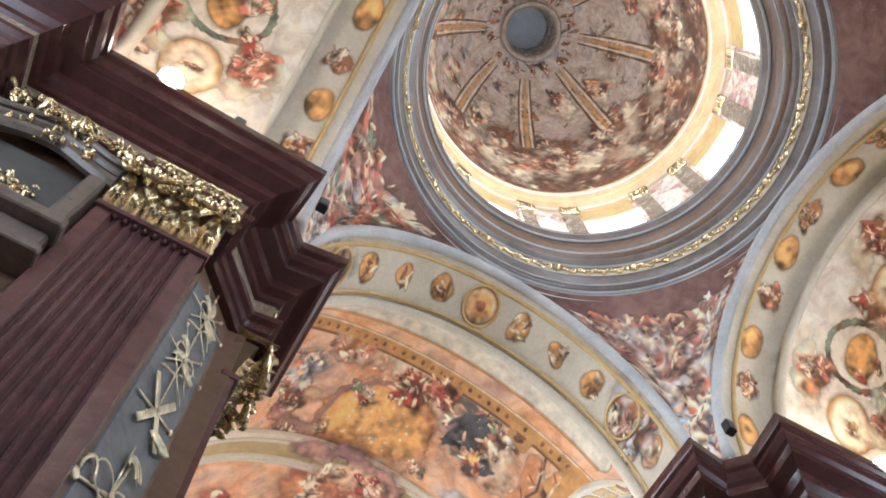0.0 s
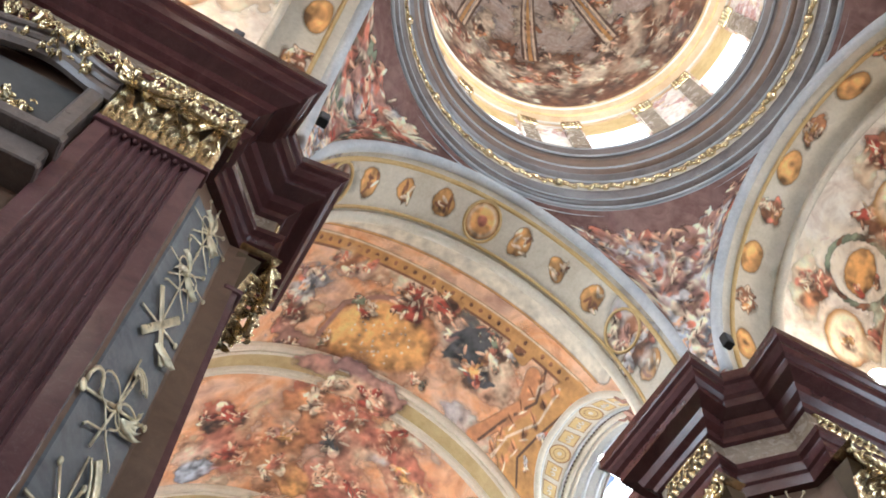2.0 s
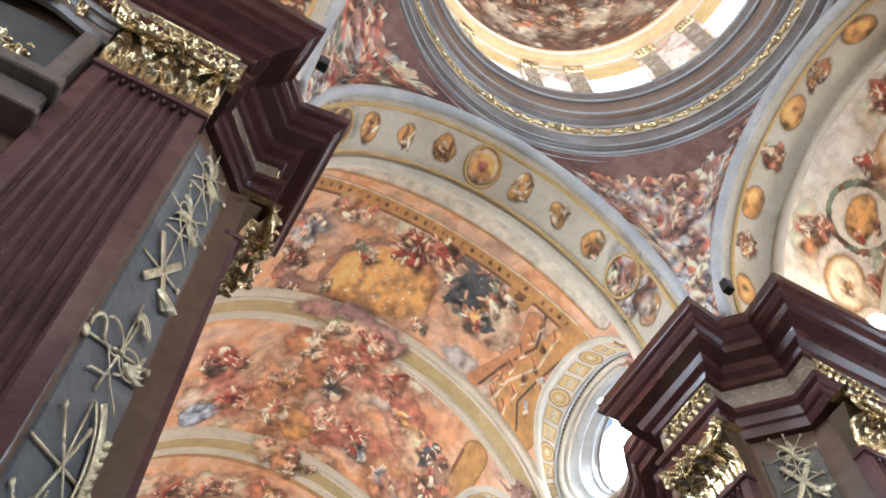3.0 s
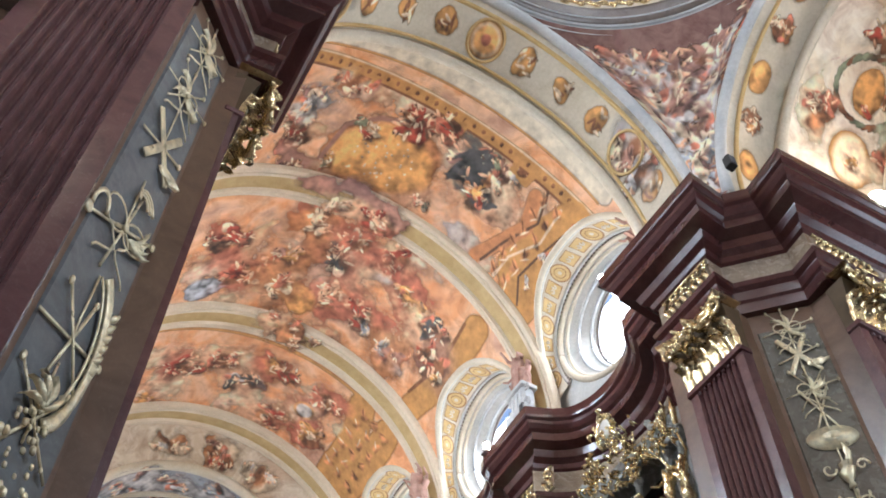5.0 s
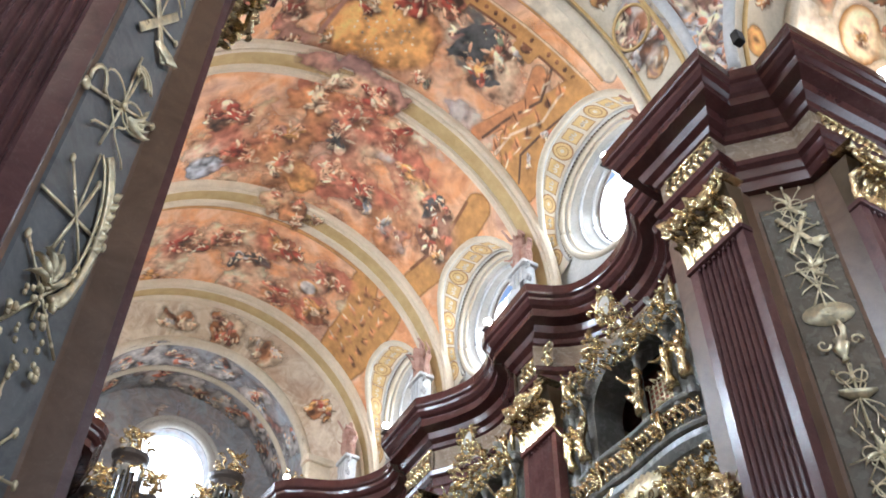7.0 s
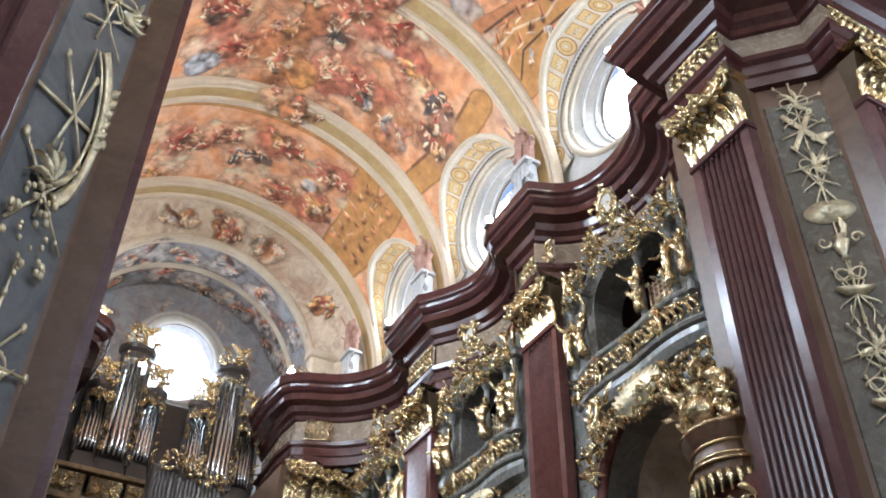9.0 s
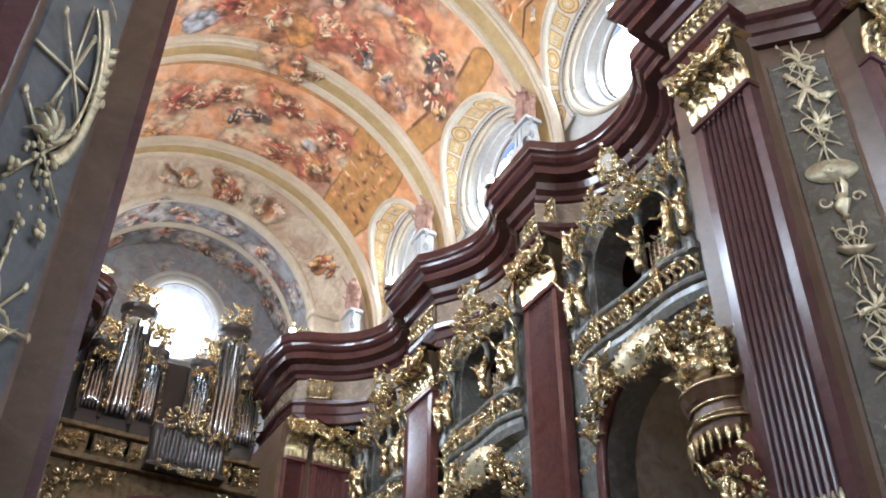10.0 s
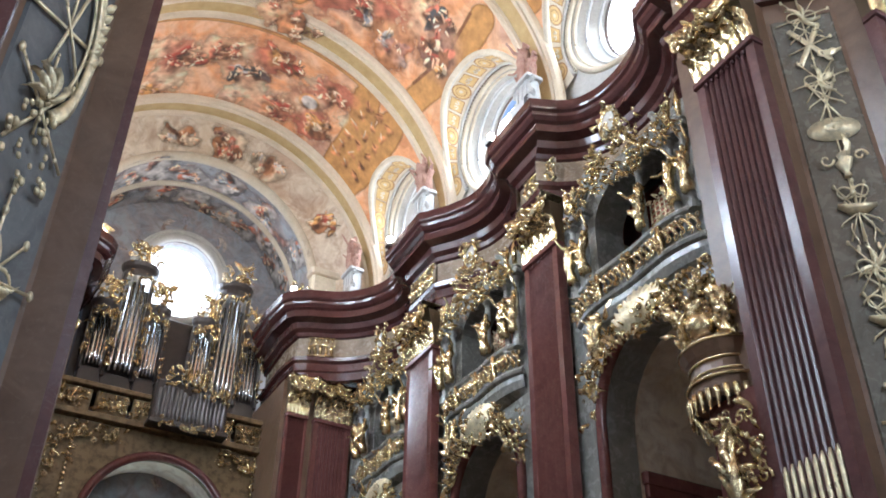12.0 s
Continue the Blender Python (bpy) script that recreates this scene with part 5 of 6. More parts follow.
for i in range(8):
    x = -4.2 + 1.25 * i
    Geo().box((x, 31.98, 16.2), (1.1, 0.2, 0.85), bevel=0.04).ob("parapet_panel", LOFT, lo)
    g = Geo()
    o = len(g.v)
    rocaille(g, (0, 0, 0), 1.0, 0.6, 26, 200 + i, 0.15, 0.06)
    g.moved(Matrix.Translation((x, 31.86, 16.2)), o)
    g.ob("parapet_relief", GOLD, lo)
g = Geo()
for x, z, w, h in ((-3.3, 14.6, 1.4, 1.2), (-1.9, 15.1, 1.6, 0.6), (2.9, 15.1, 1.6, 0.6), (4.2, 14.6, 1.2, 1.2), (-3.5, 13.0, 0.8, 2.2), (4.4, 13.0, 0.8, 2.2), (4.4, 10.5, 0.8, 2.5), (-3.5, 10.5, 0.8, 2.5)):
    o = len(g.v)
    rocaille(g, (0, 0, 0), w, h, 26, int(x * 10 + z * 3), 0.17, 0.06)
    g.moved(Matrix.Translation((x, 31.93, z)), o)
for x in (-2.7, 3.6):
    for i in range(30):
        g.ball((x, 31.92, 10.5 + i * 0.17), (0.08, 0.05, 0.07), 6, 4)
g.ob("gilt_relief", GOLD, lo)
structure(Geo().grid([[(0.45 + 2.6 * math.cos(radians(a)), y, 12.2 + 2.7 * math.sin(radians(a))) for a in range(0, 181, 9)] for y in (32.5, 33.95)]).ob("ceiling_loft", FR_SIDE, smooth=True), "painted vault under the organ loft", "ceiling")
w = thing("window_loft", "low arched window with greenish glass under the organ loft", "window", kind="structure")
# daylight is put into the pane as its own glow; the wall behind is solid
GLOW_PANE = plain("glowing_window_pane", (0.62, 0.85, 0.80), 0.4, 0.0, 1.6)
Geo().add([(u, 33.93, v) for u, v in arch_loop(0.0, 0.95, 11.4, 13.0, 0.6)], [tuple(range(19))]).ob("pane", GLOW_PANE, w)
q = [(u, 33.9, v) for u, v in arch_loop(0.0, 0.98, 11.4, 13.0, 0.64)]
Geo().tube(q + q[:1], 0.09, 6).ob("window_frame", WHITE, w)
g = Geo()
for i in range(-2, 3):
    g.tube([(i * 0.32, 33.9, 11.4), (i * 0.32, 33.9, 13.55)], 0.02, 4)
g.ob("glazing_bars", IRON, w)

org = thing("organ", "baroque pipe organ with silver pipes and dark gilded case", "organ")


def tower(cx, w, z0, z1, n, deep, name):
    """One rounded tower of pipes with cap and gilded crest."""
    Geo().box((cx, ORG_Y + 0.25, (16.9 + z0) / 2), (w * 1.15, 0.7, z0 - 16.9), bevel=0.05).ob("case_foot", WOOD, org)
    for i in range(n):
        t = (i + 0.5) / n * 2 - 1
        x = cx + t * w * 0.44
        y = ORG_Y - deep * math.sqrt(max(0, 1 - t * t)) * 0.9
        r = w * 0.42 / n
        top = z1 - 0.35 * abs(t) * (z1 - z0) * 0.4
        Geo().tube([(x, y, z0), (x, y, z0 + 0.35), (x, y, z0 + 0.36), (x, y, top)], [r * 0.35, r, r, r], 10).ob("pipe", TIN, org, "polished tin pipe", True)
    for sgn in (-1, 1):
        Geo().box((cx + sgn * w * 0.54, ORG_Y - 0.05, (z0 + z1) / 2), (w * 0.14, 0.5, z1 - z0 + 0.4), bevel=0.03).ob("case_post", WOOD, org)
        g = Geo()
        o = len(g.v)
        rocaille(g, (0, 0, 0), w * 0.2, (z1 - z0), 16, int(cx * 10 + sgn), 0.12, 0.05)
        g.moved(Matrix.Translation((cx + sgn * w * 0.54, ORG_Y - 0.32, (z0 + z1) / 2)), o)
        g.ob("case_carving", GOLD, org)
    rows = [[(cx + w * k * 0.62 * math.cos(a * math.pi / 12), ORG_Y - deep * k * 1.25 * math.sin(a * math.pi / 12) - 0.02, z) for a in range(13)] for k, z in ((0.95, z1), (1.0, z1 + 0.1), (1.0, z1 + 0.3), (1.15, z1 + 0.42), (1.2, z1 + 0.6), (0.1, z1 + 0.65))]
    Geo().grid(rows).ob("tower_cap", WOOD, org)
    g = Geo()
    o = len(g.v)
    rocaille(g, (0, 0, 0.55), w * 1.2, 0.9, 24, int(cx * 7) + 300, 0.17, 0.3)
    figure(g, (0.1, -0.1, 0.2), 1.0, int(cx * 5) + 40, 0.05, True)
    rocaille(g, (0, -0.05, -0.35), w, 0.4, 18, int(cx * 7) + 330, 0.13, 0.1)
    g.moved(Matrix.Translation((cx, ORG_Y - deep * 0.7, z1 + 0.45)), o)
    g.ob("crest", GOLD, org, "gilded figures and foliage")


for cx, w, z0, z1, n, deep in ((-2.55, 0.75, 18.0, 20.1, 5, 0.3), (-1.6, 1.0, 17.9, 21.9, 5, 0.5), (-0.62, 0.7, 18.0, 20.4, 5, 0.3),
                               (1.22, 0.7, 18.0, 20.4, 5, 0.3), (2.2, 1.0, 17.9, 22.2, 5, 0.5), (3.2, 0.75, 18.0, 20.3, 5, 0.3)):
    tower(cx, w, z0, z1, n, deep, "tower")
Geo().box((0.3, ORG_Y + 0.6, 19.2), (7.2, 0.3, 3.6), bevel=0.05).ob("case_back", WOOD, org)
Geo().box((0.3, ORG_Y + 0.1, 16.95), (7.4, 1.2, 0.25), bevel=0.05).ob("case_base", WOOD, org)
po = thing("rank_positive", "small dark organ case set in the loft parapet", "organ")
Geo().box((0.85, 31.55, 16.5), (2.6, 0.6, 1.6), bevel=0.06).ob("case", WOOD, po)
for i in range(17):
    x = -0.3 + 2.3 * i / 16
    h = 0.95 + 0.25 * abs(math.sin(i * 0.39 + 0.4))
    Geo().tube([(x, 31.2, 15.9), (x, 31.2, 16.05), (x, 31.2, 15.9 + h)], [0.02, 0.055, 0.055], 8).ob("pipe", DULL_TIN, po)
Geo().box((0.85, 31.45, 15.68), (2.8, 0.8, 0.14), bevel=0.03).ob("ledge", WOOD, po)
g = Geo()
o = len(g.v)
rocaille(g, (-0.2, 0, 1.5), 1.6, 0.8, 46, 401, 0.16, 0.2)
rocaille(g, (0, 0, -0.25), 2.2, 0.3, 30, 402, 0.13, 0.2)
rocaille(g, (1.0, 0, 1.2), 0.8, 0.5, 18, 403, 0.14, 0.2)
g.moved(Matrix.Translation((0.85, 31.2, 15.9)), o)
g.ob("crest", GOLD, po)
# plinth with gilded ornaments above the end cornice
for s in (-1, 1):
    g = Geo()
    o = len(g.v)
    rocaille(g, (0, 0, 0.25), 2.4, 0.5, 34, 501, 0.16, 0.2)
    g.moved(Matrix.Translation((s * 4.6, 29.5, 21.05)), o)
    tagged(g.ob("cornice_ornament", GOLD), "low gilded foliage lying along the cornice", "carving")
    ob = Geo().box((s * 5.2, 30.4, 21.9), (1.6, 0.5, 1.7), bevel=0.1).box((s * 5.2, 30.35, 22.85), (1.8, 0.7, 0.3), bevel=0.08).ob("trim", CREAM)
    structure(ob, "cream pedestal above the end cornice", "pedestal")

# ---- left transept gallery by the fluted pilaster ----
for s in (-1, 1):
    gb = thing("gallery_box", "grey gallery box with a flat dark panel as its opening and curved gilded hood", "balcony", "transept gallery boxes")
    gb.matrix_basis = face_m(s * 10.2, 7.25, 0, -1)
    # flat dark panel on the pier face imitates a shaded opening
    Geo().box((0, -0.02, 15.9), (2.2, 0.06, 2.6)).ob("recess", GALLERY_SHADE, gb)
    for sgn in (-1, 1):
        Geo().box((sgn * 1.05, -0.1, 15.8), (0.32, 0.5, 2.6), bevel=0.05).ob("jamb", RING, gb)
    for k, (off, r) in enumerate(((0, 0.14), (0.24, 0.09), (0.42, 0.07))):
        Geo().tube([(-1.3 + 2.6 * t, -0.3 - 0.1 * k, 17.1 + off + 0.45 * math.sin(math.pi * t) ** 2) for t in [i / 20 for i in range(21)]], r, 8, flat=1.3).ob("hood", RING, gb)
    g = Geo()
    rocaille(g, (0.2, -0.4, 18.0), 2.4, 0.5, 40, 611, 0.18, 0.2)
    rocaille(g, (0, -0.3, 17.45), 2.2, 0.2, 22, 612, 0.12, 0.1)
    g.ob("hood_carving", GOLD, gb)
    g = Geo()
    rocaille(g, (0, -0.05, 15.4), 1.5, 1.0, 60, 613, 0.16, 0.1)
    g.ob("screen_carving", GOLD, gb, "dull gilded openwork")
    Geo().box((0, -0.2, 14.55), (2.7, 0.8, 0.3), bevel=0.06).box((0, -0.1, 14.1), (2.5, 0.55, 0.6), bevel=0.05).box((0, -0.15, 13.7), (2.7, 0.7, 0.2), bevel=0.05).ob("parapet", RING, gb)

# ---- painted and stucco decoration of the vaults ----


def brushed():
    """Fresco colour laid on by brush: hue and cover come from the mesh, grain and relief from the plaster."""
    mat = bpy.data.materials.new("brushed_fresco")
    nt, bs = nodes_of(mat)
    at = nt.nodes.new("ShaderNodeAttribute")
    at.attribute_name = "paint"
    grain = ramp_node(nt, noise_node(nt, 9.0, 5, 0.65, 0.6), [(0.3, (0.72, 0.70, 0.68)), (0.62, (1, 1, 1))])
    nt.links.new(mixed(nt, 0.55, at.outputs["Color"], grain, "MULTIPLY"), bs.inputs["Base Color"])
    nt.links.new(at.outputs["Alpha"], bs.inputs["Alpha"])
    bs.inputs["Roughness"].default_value = 0.85
    bumped(nt, bs, noise_node(nt, 14, 4, 0.6), 0.08, 0.02)
    return mat


BRUSHED = brushed()
PAINT = {
    "skin": (0.74, 0.41, 0.25), "pale": (0.88, 0.66, 0.44), "red": (0.34, 0.06, 0.036), "rose": (0.54, 0.18, 0.11), "dark": (0.075, 0.072, 0.07),
    "brown": (0.22, 0.09, 0.042), "blue": (0.42, 0.44, 0.48), "green": (0.20, 0.22, 0.14), "orange": (0.78, 0.38, 0.13), "ochre": (0.54, 0.27, 0.09),
    "mauve": (0.37, 0.185, 0.135), "cloud": (0.86, 0.49, 0.29), "grey": (0.52, 0.47, 0.44), "umber": (0.12, 0.062, 0.038), "sand": (0.72, 0.54, 0.37), "rust": (0.54, 0.23, 0.10),
    "cream": (0.70, 0.62, 0.49), "sky": (0.86, 0.57, 0.41), "plum": (0.27, 0.14, 0.115)}


def cloth(h, w, cell, seed, octaves=3):
    """Smooth random field of mean 0, features about cell samples wide."""
    rng = np.random.default_rng(seed)
    out, amp, total = np.zeros((h, w)), 1.0, 0.0
    for _ in range(octaves):
        gh, gw = int(h / cell) + 3, int(w / cell) + 3
        grid = rng.random((gh, gw)) * 2 - 1
        y, x = np.arange(h) / cell, np.arange(w) / cell
        iy, ix = y.astype(int), x.astype(int)
        fy, fx = y - iy, x - ix
        fy, fx = (fy * fy * (3 - 2 * fy))[:, None], (fx * fx * (3 - 2 * fx))[None, :]
        top = grid[np.ix_(iy, ix)] * (1 - fx) + grid[np.ix_(iy, ix + 1)] * fx
        low = grid[np.ix_(iy + 1, ix)] * (1 - fx) + grid[np.ix_(iy + 1, ix + 1)] * fx
        out += amp * (top * (1 - fy) + low * fy)
        total += amp
        amp, cell = amp * 0.55, max(2.0, cell / 2)
    return out / total * 1.6


class Painting:
    """Soft brush strokes on a curved surface: one fine sheet of painted plaster a picture."""

    def __init__(self, surf, seed, grain=0.03, inside=None):
        self.s, self.r, self.seed, self.grain, self.inside = surf, random.Random(seed), seed, grain, inside
        self.strokes = []

    def blob(self, u, v, a, b, ang, col, wob=0.25, n=0, soft=0.3):
        self.strokes.append((u, v, a * 1.08, b * 1.08, ang, col, wob, self.r.random() * 6.3, soft))

    def band(self, pts, w, col, soft=0.25):
        self.strokes.append((pts, w, col, soft))

    def figure(self, u, v, size, drape, dark="umber", ang=None):
        """A seated or floating shape: drapery with folds and a few pale strokes."""
        r = self.r
        ang = r.random() * 6.3 if ang is None else ang
        ux, vx = math.cos(ang), math.sin(ang)
        self.blob(u + 0.1 * size, v + 0.14 * size, 0.56 * size, 0.36 * size, ang, dark, 0.5, soft=0.8)
        for k in range(3):
            d = (k - 1) * 0.26 * size
            self.blob(u + ux * d, v + vx * d, 0.26 * size, r.uniform(0.13, 0.22) * size, ang + r.uniform(-0.7, 0.7), drape if k else r.choice((drape, "sand", "rose")), 0.45)
        for k in range(5):
            d = (r.random() - 0.5) * 0.7 * size
            self.blob(u + ux * d + r.uniform(-0.12, 0.12) * size, v + vx * d + r.uniform(-0.12, 0.12) * size, 0.19 * size, 0.035 * size, ang + r.uniform(-0.9, 0.9), r.choice((dark, drape, "umber", "pale")), 0.3, soft=0.6)
        for k in range(3):
            t = ang + r.uniform(-1.5, 1.5)
            e = 0.34 * size
            self.blob(u + e * math.cos(t), v + e * math.sin(t), 0.17 * size, 0.055 * size, t + r.uniform(-0.6, 0.6), r.choice(("skin", "pale", "skin")), 0.3)
        self.blob(u + ux * 0.42 * size, v + vx * 0.42 * size, 0.085 * size, 0.075 * size, 0, "skin", 0.15)
        self.blob(u + ux * 0.47 * size, v + vx * 0.47 * size, 0.06 * size, 0.04 * size, ang + 1.4, "umber", 0.3)

    def group(self, u, v, a, b, n, size, drapes, dark="umber", cloud=None):
        r = self.r
        if cloud:
            for k in range(max(3, n // 2)):
                self.blob(u + r.uniform(-1, 1) * a * 0.8, v + r.uniform(-1, 1) * b * 0.8, size * 1.3, size * 0.75, r.random() * 6.3, cloud, 0.4, soft=0.9)
        if size > 0.3 and n > 3:
            for k in range(3):
                self.blob(u + r.uniform(-0.4, 0.4) * a, v + r.uniform(-0.4, 0.4) * b, a * 0.8, b * 0.7, r.random() * 3.1, r.choice(("rust", "brown" if dark != "dark" else "umber", "brown")), 0.6, soft=0.7)
        for k in range(n):
            t, q = r.random() * 6.3, math.sqrt(r.random())
            self.figure(u + a * q * math.cos(t), v + b * q * math.sin(t), size * r.uniform(0.65, 1.2), r.choice(drapes), dark)

    def done(self, parent, name="painted_group"):
        g = self.grain
        us, vs = [], []
        for st in self.strokes:
            if len(st) == 4:
                us += [p[0] + d for p in st[0] for d in (-st[1] * 1.3, st[1] * 1.3)]
                vs += [p[1] + d for p in st[0] for d in (-st[1] * 1.3, st[1] * 1.3)]
            else:
                m = max(st[2], st[3]) * 1.35
                us += [st[0] - m, st[0] + m]
                vs += [st[1] - m, st[1] + m]
        u0, v0 = min(us), min(vs)
        h, w = int((max(us) - u0) / g) + 2, int((max(vs) - v0) / g) + 2
        U, V = u0 + g * np.arange(h), v0 + g * np.arange(w)
        rag, fold = cloth(h, w, 0.28 / g, self.seed), cloth(h, w, 0.24 / g, self.seed + 7, 2)
        C, A = np.zeros((h, w, 3)), np.zeros((h, w))
        for st in self.strokes:
            if len(st) == 4:
                pts, hw, col, soft = st
                pts = np.array(pts, float)
                lo, hi = pts.min(0) - hw * 1.4, pts.max(0) + hw * 1.4
            else:
                u, v, a, b, ang, col, wob, ph, soft = st
                m = max(a, b) * 1.35
                lo, hi = (u - m, v - m), (u + m, v + m)
            i0, i1 = max(0, int((lo[0] - u0) / g)), min(h, int((hi[0] - u0) / g) + 2)
            j0, j1 = max(0, int((lo[1] - v0) / g)), min(w, int((hi[1] - v0) / g) + 2)
            if i1 <= i0 or j1 <= j0:
                continue
            X, Y = U[i0:i1, None], V[None, j0:j1]
            ra, fo = rag[i0:i1, j0:j1], fold[i0:i1, j0:j1]
            if len(st) == 4:
                rho = np.full((i1 - i0, j1 - j0), 9.0)
                for (pu, pv), (qu, qv) in zip(pts[:-1], pts[1:]):
                    du, dv = qu - pu, qv - pv
                    t = np.clip(((X - pu) * du + (Y - pv) * dv) / (du * du + dv * dv + 1e-9), 0, 1)
                    rho = np.minimum(rho, np.hypot(X - pu - t * du, Y - pv - t * dv) / hw)
                shade = 0.15 * fo
                al = np.clip((1.0 - rho + 0.04 * ra) / soft, 0, 1)
            else:
                ca, sa = math.cos(ang), math.sin(ang)
                x, y = ((X - u) * ca + (Y - v) * sa) / a, (-(X - u) * sa + (Y - v) * ca) / b
                th = np.arctan2(y, x)
                rho = np.hypot(x, y) / (1 + wob * (0.35 * np.sin(2 * th + ph) + 0.25 * np.sin(3 * th + 2 * ph)))
                shade = (0.55 if a < 0.6 else 0.3) * fo - 0.26 * (((X - u) + (Y - v)) / max(a, b))
                al = np.clip((1.0 - rho + 0.4 * wob * ra) / soft, 0, 1)
            al = al * al * (3 - 2 * al) * (0.75 if soft >= 0.9 else 1.0)
            tint = np.array(PAINT[col])[None, None] * np.clip(1 + 1.25 * shade, 0.25, 1.6)[..., None]
            C[i0:i1, j0:j1] = C[i0:i1, j0:j1] * (1 - al[..., None]) + np.clip(tint, 0, 0.88) * al[..., None]
            A[i0:i1, j0:j1] += al * (1 - A[i0:i1, j0:j1])
        C /= np.maximum(A, 1e-4)[..., None]
        if self.inside is not None:
            A *= self.inside(U[:, None], V[None, :])
        cell = np.maximum(np.maximum(A[:-1, :-1], A[1:, :-1]), np.maximum(A[:-1, 1:], A[1:, 1:])) > 0.02
        ii, jj = np.nonzero(cell)
        quads = np.stack([ii * w + jj, (ii + 1) * w + jj, (ii + 1) * w + jj + 1, ii * w + jj + 1], 1)
        used, quads = np.unique(quads, return_inverse=True)
        quads = quads.reshape(-1, 4)
        verts = [self.s(U[k // w], V[k % w], 0.012) for k in used.tolist()]
        ob = mesh_ob(name, verts, quads.tolist(), BRUSHED, parent, smooth=True)
        rgba = np.concatenate([C.reshape(-1, 3)[used], A.reshape(-1)[used, None]], 1).astype(np.float32)
        ob.data.attributes.new("paint", "FLOAT_COLOR", "POINT").data.foreach_set("color", rgba.ravel())
        return ob


def in_cell(k):
    """1 on the vault cell k, 0 where its lunettes cut it away."""
    y0, y1, yc, hw = CELLS[k]

    def f(u, v):
        q = np.minimum(1.0, np.abs(u - yc) / hw)
        z = 21.6 + 3.75 * (1 - q ** 2.6) ** (1 / 2.2)
        return (np.abs(v) / 6.6 < np.arccos(np.clip((z + 0.05 - VH) / VB, -1, 1))) * (u > y0) * (u < y1)
    return f


CEIL = [o for o in bpy.data.objects if o.name.startswith("ceiling") and o.get("label", "").startswith("frescoed")]


def on_nave(u, v, off):
    return vault_pt(u, v / 6.6, off)


def on_rib(u, v, off):
    return vault_pt(u, v / 6.6, off + 0.24)


def deg(a):
    return radians(a) * 6.6


# first bay: glory in an orange field, dark group, painted architecture
P = Painting(on_nave, 1, 0.028, in_cell(0))
P.band([(11.3, deg(a)) for a in range(-52, 58, 5)], 0.36, "cream", 0.4)
P.band([(11.62, deg(a)) for a in range(-52, 58, 5)], 0.05, "ochre", 0.6)
for k in range(26):          # warm sky
    P.blob(P.r.uniform(12.6, 16.2), deg(P.r.uniform(-60, 44)), P.r.uniform(0.4, 1.0), P.r.uniform(0.6, 1.4), P.r.random() * 3, P.r.choice(("sky", "cloud", "cloud", "pale", "skin")), 0.5, soft=1.0)
P.blob(15.9, deg(27), 0.7, 1.0, 0.3, "grey", 0.4, soft=1.0)
P.blob(14.85, deg(-4), 1.42, 1.95, 0.2, "rust", 0.1, soft=0.2)
P.blob(14.95, deg(-4), 1.3, 1.78, 0.2, "orange", 0.1, soft=0.25)
for k in range(40):
    P.blob(15.0 + P.r.uniform(-0.8, 0.8), deg(-4 + P.r.uniform(-9, 9)), 0.05, 0.04, 0, "sand", 0.2)
P.band([(12.1 + 0.0085 * (a + 34) - 0.00012 * (a + 20) ** 2 * (a > -20), deg(a)) for a in range(-60, 58, 4)], 0.27, "ochre")
P.band([(12.36 + 0.0085 * (a + 34) - 0.00012 * (a + 20) ** 2 * (a > -20), deg(a)) for a in range(-60, 58, 4)], 0.06, "brown", 0.6)
P.band([(11.9 + 0.0085 * (a + 34) - 0.00012 * (a + 20) ** 2 * (a > -20), deg(a)) for a in range(-60, 58, 4)], 0.05, "sand", 0.6)
for a in range(-56, 56, 3):
    P.blob(12.12 + 0.0085 * (a + 34) - 0.00012 * (a + 20) ** 2 * (a > -20), deg(a), 0.09, 0.07, 0, "brown", 0.2)
for a in (-20, 8, 31):       # cornice corners that step forward
    P.band([(12.3, deg(a - 3)), (12.85, deg(a - 2.4)), (12.9, deg(a + 2.4)), (12.4, deg(a + 3))], 0.14, "ochre")
    P.blob(12.72, deg(a), 0.14, 0.2, 0, "brown", 0.3)
# painted hall with coffers
P.blob(14.7, deg(47), 1.6, 0.95, 0.1, "ochre", 0.3, soft=0.3)
P.blob(13.2, deg(50), 0.9, 0.7, 0.1, "ochre", 0.3, soft=0.3)
P.band([(12.5, deg(50)), (13.4, deg(47)), (14.4, deg(44)), (15.3, deg(44)), (16.1, deg(51))], 0.55, "ochre", 0.2)
P.band([(13.0, deg(38)), (14.0, deg(41)), (15.2, deg(37)), (16.0, deg(34))], 0.3, "rust", 0.3)
P.band([(14.9, deg(48)), (16.0, deg(55))], 0.6, "ochre", 0.2)
P.band([(12.6, deg(40)), (13.6, deg(43)), (14.9, deg(38.5)), (16.0, deg(36))], 0.07, "umber", 0.6)
P.band([(12.7, deg(46)), (14.0, deg(47)), (15.2, deg(42)), (16.1, deg(42))], 0.06, "sand", 0.6)
P.band([(13.2, deg(51)), (14.4, deg(49)), (15.4, deg(48)), (16.1, deg(53))], 0.06, "umber", 0.6)
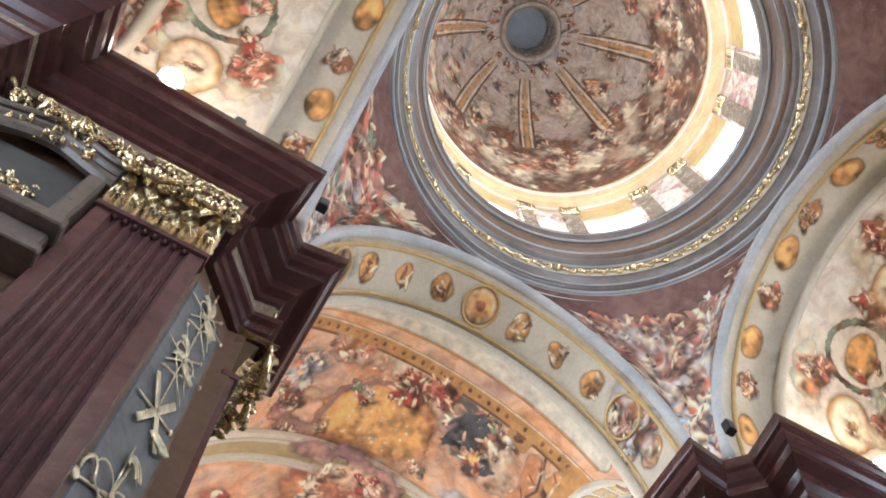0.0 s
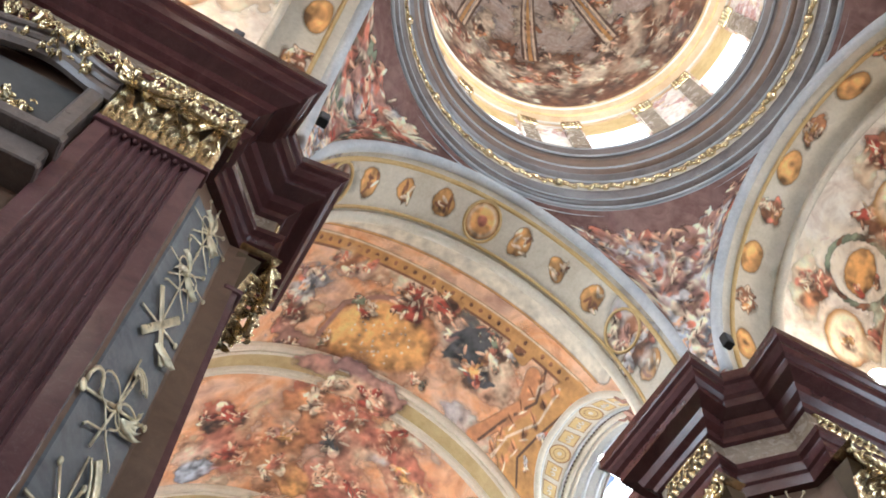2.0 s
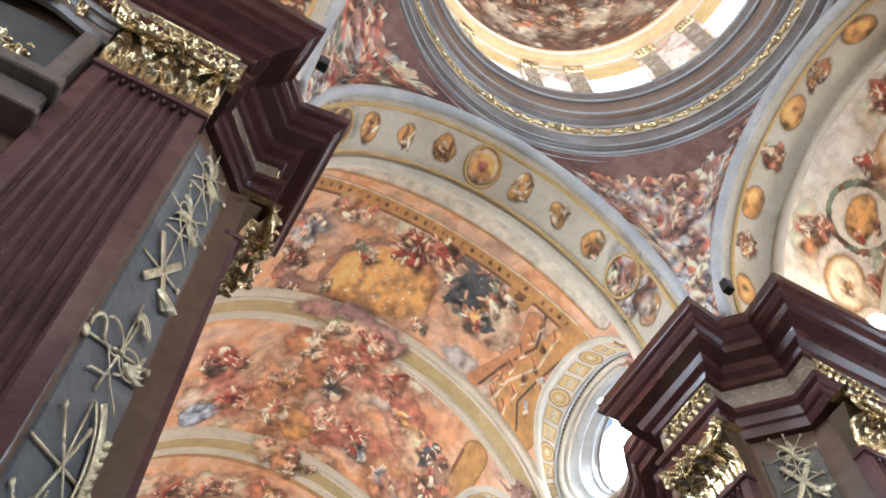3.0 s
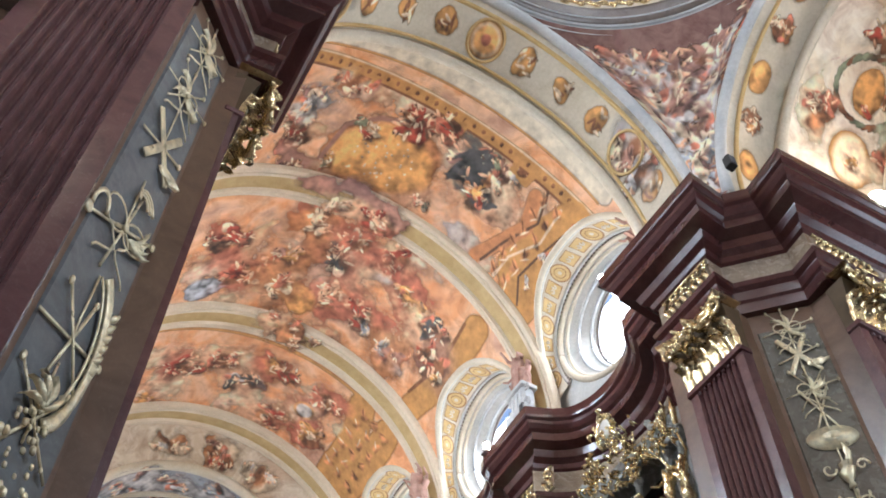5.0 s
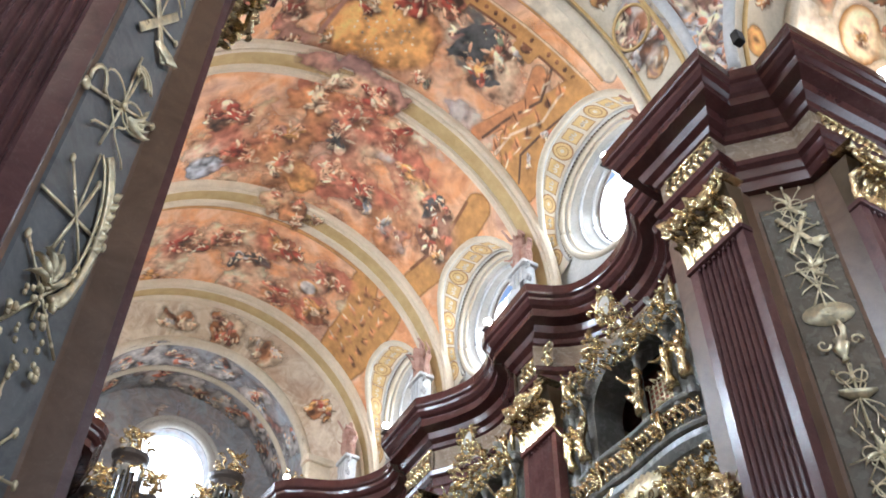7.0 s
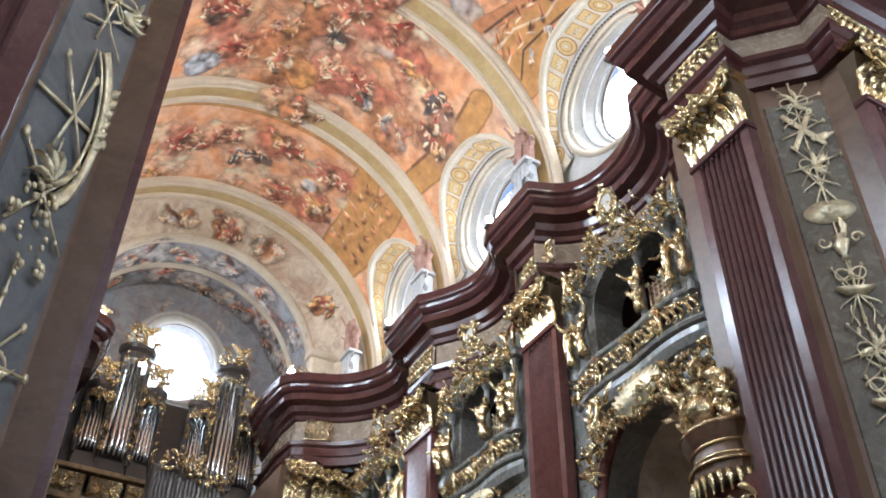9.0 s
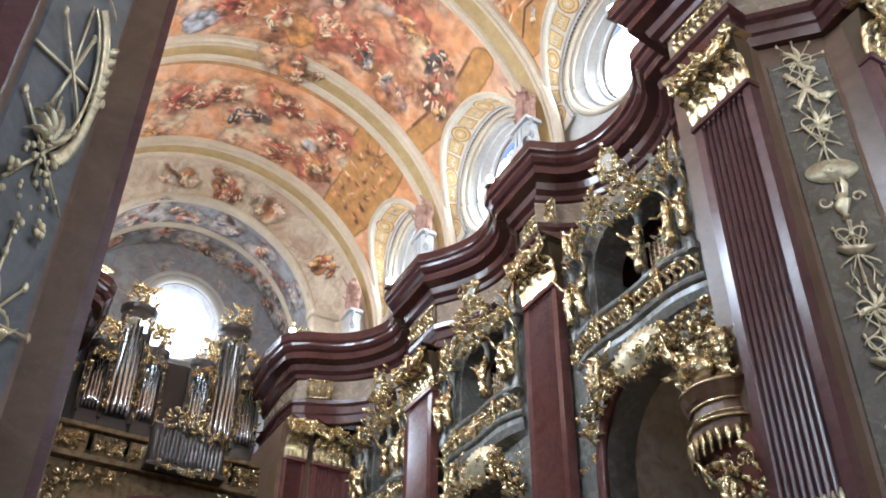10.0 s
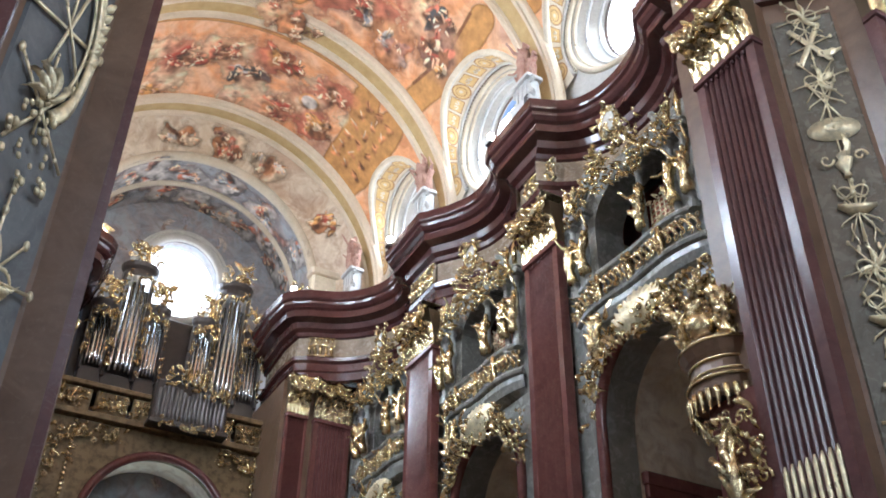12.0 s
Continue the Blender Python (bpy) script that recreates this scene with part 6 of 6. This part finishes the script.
for u in (12.9, 13.5, 14.1, 14.7, 15.3, 15.9):
    for a in (40, 45):
        P.blob(u, deg(a + 0.6), 0.26, 0.17, 0.7, "rust", 0.8, soft=0.6)
        P.blob(u - 0.06, deg(a), 0.24, 0.045, P.r.uniform(0.4, 1.2), "brown", 0.5, soft=0.6)
        P.blob(u + 0.1, deg(a + 1.5), 0.2, 0.04, P.r.uniform(-1, 0.4), "sand", 0.5, soft=0.6)
for u, a in ((14.2, 50), (15.3, 51), (12.8, 53)):
    P.figure(u, deg(a), 0.5, "grey", "brown")
# clouds and companies
P.band([(15.6, deg(-20)), (14.2, deg(-18)), (13.6, deg(-10)), (13.3, deg(0))], 0.14, "mauve", 0.7)
P.group(13.2, deg(-2), 0.35, 0.75, 8, 1.0, ("red", "red", "rust", "rose"), "umber")
P.group(12.95, deg(6), 0.3, 0.45, 5, 1.0, ("rust", "brown", "red"), "umber")
P.blob(13.75, deg(20.5), 1.15, 0.72, 0.9, "dark", 0.6, soft=0.5)
P.blob(14.4, deg(25), 0.5, 0.5, 0.9, "umber", 0.5, soft=0.6)
P.group(13.5, deg(20), 0.5, 0.6, 7, 1.0, ("dark", "dark", "dark", "plum"), "dark")
for u, a, ru, rv, t in ((13.2, 17, 0.5, 0.13, 2.3), (13.9, 15.5, 0.42, 0.12, 2.9), (13.5, 20, 0.5, 0.26, 1.1), (14.0, 21, 0.45, 0.2, 0.6), (13.2, 22, 0.4, 0.14, 0.3), (14.2, 17, 0.32, 0.1, 1.8), (13.0, 26, 0.3, 0.1, 0.9), (14.4, 28, 0.3, 0.1, 2.0)):
    P.blob(u, deg(a), ru * 1.25, rv * 1.25, t, "dark", 0.5)
for u, a, t in ((13.8, 18.5, 0.4), (13.6, 22.5, 1.9), (14.1, 23, 0.9)):
    P.blob(u, deg(a), 0.2, 0.06, t, "skin", 0.3)
P.group(14.4, deg(25), 0.35, 0.4, 5, 0.75, ("red", "rust", "orange"), "dark")
P.group(13.3, deg(27), 0.45, 0.45, 5, 0.65, ("green", "grey", "mauve", "pale"), "umber")
P.group(15.1, deg(-31), 0.5, 0.5, 6, 0.75, ("red", "rose", "rust"), "brown")
P.group(14.4, deg(-31), 0.4, 0.5, 5, 0.75, ("sand", "rose", "pale"), "brown")
P.group(13.5, deg(-33), 0.4, 0.5, 4, 0.8, ("grey", "plum", "plum"), "dark", "grey")
P.group(15.6, deg(12), 0.25, 0.3, 3, 0.5, ("green", "sand"), "umber")
P.group(14.2, deg(-10), 0.3, 0.3, 3, 0.6, ("red", "sand"), "brown")
P.group(13.9, deg(-15), 0.2, 0.2, 2, 0.5, ("green", "ochre"), "brown")
P.group(15.7, deg(-17), 0.3, 0.3, 3, 0.5, ("green", "ochre"), "brown")
P.group(12.8, deg(-22), 0.3, 0.7, 5, 0.55, ("rose", "skin", "pale"), "mauve", "sky")
P.group(14.0, deg(-48), 1.2, 0.6, 8, 0.7, ("rose", "brown", "mauve"), "umber", "cloud")
P.group(16.1, deg(-24), 0.35, 1.0, 3, 0.7, ("mauve", "brown"), "plum", "mauve")
P.done(CEIL[0])
# clouds and figures that spill across the first rib
P = Painting(on_rib, 2)
for u, a, ru, rv, col in ((16.5, -16, 0.5, 1.0, "mauve"), (16.2, -6, 0.6, 1.0, "plum"), (16.5, 4, 0.5, 0.9, "mauve"), (16.7, 10, 0.4, 0.6, "mauve"), (17.0, -3, 0.6, 1.5, "cloud"), (17.3, 6, 0.4, 0.9, "rose")):
    P.blob(u, deg(a), ru, rv, 0.1, col, 0.4, soft=0.7)
P.group(17.1, deg(-8), 0.2, 0.3, 3, 0.7, ("pale", "sand"), "brown")
P.group(17.1, deg(2), 0.3, 0.5, 5, 0.75, ("rose", "red", "skin"), "brown")
P.done(CEIL[0])
# second bay
P = Painting(on_nave, 3, 0.03, in_cell(1))
for k in range(30):
    P.blob(P.r.uniform(17.6, 22.4), deg(P.r.uniform(-60, 46)), P.r.uniform(0.4, 0.9), P.r.uniform(0.5, 1.2), P.r.random() * 3, P.r.choice(("sky", "cloud", "cloud", "pale", "skin", "rose")), 0.5, soft=1.0)
P.band([(18.0, deg(48)), (20.0, deg(50)), (22.3, deg(47))], 0.6, "ochre", 0.3)
P.band([(18.2, deg(44)), (20.0, deg(46)), (22.0, deg(43))], 0.08, "brown", 0.6)
P.blob(19.0, deg(16), 0.4, 0.6, 0.3, "blue", 0.4, soft=1.0)
P.blob(21.8, deg(32), 0.45, 0.6, 0.3, "grey", 0.4, soft=0.6)
P.blob(19.6, deg(38), 0.7, 0.7, 0.3, "brown", 0.4, soft=0.8)
P.blob(21.5, deg(-3), 0.7, 0.7, 0.3, "orange", 0.3, 16)
P.blob(21.8, deg(-33), 0.5, 0.9, 0.3, "blue", 0.3, 16)
for u, a, n, cols, dk in ((19.5, -34, 9, ("red", "brown", "umber"), "umber"), (21.0, -22, 6, ("red", "rose"), "brown"), (19.2, -1, 8, ("dark", "green", "dark"), "umber"),
                          (20.8, 6, 9, ("rose", "skin", "red"), "brown"), (18.2, 16, 9, ("red", "rose", "red"), "brown"), (20.9, 18, 9, ("blue", "red", "green"), "umber"),
                          (19.2, 27, 8, ("orange", "ochre", "brown"), "umber"), (21.5, 30, 5, ("grey", "mauve"), "mauve"), (18.2, -11, 7, ("rose", "skin", "sand"), "brown"),
                          (19.9, -13, 7, ("red", "ochre", "mauve"), "brown"), (19.6, 36, 7, ("brown", "dark", "mauve"), "umber"), (18.3, 4, 5, ("rose", "sand"), "brown"), (21.3, -12, 5, ("sand", "rose"), "brown"), (20.4, 43, 7, ("red", "brown", "ochre"), "umber")):
    P.group(u, deg(a), 0.5, 0.7, n - 2, 1.0, cols, dk, P.r.choice(("rose", "mauve", "cloud", "rust")))
P.done(CEIL[1])
P = Painting(on_rib, 4)
P.group(22.9, deg(-2), 0.6, 1.3, 8, 0.55, ("sand", "rose", "skin"), "brown", "cloud")
P.done(CEIL[1])
# third bay
P = Painting(on_nave, 5, 0.034, in_cell(2))
for k in range(26):
    P.blob(P.r.uniform(23.8, 28.0), deg(P.r.uniform(-60, 40)), P.r.uniform(0.4, 0.8), P.r.uniform(0.5, 1.1), P.r.random() * 3, P.r.choice(("sky", "cloud", "pale", "pale", "skin")), 0.5, soft=1.0)
P.band([(23.9, deg(a)) for a in range(-60, 34, 5)], 0.1, "ochre", 0.6)
P.band([(24.2, deg(34)), (25.6, deg(38)), (27.8, deg(38))], 0.7, "ochre", 0.3)
P.band([(24.2, deg(46)), (26.0, deg(48)), (27.8, deg(46))], 0.7, "ochre", 0.3)
for u in (24.4, 25.0, 25.6, 26.2, 26.8, 27.4):
    for a in (36, 41, 46):
        P.blob(u, deg(a), 0.26, 0.2, P.r.random() * 3, "rust", 0.7, soft=0.6)
        P.blob(u - 0.1, deg(a - 1), 0.2, 0.05, P.r.random() * 3, P.r.choice(("sand", "brown")), 0.5, soft=0.6)
for u, a, n, cols, dk in ((25.9, -26, 8, ("red", "red", "brown"), "umber"), (26.3, -3, 6, ("dark", "grey"), "umber"), (27.4, 9, 6, ("red", "rose"), "brown"), (25.4, -14, 6, ("rose", "grey"), "brown"),
                          (25.0, 4, 5, ("ochre", "red"), "brown"), (27.7, -36, 4, ("ochre", "orange"), "brown"), (25.2, 24, 6, ("rose", "ochre"), "brown"), (27.2, 26, 5, ("sand", "ochre"), "brown")):
    P.group(u, deg(a), 0.45, 0.65, n - 1, 0.9, cols, dk, P.r.choice(("cloud", "rose", "skin")))
P.blob(26.2, deg(18.7), 0.42, 0.46, 0, "ochre", 0.03, 20)
P.blob(26.2, deg(18.7), 0.33, 0.37, 0, "grey", 0.03, 20)
P.done(CEIL[2])
# end vault cartouche
WEST = [o for o in bpy.data.objects if o.get("label", "").startswith("painted cream vault")][0]


def on_west(u, v, off):
    t = (u - 29.2) / 1.6
    a, b, h = 6.45 - 1.7 * t, 6.6 - 1.6 * t, 21.2 + 0.8 * t
    q = v / 6.0
    return Vector(((a - off - 0.02) * math.sin(q), u, h + (b - off - 0.02) * math.cos(q)))


P = Painting(on_west, 6)
P.group(30.0, 0.1, 0.4, 0.9, 9, 0.6, ("brown", "red", "mauve"), "umber", "sand")
P.group(30.0, 2.2, 0.3, 0.9, 6, 0.5, ("sand", "grey"), "sand", "sand")
P.group(30.0, -2.0, 0.3, 0.9, 6, 0.5, ("sand", "grey"), "sand", "sand")
P.group(30.0, 5.6, 0.4, 0.5, 5, 0.6, ("red", "orange", "rose"), "brown")
P.done(WEST)
ORGV = [o for o in bpy.data.objects if o.get("label", "").startswith("grey painted vault")][0]
P = Painting(lambda u, v, off: Vector(((4.58 - off) * math.sin(v / 4.6), u, 22 + (4.78 - off) * math.cos(v / 4.6))), 7)
for k in range(24):
    P.blob(31.0 + 2.8 * P.r.random(), -5.5 + 11 * k / 23, 0.4, 0.8, P.r.random(), P.r.choice(("mauve", "blue", "grey", "plum")), 0.5, soft=1.0)
for k in range(20):
    P.group(30.9 + 2.8 * P.r.random(), -5.5 + 11 * k / 19, 0.4, 0.5, 3, 0.75, ("mauve", "grey", "blue", "rose"), "dark", "grey")
P.done(ORGV)

# pendentives
def on_pend(sx, sy):
    def f(u, v, off):
        w = min(1, max(0, v / 5.5))
        t = min(1, max(0, 0.5 + u / (9.3 - 2.5 * w)))
        a = t * math.pi / 2
        top = Vector((5.9 * math.cos(a) * sx, DOME_Y + 5.9 * math.sin(a) * sy, 27.02))
        low = pend_foot((sx, sy), t)
        out = Vector((math.cos(a) * sx, math.sin(a) * sy, 0))
        p = top.lerp(low, w)
        p += (out * 0.9 + Vector((0, 0, 0.5))) * math.sin(math.pi * w) * 0.5 * min(1.0, (top - low).length / 4)
        return p - out * off * 1.6 - Vector((0, 0, off))
    return f


PEND = [o for o in bpy.data.objects if o.name.startswith("pendentive")]
for o in PEND:
    c = sum((v.co for v in o.data.vertices), Vector()) / len(o.data.vertices)
    sx, sy = (1 if c.x > 0 else -1), (1 if c.y > DOME_Y else -1)
    if sy < 0 and sx > 0:
        continue
    P = Painting(on_pend(sx, sy), 20 + sx * 3 + sy)
    cols = ("mauve", "grey", "plum", "sand", "mauve", "mauve") if sx > 0 else ("red", "rose", "green", "mauve", "sand", "rose")
    for k in range(22):
        v = P.r.uniform(0.9, 5.0)
        P.blob(P.r.uniform(-1, 1) * (2.4 - 0.36 * v), v, 0.5, 0.35, P.r.random() * 3, P.r.choice(("mauve", "plum", "mauve", "brown") if v < 3.6 else ("blue", "grey", "pale")), 0.5, soft=0.9)
    for v, half, n in ((1.1, 2.2, 9), (1.7, 1.9, 9), (2.3, 1.6, 8), (2.9, 1.3, 7), (3.5, 1.0, 6)):
        for k in range(n):
            P.figure((k / (n - 1) - 0.5) * 2 * half + P.r.uniform(-0.15, 0.15), v + P.r.uniform(-0.25, 0.25), 1.1, P.r.choice(cols), P.r.choice(("mauve", "brown", "grey")))
    for k in range(26):
        v = P.r.uniform(0.9, 3.6)
        P.blob(P.r.uniform(-1, 1) * (2.4 - 0.36 * v), v, 0.34, 0.2, P.r.random() * 3, P.r.choice(("mauve", "plum", "mauve", "grey")), 0.5, soft=1.0)
    for v, half, n in ((3.9, 1.1, 7), (4.5, 0.9, 6), (5.0, 0.7, 5)):
        for k in range(n):
            P.figure((k / (n - 1) - 0.5) * 2 * half, v + P.r.uniform(-0.2, 0.2), 0.8, P.r.choice(("blue", "grey", "pale", "grey", "mauve")), P.r.choice(("blue", "grey", "mauve")))
    P.done(o)

# dome shell: crowd of dark figures below, painted ribs above
SHELL = [o for o in bpy.data.objects if o.name.startswith("dome_shell")][0]


def on_dome(u, v, off):
    a = radians(90 * 0.86 * min(1, max(0, v / 11.0)))
    return ring_pt(u / 5.0, 5.02 * math.cos(a) - off * 1.5, 35.4 + 10.8 * math.sin(a) - off)


P = Painting(on_dome, 31, 0.05)
for k in range(90):
    u = 31.4 * k / 90
    P.group(u, 0.55 + 0.5 * P.r.random(), 0.3, 0.5, 2, 1.25, ("brown", "umber", "plum", "green", "umber", "sand"), "dark", "umber" if k % 3 else "brown")
for k in range(46):
    P.group(31.4 * k / 46, 2.0 + 2.2 * P.r.random(), 0.5, 0.7, 3, 1.15, ("brown", "sand", "mauve", "umber", "rust"), "umber", "brown" if k % 2 else "sand")
for k in range(12):
    P.group(31.4 * k / 12 + 0.8, 5.2 + 2.0 * P.r.random(), 0.6, 0.8, 3, 1.0, ("brown", "mauve", "rust"), "umber", "sand")
for k in range(8):
    u = 31.4 * (k + 0.5) / 8
    for d, c in ((-0.34, "umber"), (-0.22, "sand"), (0.0, "ochre"), (0.22, "sand"), (0.34, "umber")):
        P.band([(u + d * (1 + 0.5 * t), 4.2 + 5.0 * t) for t in (0, 0.25, 0.5, 0.75, 1)], 0.07 if c != "ochre" else 0.12, c)
for k in range(24):
    P.group(31.4 * k / 24, 9.6 + 0.3 * P.r.random(), 0.8, 0.2, 1, 1.0, ("brown", "umber", "mauve"), "umber")
P.done(SHELL)

# gold frieze in the ring of the dome
g = Geo()
for k in range(150):
    a = 2 * math.pi * k / 150
    p = ring_pt(a, 5.5, 28.02)
    d = Vector((-math.sin(a), math.cos(a), 0))
    if k % 10 == 0:
        g.ball(p, (0.17, 0.17, 0.17), 8, 5)
    else:
        z = 0.07 * (1 if k % 2 else -1)
        g.tube([p + d * (0.13 * math.cos(t) * (1 - t / 9)) + Vector((0, 0, z + 0.15 * math.sin(t) * (1 - t / 9))) for t in [i * 0.8 for i in range(8)]], 0.055, 5)
ob = g.ob("gilt_scrolls", GOLD, dome, "gilded scroll frieze")
tagged(ob, kind="stuff")

# ochre medallions on the crossing arch, lunettes and the transept arches
def arch_pt(x, t, off):
    """On the crossing arch soffit: x metres along the curve from the crown, t 0..1 across."""
    a, b, h = (p + (q - p) * t for p, q in zip(E0, E1))
    ang = x / 5.5
    return Vector(((a - off) * math.sin(ang), 8.4 + 1.9 * t, h + (b - off) * math.cos(ang)))


def on_arch(u, v, off):
    return arch_pt(v, u / 1.92, off * 0.6)


P = Painting(on_arch, 41)
g = Geo()
for k in range(-6, 7):
    v = 1.32 * k + 0.0
    if k % 4 == 0:
        P.blob(0.95, v, 0.56, 0.56, 0, "ochre", 0.06, 22)
        P.blob(0.95, v, 0.46, 0.46, 0, "sand", 0.04, 20)
        P.blob(0.95, v, 0.4, 0.4, 0, "orange", 0.04, 20)
        P.blob(0.95, v, 0.16, 0.16, 0, "rose", 0.1, 12)
        g.tube([arch_pt(v + 0.55 * math.sin(i * math.pi / 12), (0.95 + 0.55 * math.cos(i * math.pi / 12)) / 1.92, 0.04) for i in range(25)], 0.045, 5)
    else:
        w = 0.42 if k % 2 else 0.34
        P.blob(0.95, v, w, w * 0.86, 0.78 if k % 4 == 2 else 0, "ochre", 0.25, 8)
        for j in range(7):
            P.blob(0.95 + P.r.uniform(-0.25, 0.25), v + P.r.uniform(-0.22, 0.22), 0.16, 0.05, P.r.random() * 6, P.r.choice(("sand", "brown", "pale", "brown")), 0.3, 7)
for v0 in (5.6, -5.6):
    P.group(0.9, v0, 0.5, 0.8, 8, 0.7, ("grey", "mauve", "rose", "pale"), "umber", "grey")
ARCHES = [o for o in bpy.data.objects if o.get("label", "").startswith("cream painted soffit of the crossing")]
P.done(ARCHES[0])
g.ob("gilt_moulding", OCHRE, ARCHES[0])

LUN = [o for o in bpy.data.objects if o.name.startswith("lunette")]
for y0, y1, yc, hw in CELLS:
    s = 1

    def on_lun(u, v, off, yc=yc, hw=hw):
        t = u / (hw * 3.2)
        p = lunette_edge(t, yc, hw).lerp(lunette_ring(t, yc, hw), v)
        return p - Vector((off, 0, 0.03 + off))
    near = min(LUN, key=lambda o: (o.data.vertices[0].co - Vector((6.4, y1, 22))).length)
    n = 17
    for k in range(1, n):
        u = hw * 3.2 * k / n
        med = lambda q, w, col, turn=0.0, m=18: Geo().add([on_lun(u, 0.47, q)] + [on_lun(u + w * math.cos(turn + 2 * math.pi * i / m), 0.47 + w * 1.15 * math.sin(turn + 2 * math.pi * i / m), q) for i in range(m)], [(0, 1 + i, 1 + (i + 1) % m) for i in range(m)]).ob("medallion", col, near)
        if k % 3 == 1:
            for q, w, col in ((0.01, 0.29, RUSSET), (0.016, 0.25, OCHRE), (0.022, 0.17, RUSSET), (0.028, 0.145, OCHRE), (0.034, 0.06, CREAM)):
                med(q, w, col)
        else:
            med(0.01, 0.31, RUSSET, math.pi / 4, 4)
            med(0.016, 0.275, OCHRE, math.pi / 4, 4)
            g = Geo()
            for sg in (-1, 1):
                g.tube([on_lun(u + sg * (0.07 + 0.06 * math.cos(0.6 * i) * (1 - i / 12)), 0.47 + 0.11 * math.sin(0.6 * i) * (1 - i / 12), 0.03) for i in range(9)], 0.028, 5)
            g.ob("gilt_scroll", CREAM, near)

# stucco groups seated at the feet of the ribs
TERRA = plaster("painted_stucco_brown", (0.30, 0.15, 0.11), (0.52, 0.33, 0.26), 0.8, 4)
for x, y in ((5.7, 16.95), (5.6, 23.2), (5.5, 28.8), (5.6, 10.7)):
    g = Geo().box((0, 0, 0.2), (0.62, 1.0, 0.4), bevel=0.06).box((0.04, 0, 0.8), (0.44, 0.7, 0.9), bevel=0.08).box((0, 0, 1.28), (0.58, 0.92, 0.14), bevel=0.04)
    for dy in (-0.22, 0, 0.22):
        g.box((-0.2, dy, 0.82), (0.06, 0.1, 0.7), bevel=0.02)
    ped = thing("stucco_pedestal", "pale blue-grey scrolled stucco pedestal above the cornice", "pedestal", "pedestals at the rib feet", at=(x, y, 21.0))
    g.ob("body", STONE_BLUE, ped)
    for sgn in (-1, 1):
        for big in (True, False):
            q = Geo()
            scroll(q, (sgn * (0.46 if big else 0.42), 0, 0.55 if big else 1.12), 0.2 if big else 0.13, 1.3, 1.57, sgn if big else -sgn, 0.07 if big else 0.05, -0.1)
            q.moved(Matrix.Rotation(-math.pi / 2, 4, "Z")).ob("volute" if big else "small_volute", STONE_BLUE, ped)
    g = Geo()
    o = len(g.v)
    figure(g, (0, 0, 0), 1.7, int(y), 0.04)
    figure(g, (0.28, 0.1, -0.1), 1.25, int(y) + 2, 0.1)
    figure(g, (-0.26, 0.1, 0.1), 1.2, int(y) + 5, -0.1)
    g.moved(Matrix.Translation((x - 0.05, y, 22.35)) @ Matrix.Rotation(-math.pi / 2, 4, "Z"), o)
    tagged(g.ob("stucco_statue", TERRA), "reddish stucco figures huddled at the rib foot", "statue", "statues at the rib feet")

# transept vaults: wreaths, medallions and figures
for s in (-1, 1):
    def on_arm(u, v, off, s=s):
        r = 4.9 if u > 7.5 else 5.35
        b = 5.3 if u > 7.5 else 5.9
        q = v / 5.1
        return Vector((s * u, DOME_Y + (r - off - 0.01) * math.sin(q), 21 + (b - off - 0.01) * math.cos(q)))
    P = Painting(on_arm, 61 + s)
    for k in range(-5, 6):
        v = k * 1.3
        if k % 2:
            P.blob(6.6, v, 0.36, 0.5, 0, "ochre", 0.12, 16)
            P.blob(6.6, v, 0.22, 0.34, 0, "orange", 0.2, 12)
        else:
            P.group(6.6, v, 0.3, 0.4, 4, 0.5, ("sand", "ochre", "brown"), "brown")
    for v0, d in ((5.0, 1), (-5.0, -1), (0.5, 1)):
        P.blob(9.6, v0 - 0.0, 0.8, 0.95, 0, "ochre", 0.05, 22)
        P.blob(9.6, v0, 0.66, 0.8, 0, "pale", 0.05, 22)
        P.blob(9.6, v0, 0.42, 0.55, 0, "sand", 0.05, 18)
        P.group(9.6, v0, 0.2, 0.3, 2, 0.5, ("brown", "ochre"), "brown")
        for k in range(34):
            t = 6.28 * k / 34
            P.blob(9.6 + 1.1 * math.cos(t), v0 - d * 2.1 + 0.95 * math.sin(t), 0.2, 0.08, t + 1.2, P.r.choice(("green", "green", "brown")), 0.3, 7)
        P.blob(9.6, v0 - d * 2.1, 0.55, 0.75, 0, "ochre", 0.1, 18)
        P.group(8.3, v0 - d * 0.8, 0.4, 0.8, 6, 0.75, ("red", "rose", "sand"), "brown", "pale")
        P.group(11.0, v0 - d * 0.8, 0.4, 0.8, 6, 0.75, ("red", "rose", "sand"), "brown", "pale")
        P.group(9.6, v0 - d * 3.6, 0.8, 0.4, 7, 0.8, ("red", "mauve", "rose"), "brown", "cloud")
    for k in range(26):
        P.group(8.2 + 5.5 * P.r.random(), -6.5 + 13 * P.r.random(), 0.4, 0.4, 2, 0.7, ("sand", "rose", "red", "brown"), "brown")
    arm = [o for o in bpy.data.objects if o.get("label", "").startswith("pale frescoed transept") and o.data.vertices[0].co.x * s > 0][0]
    P.done(arm)
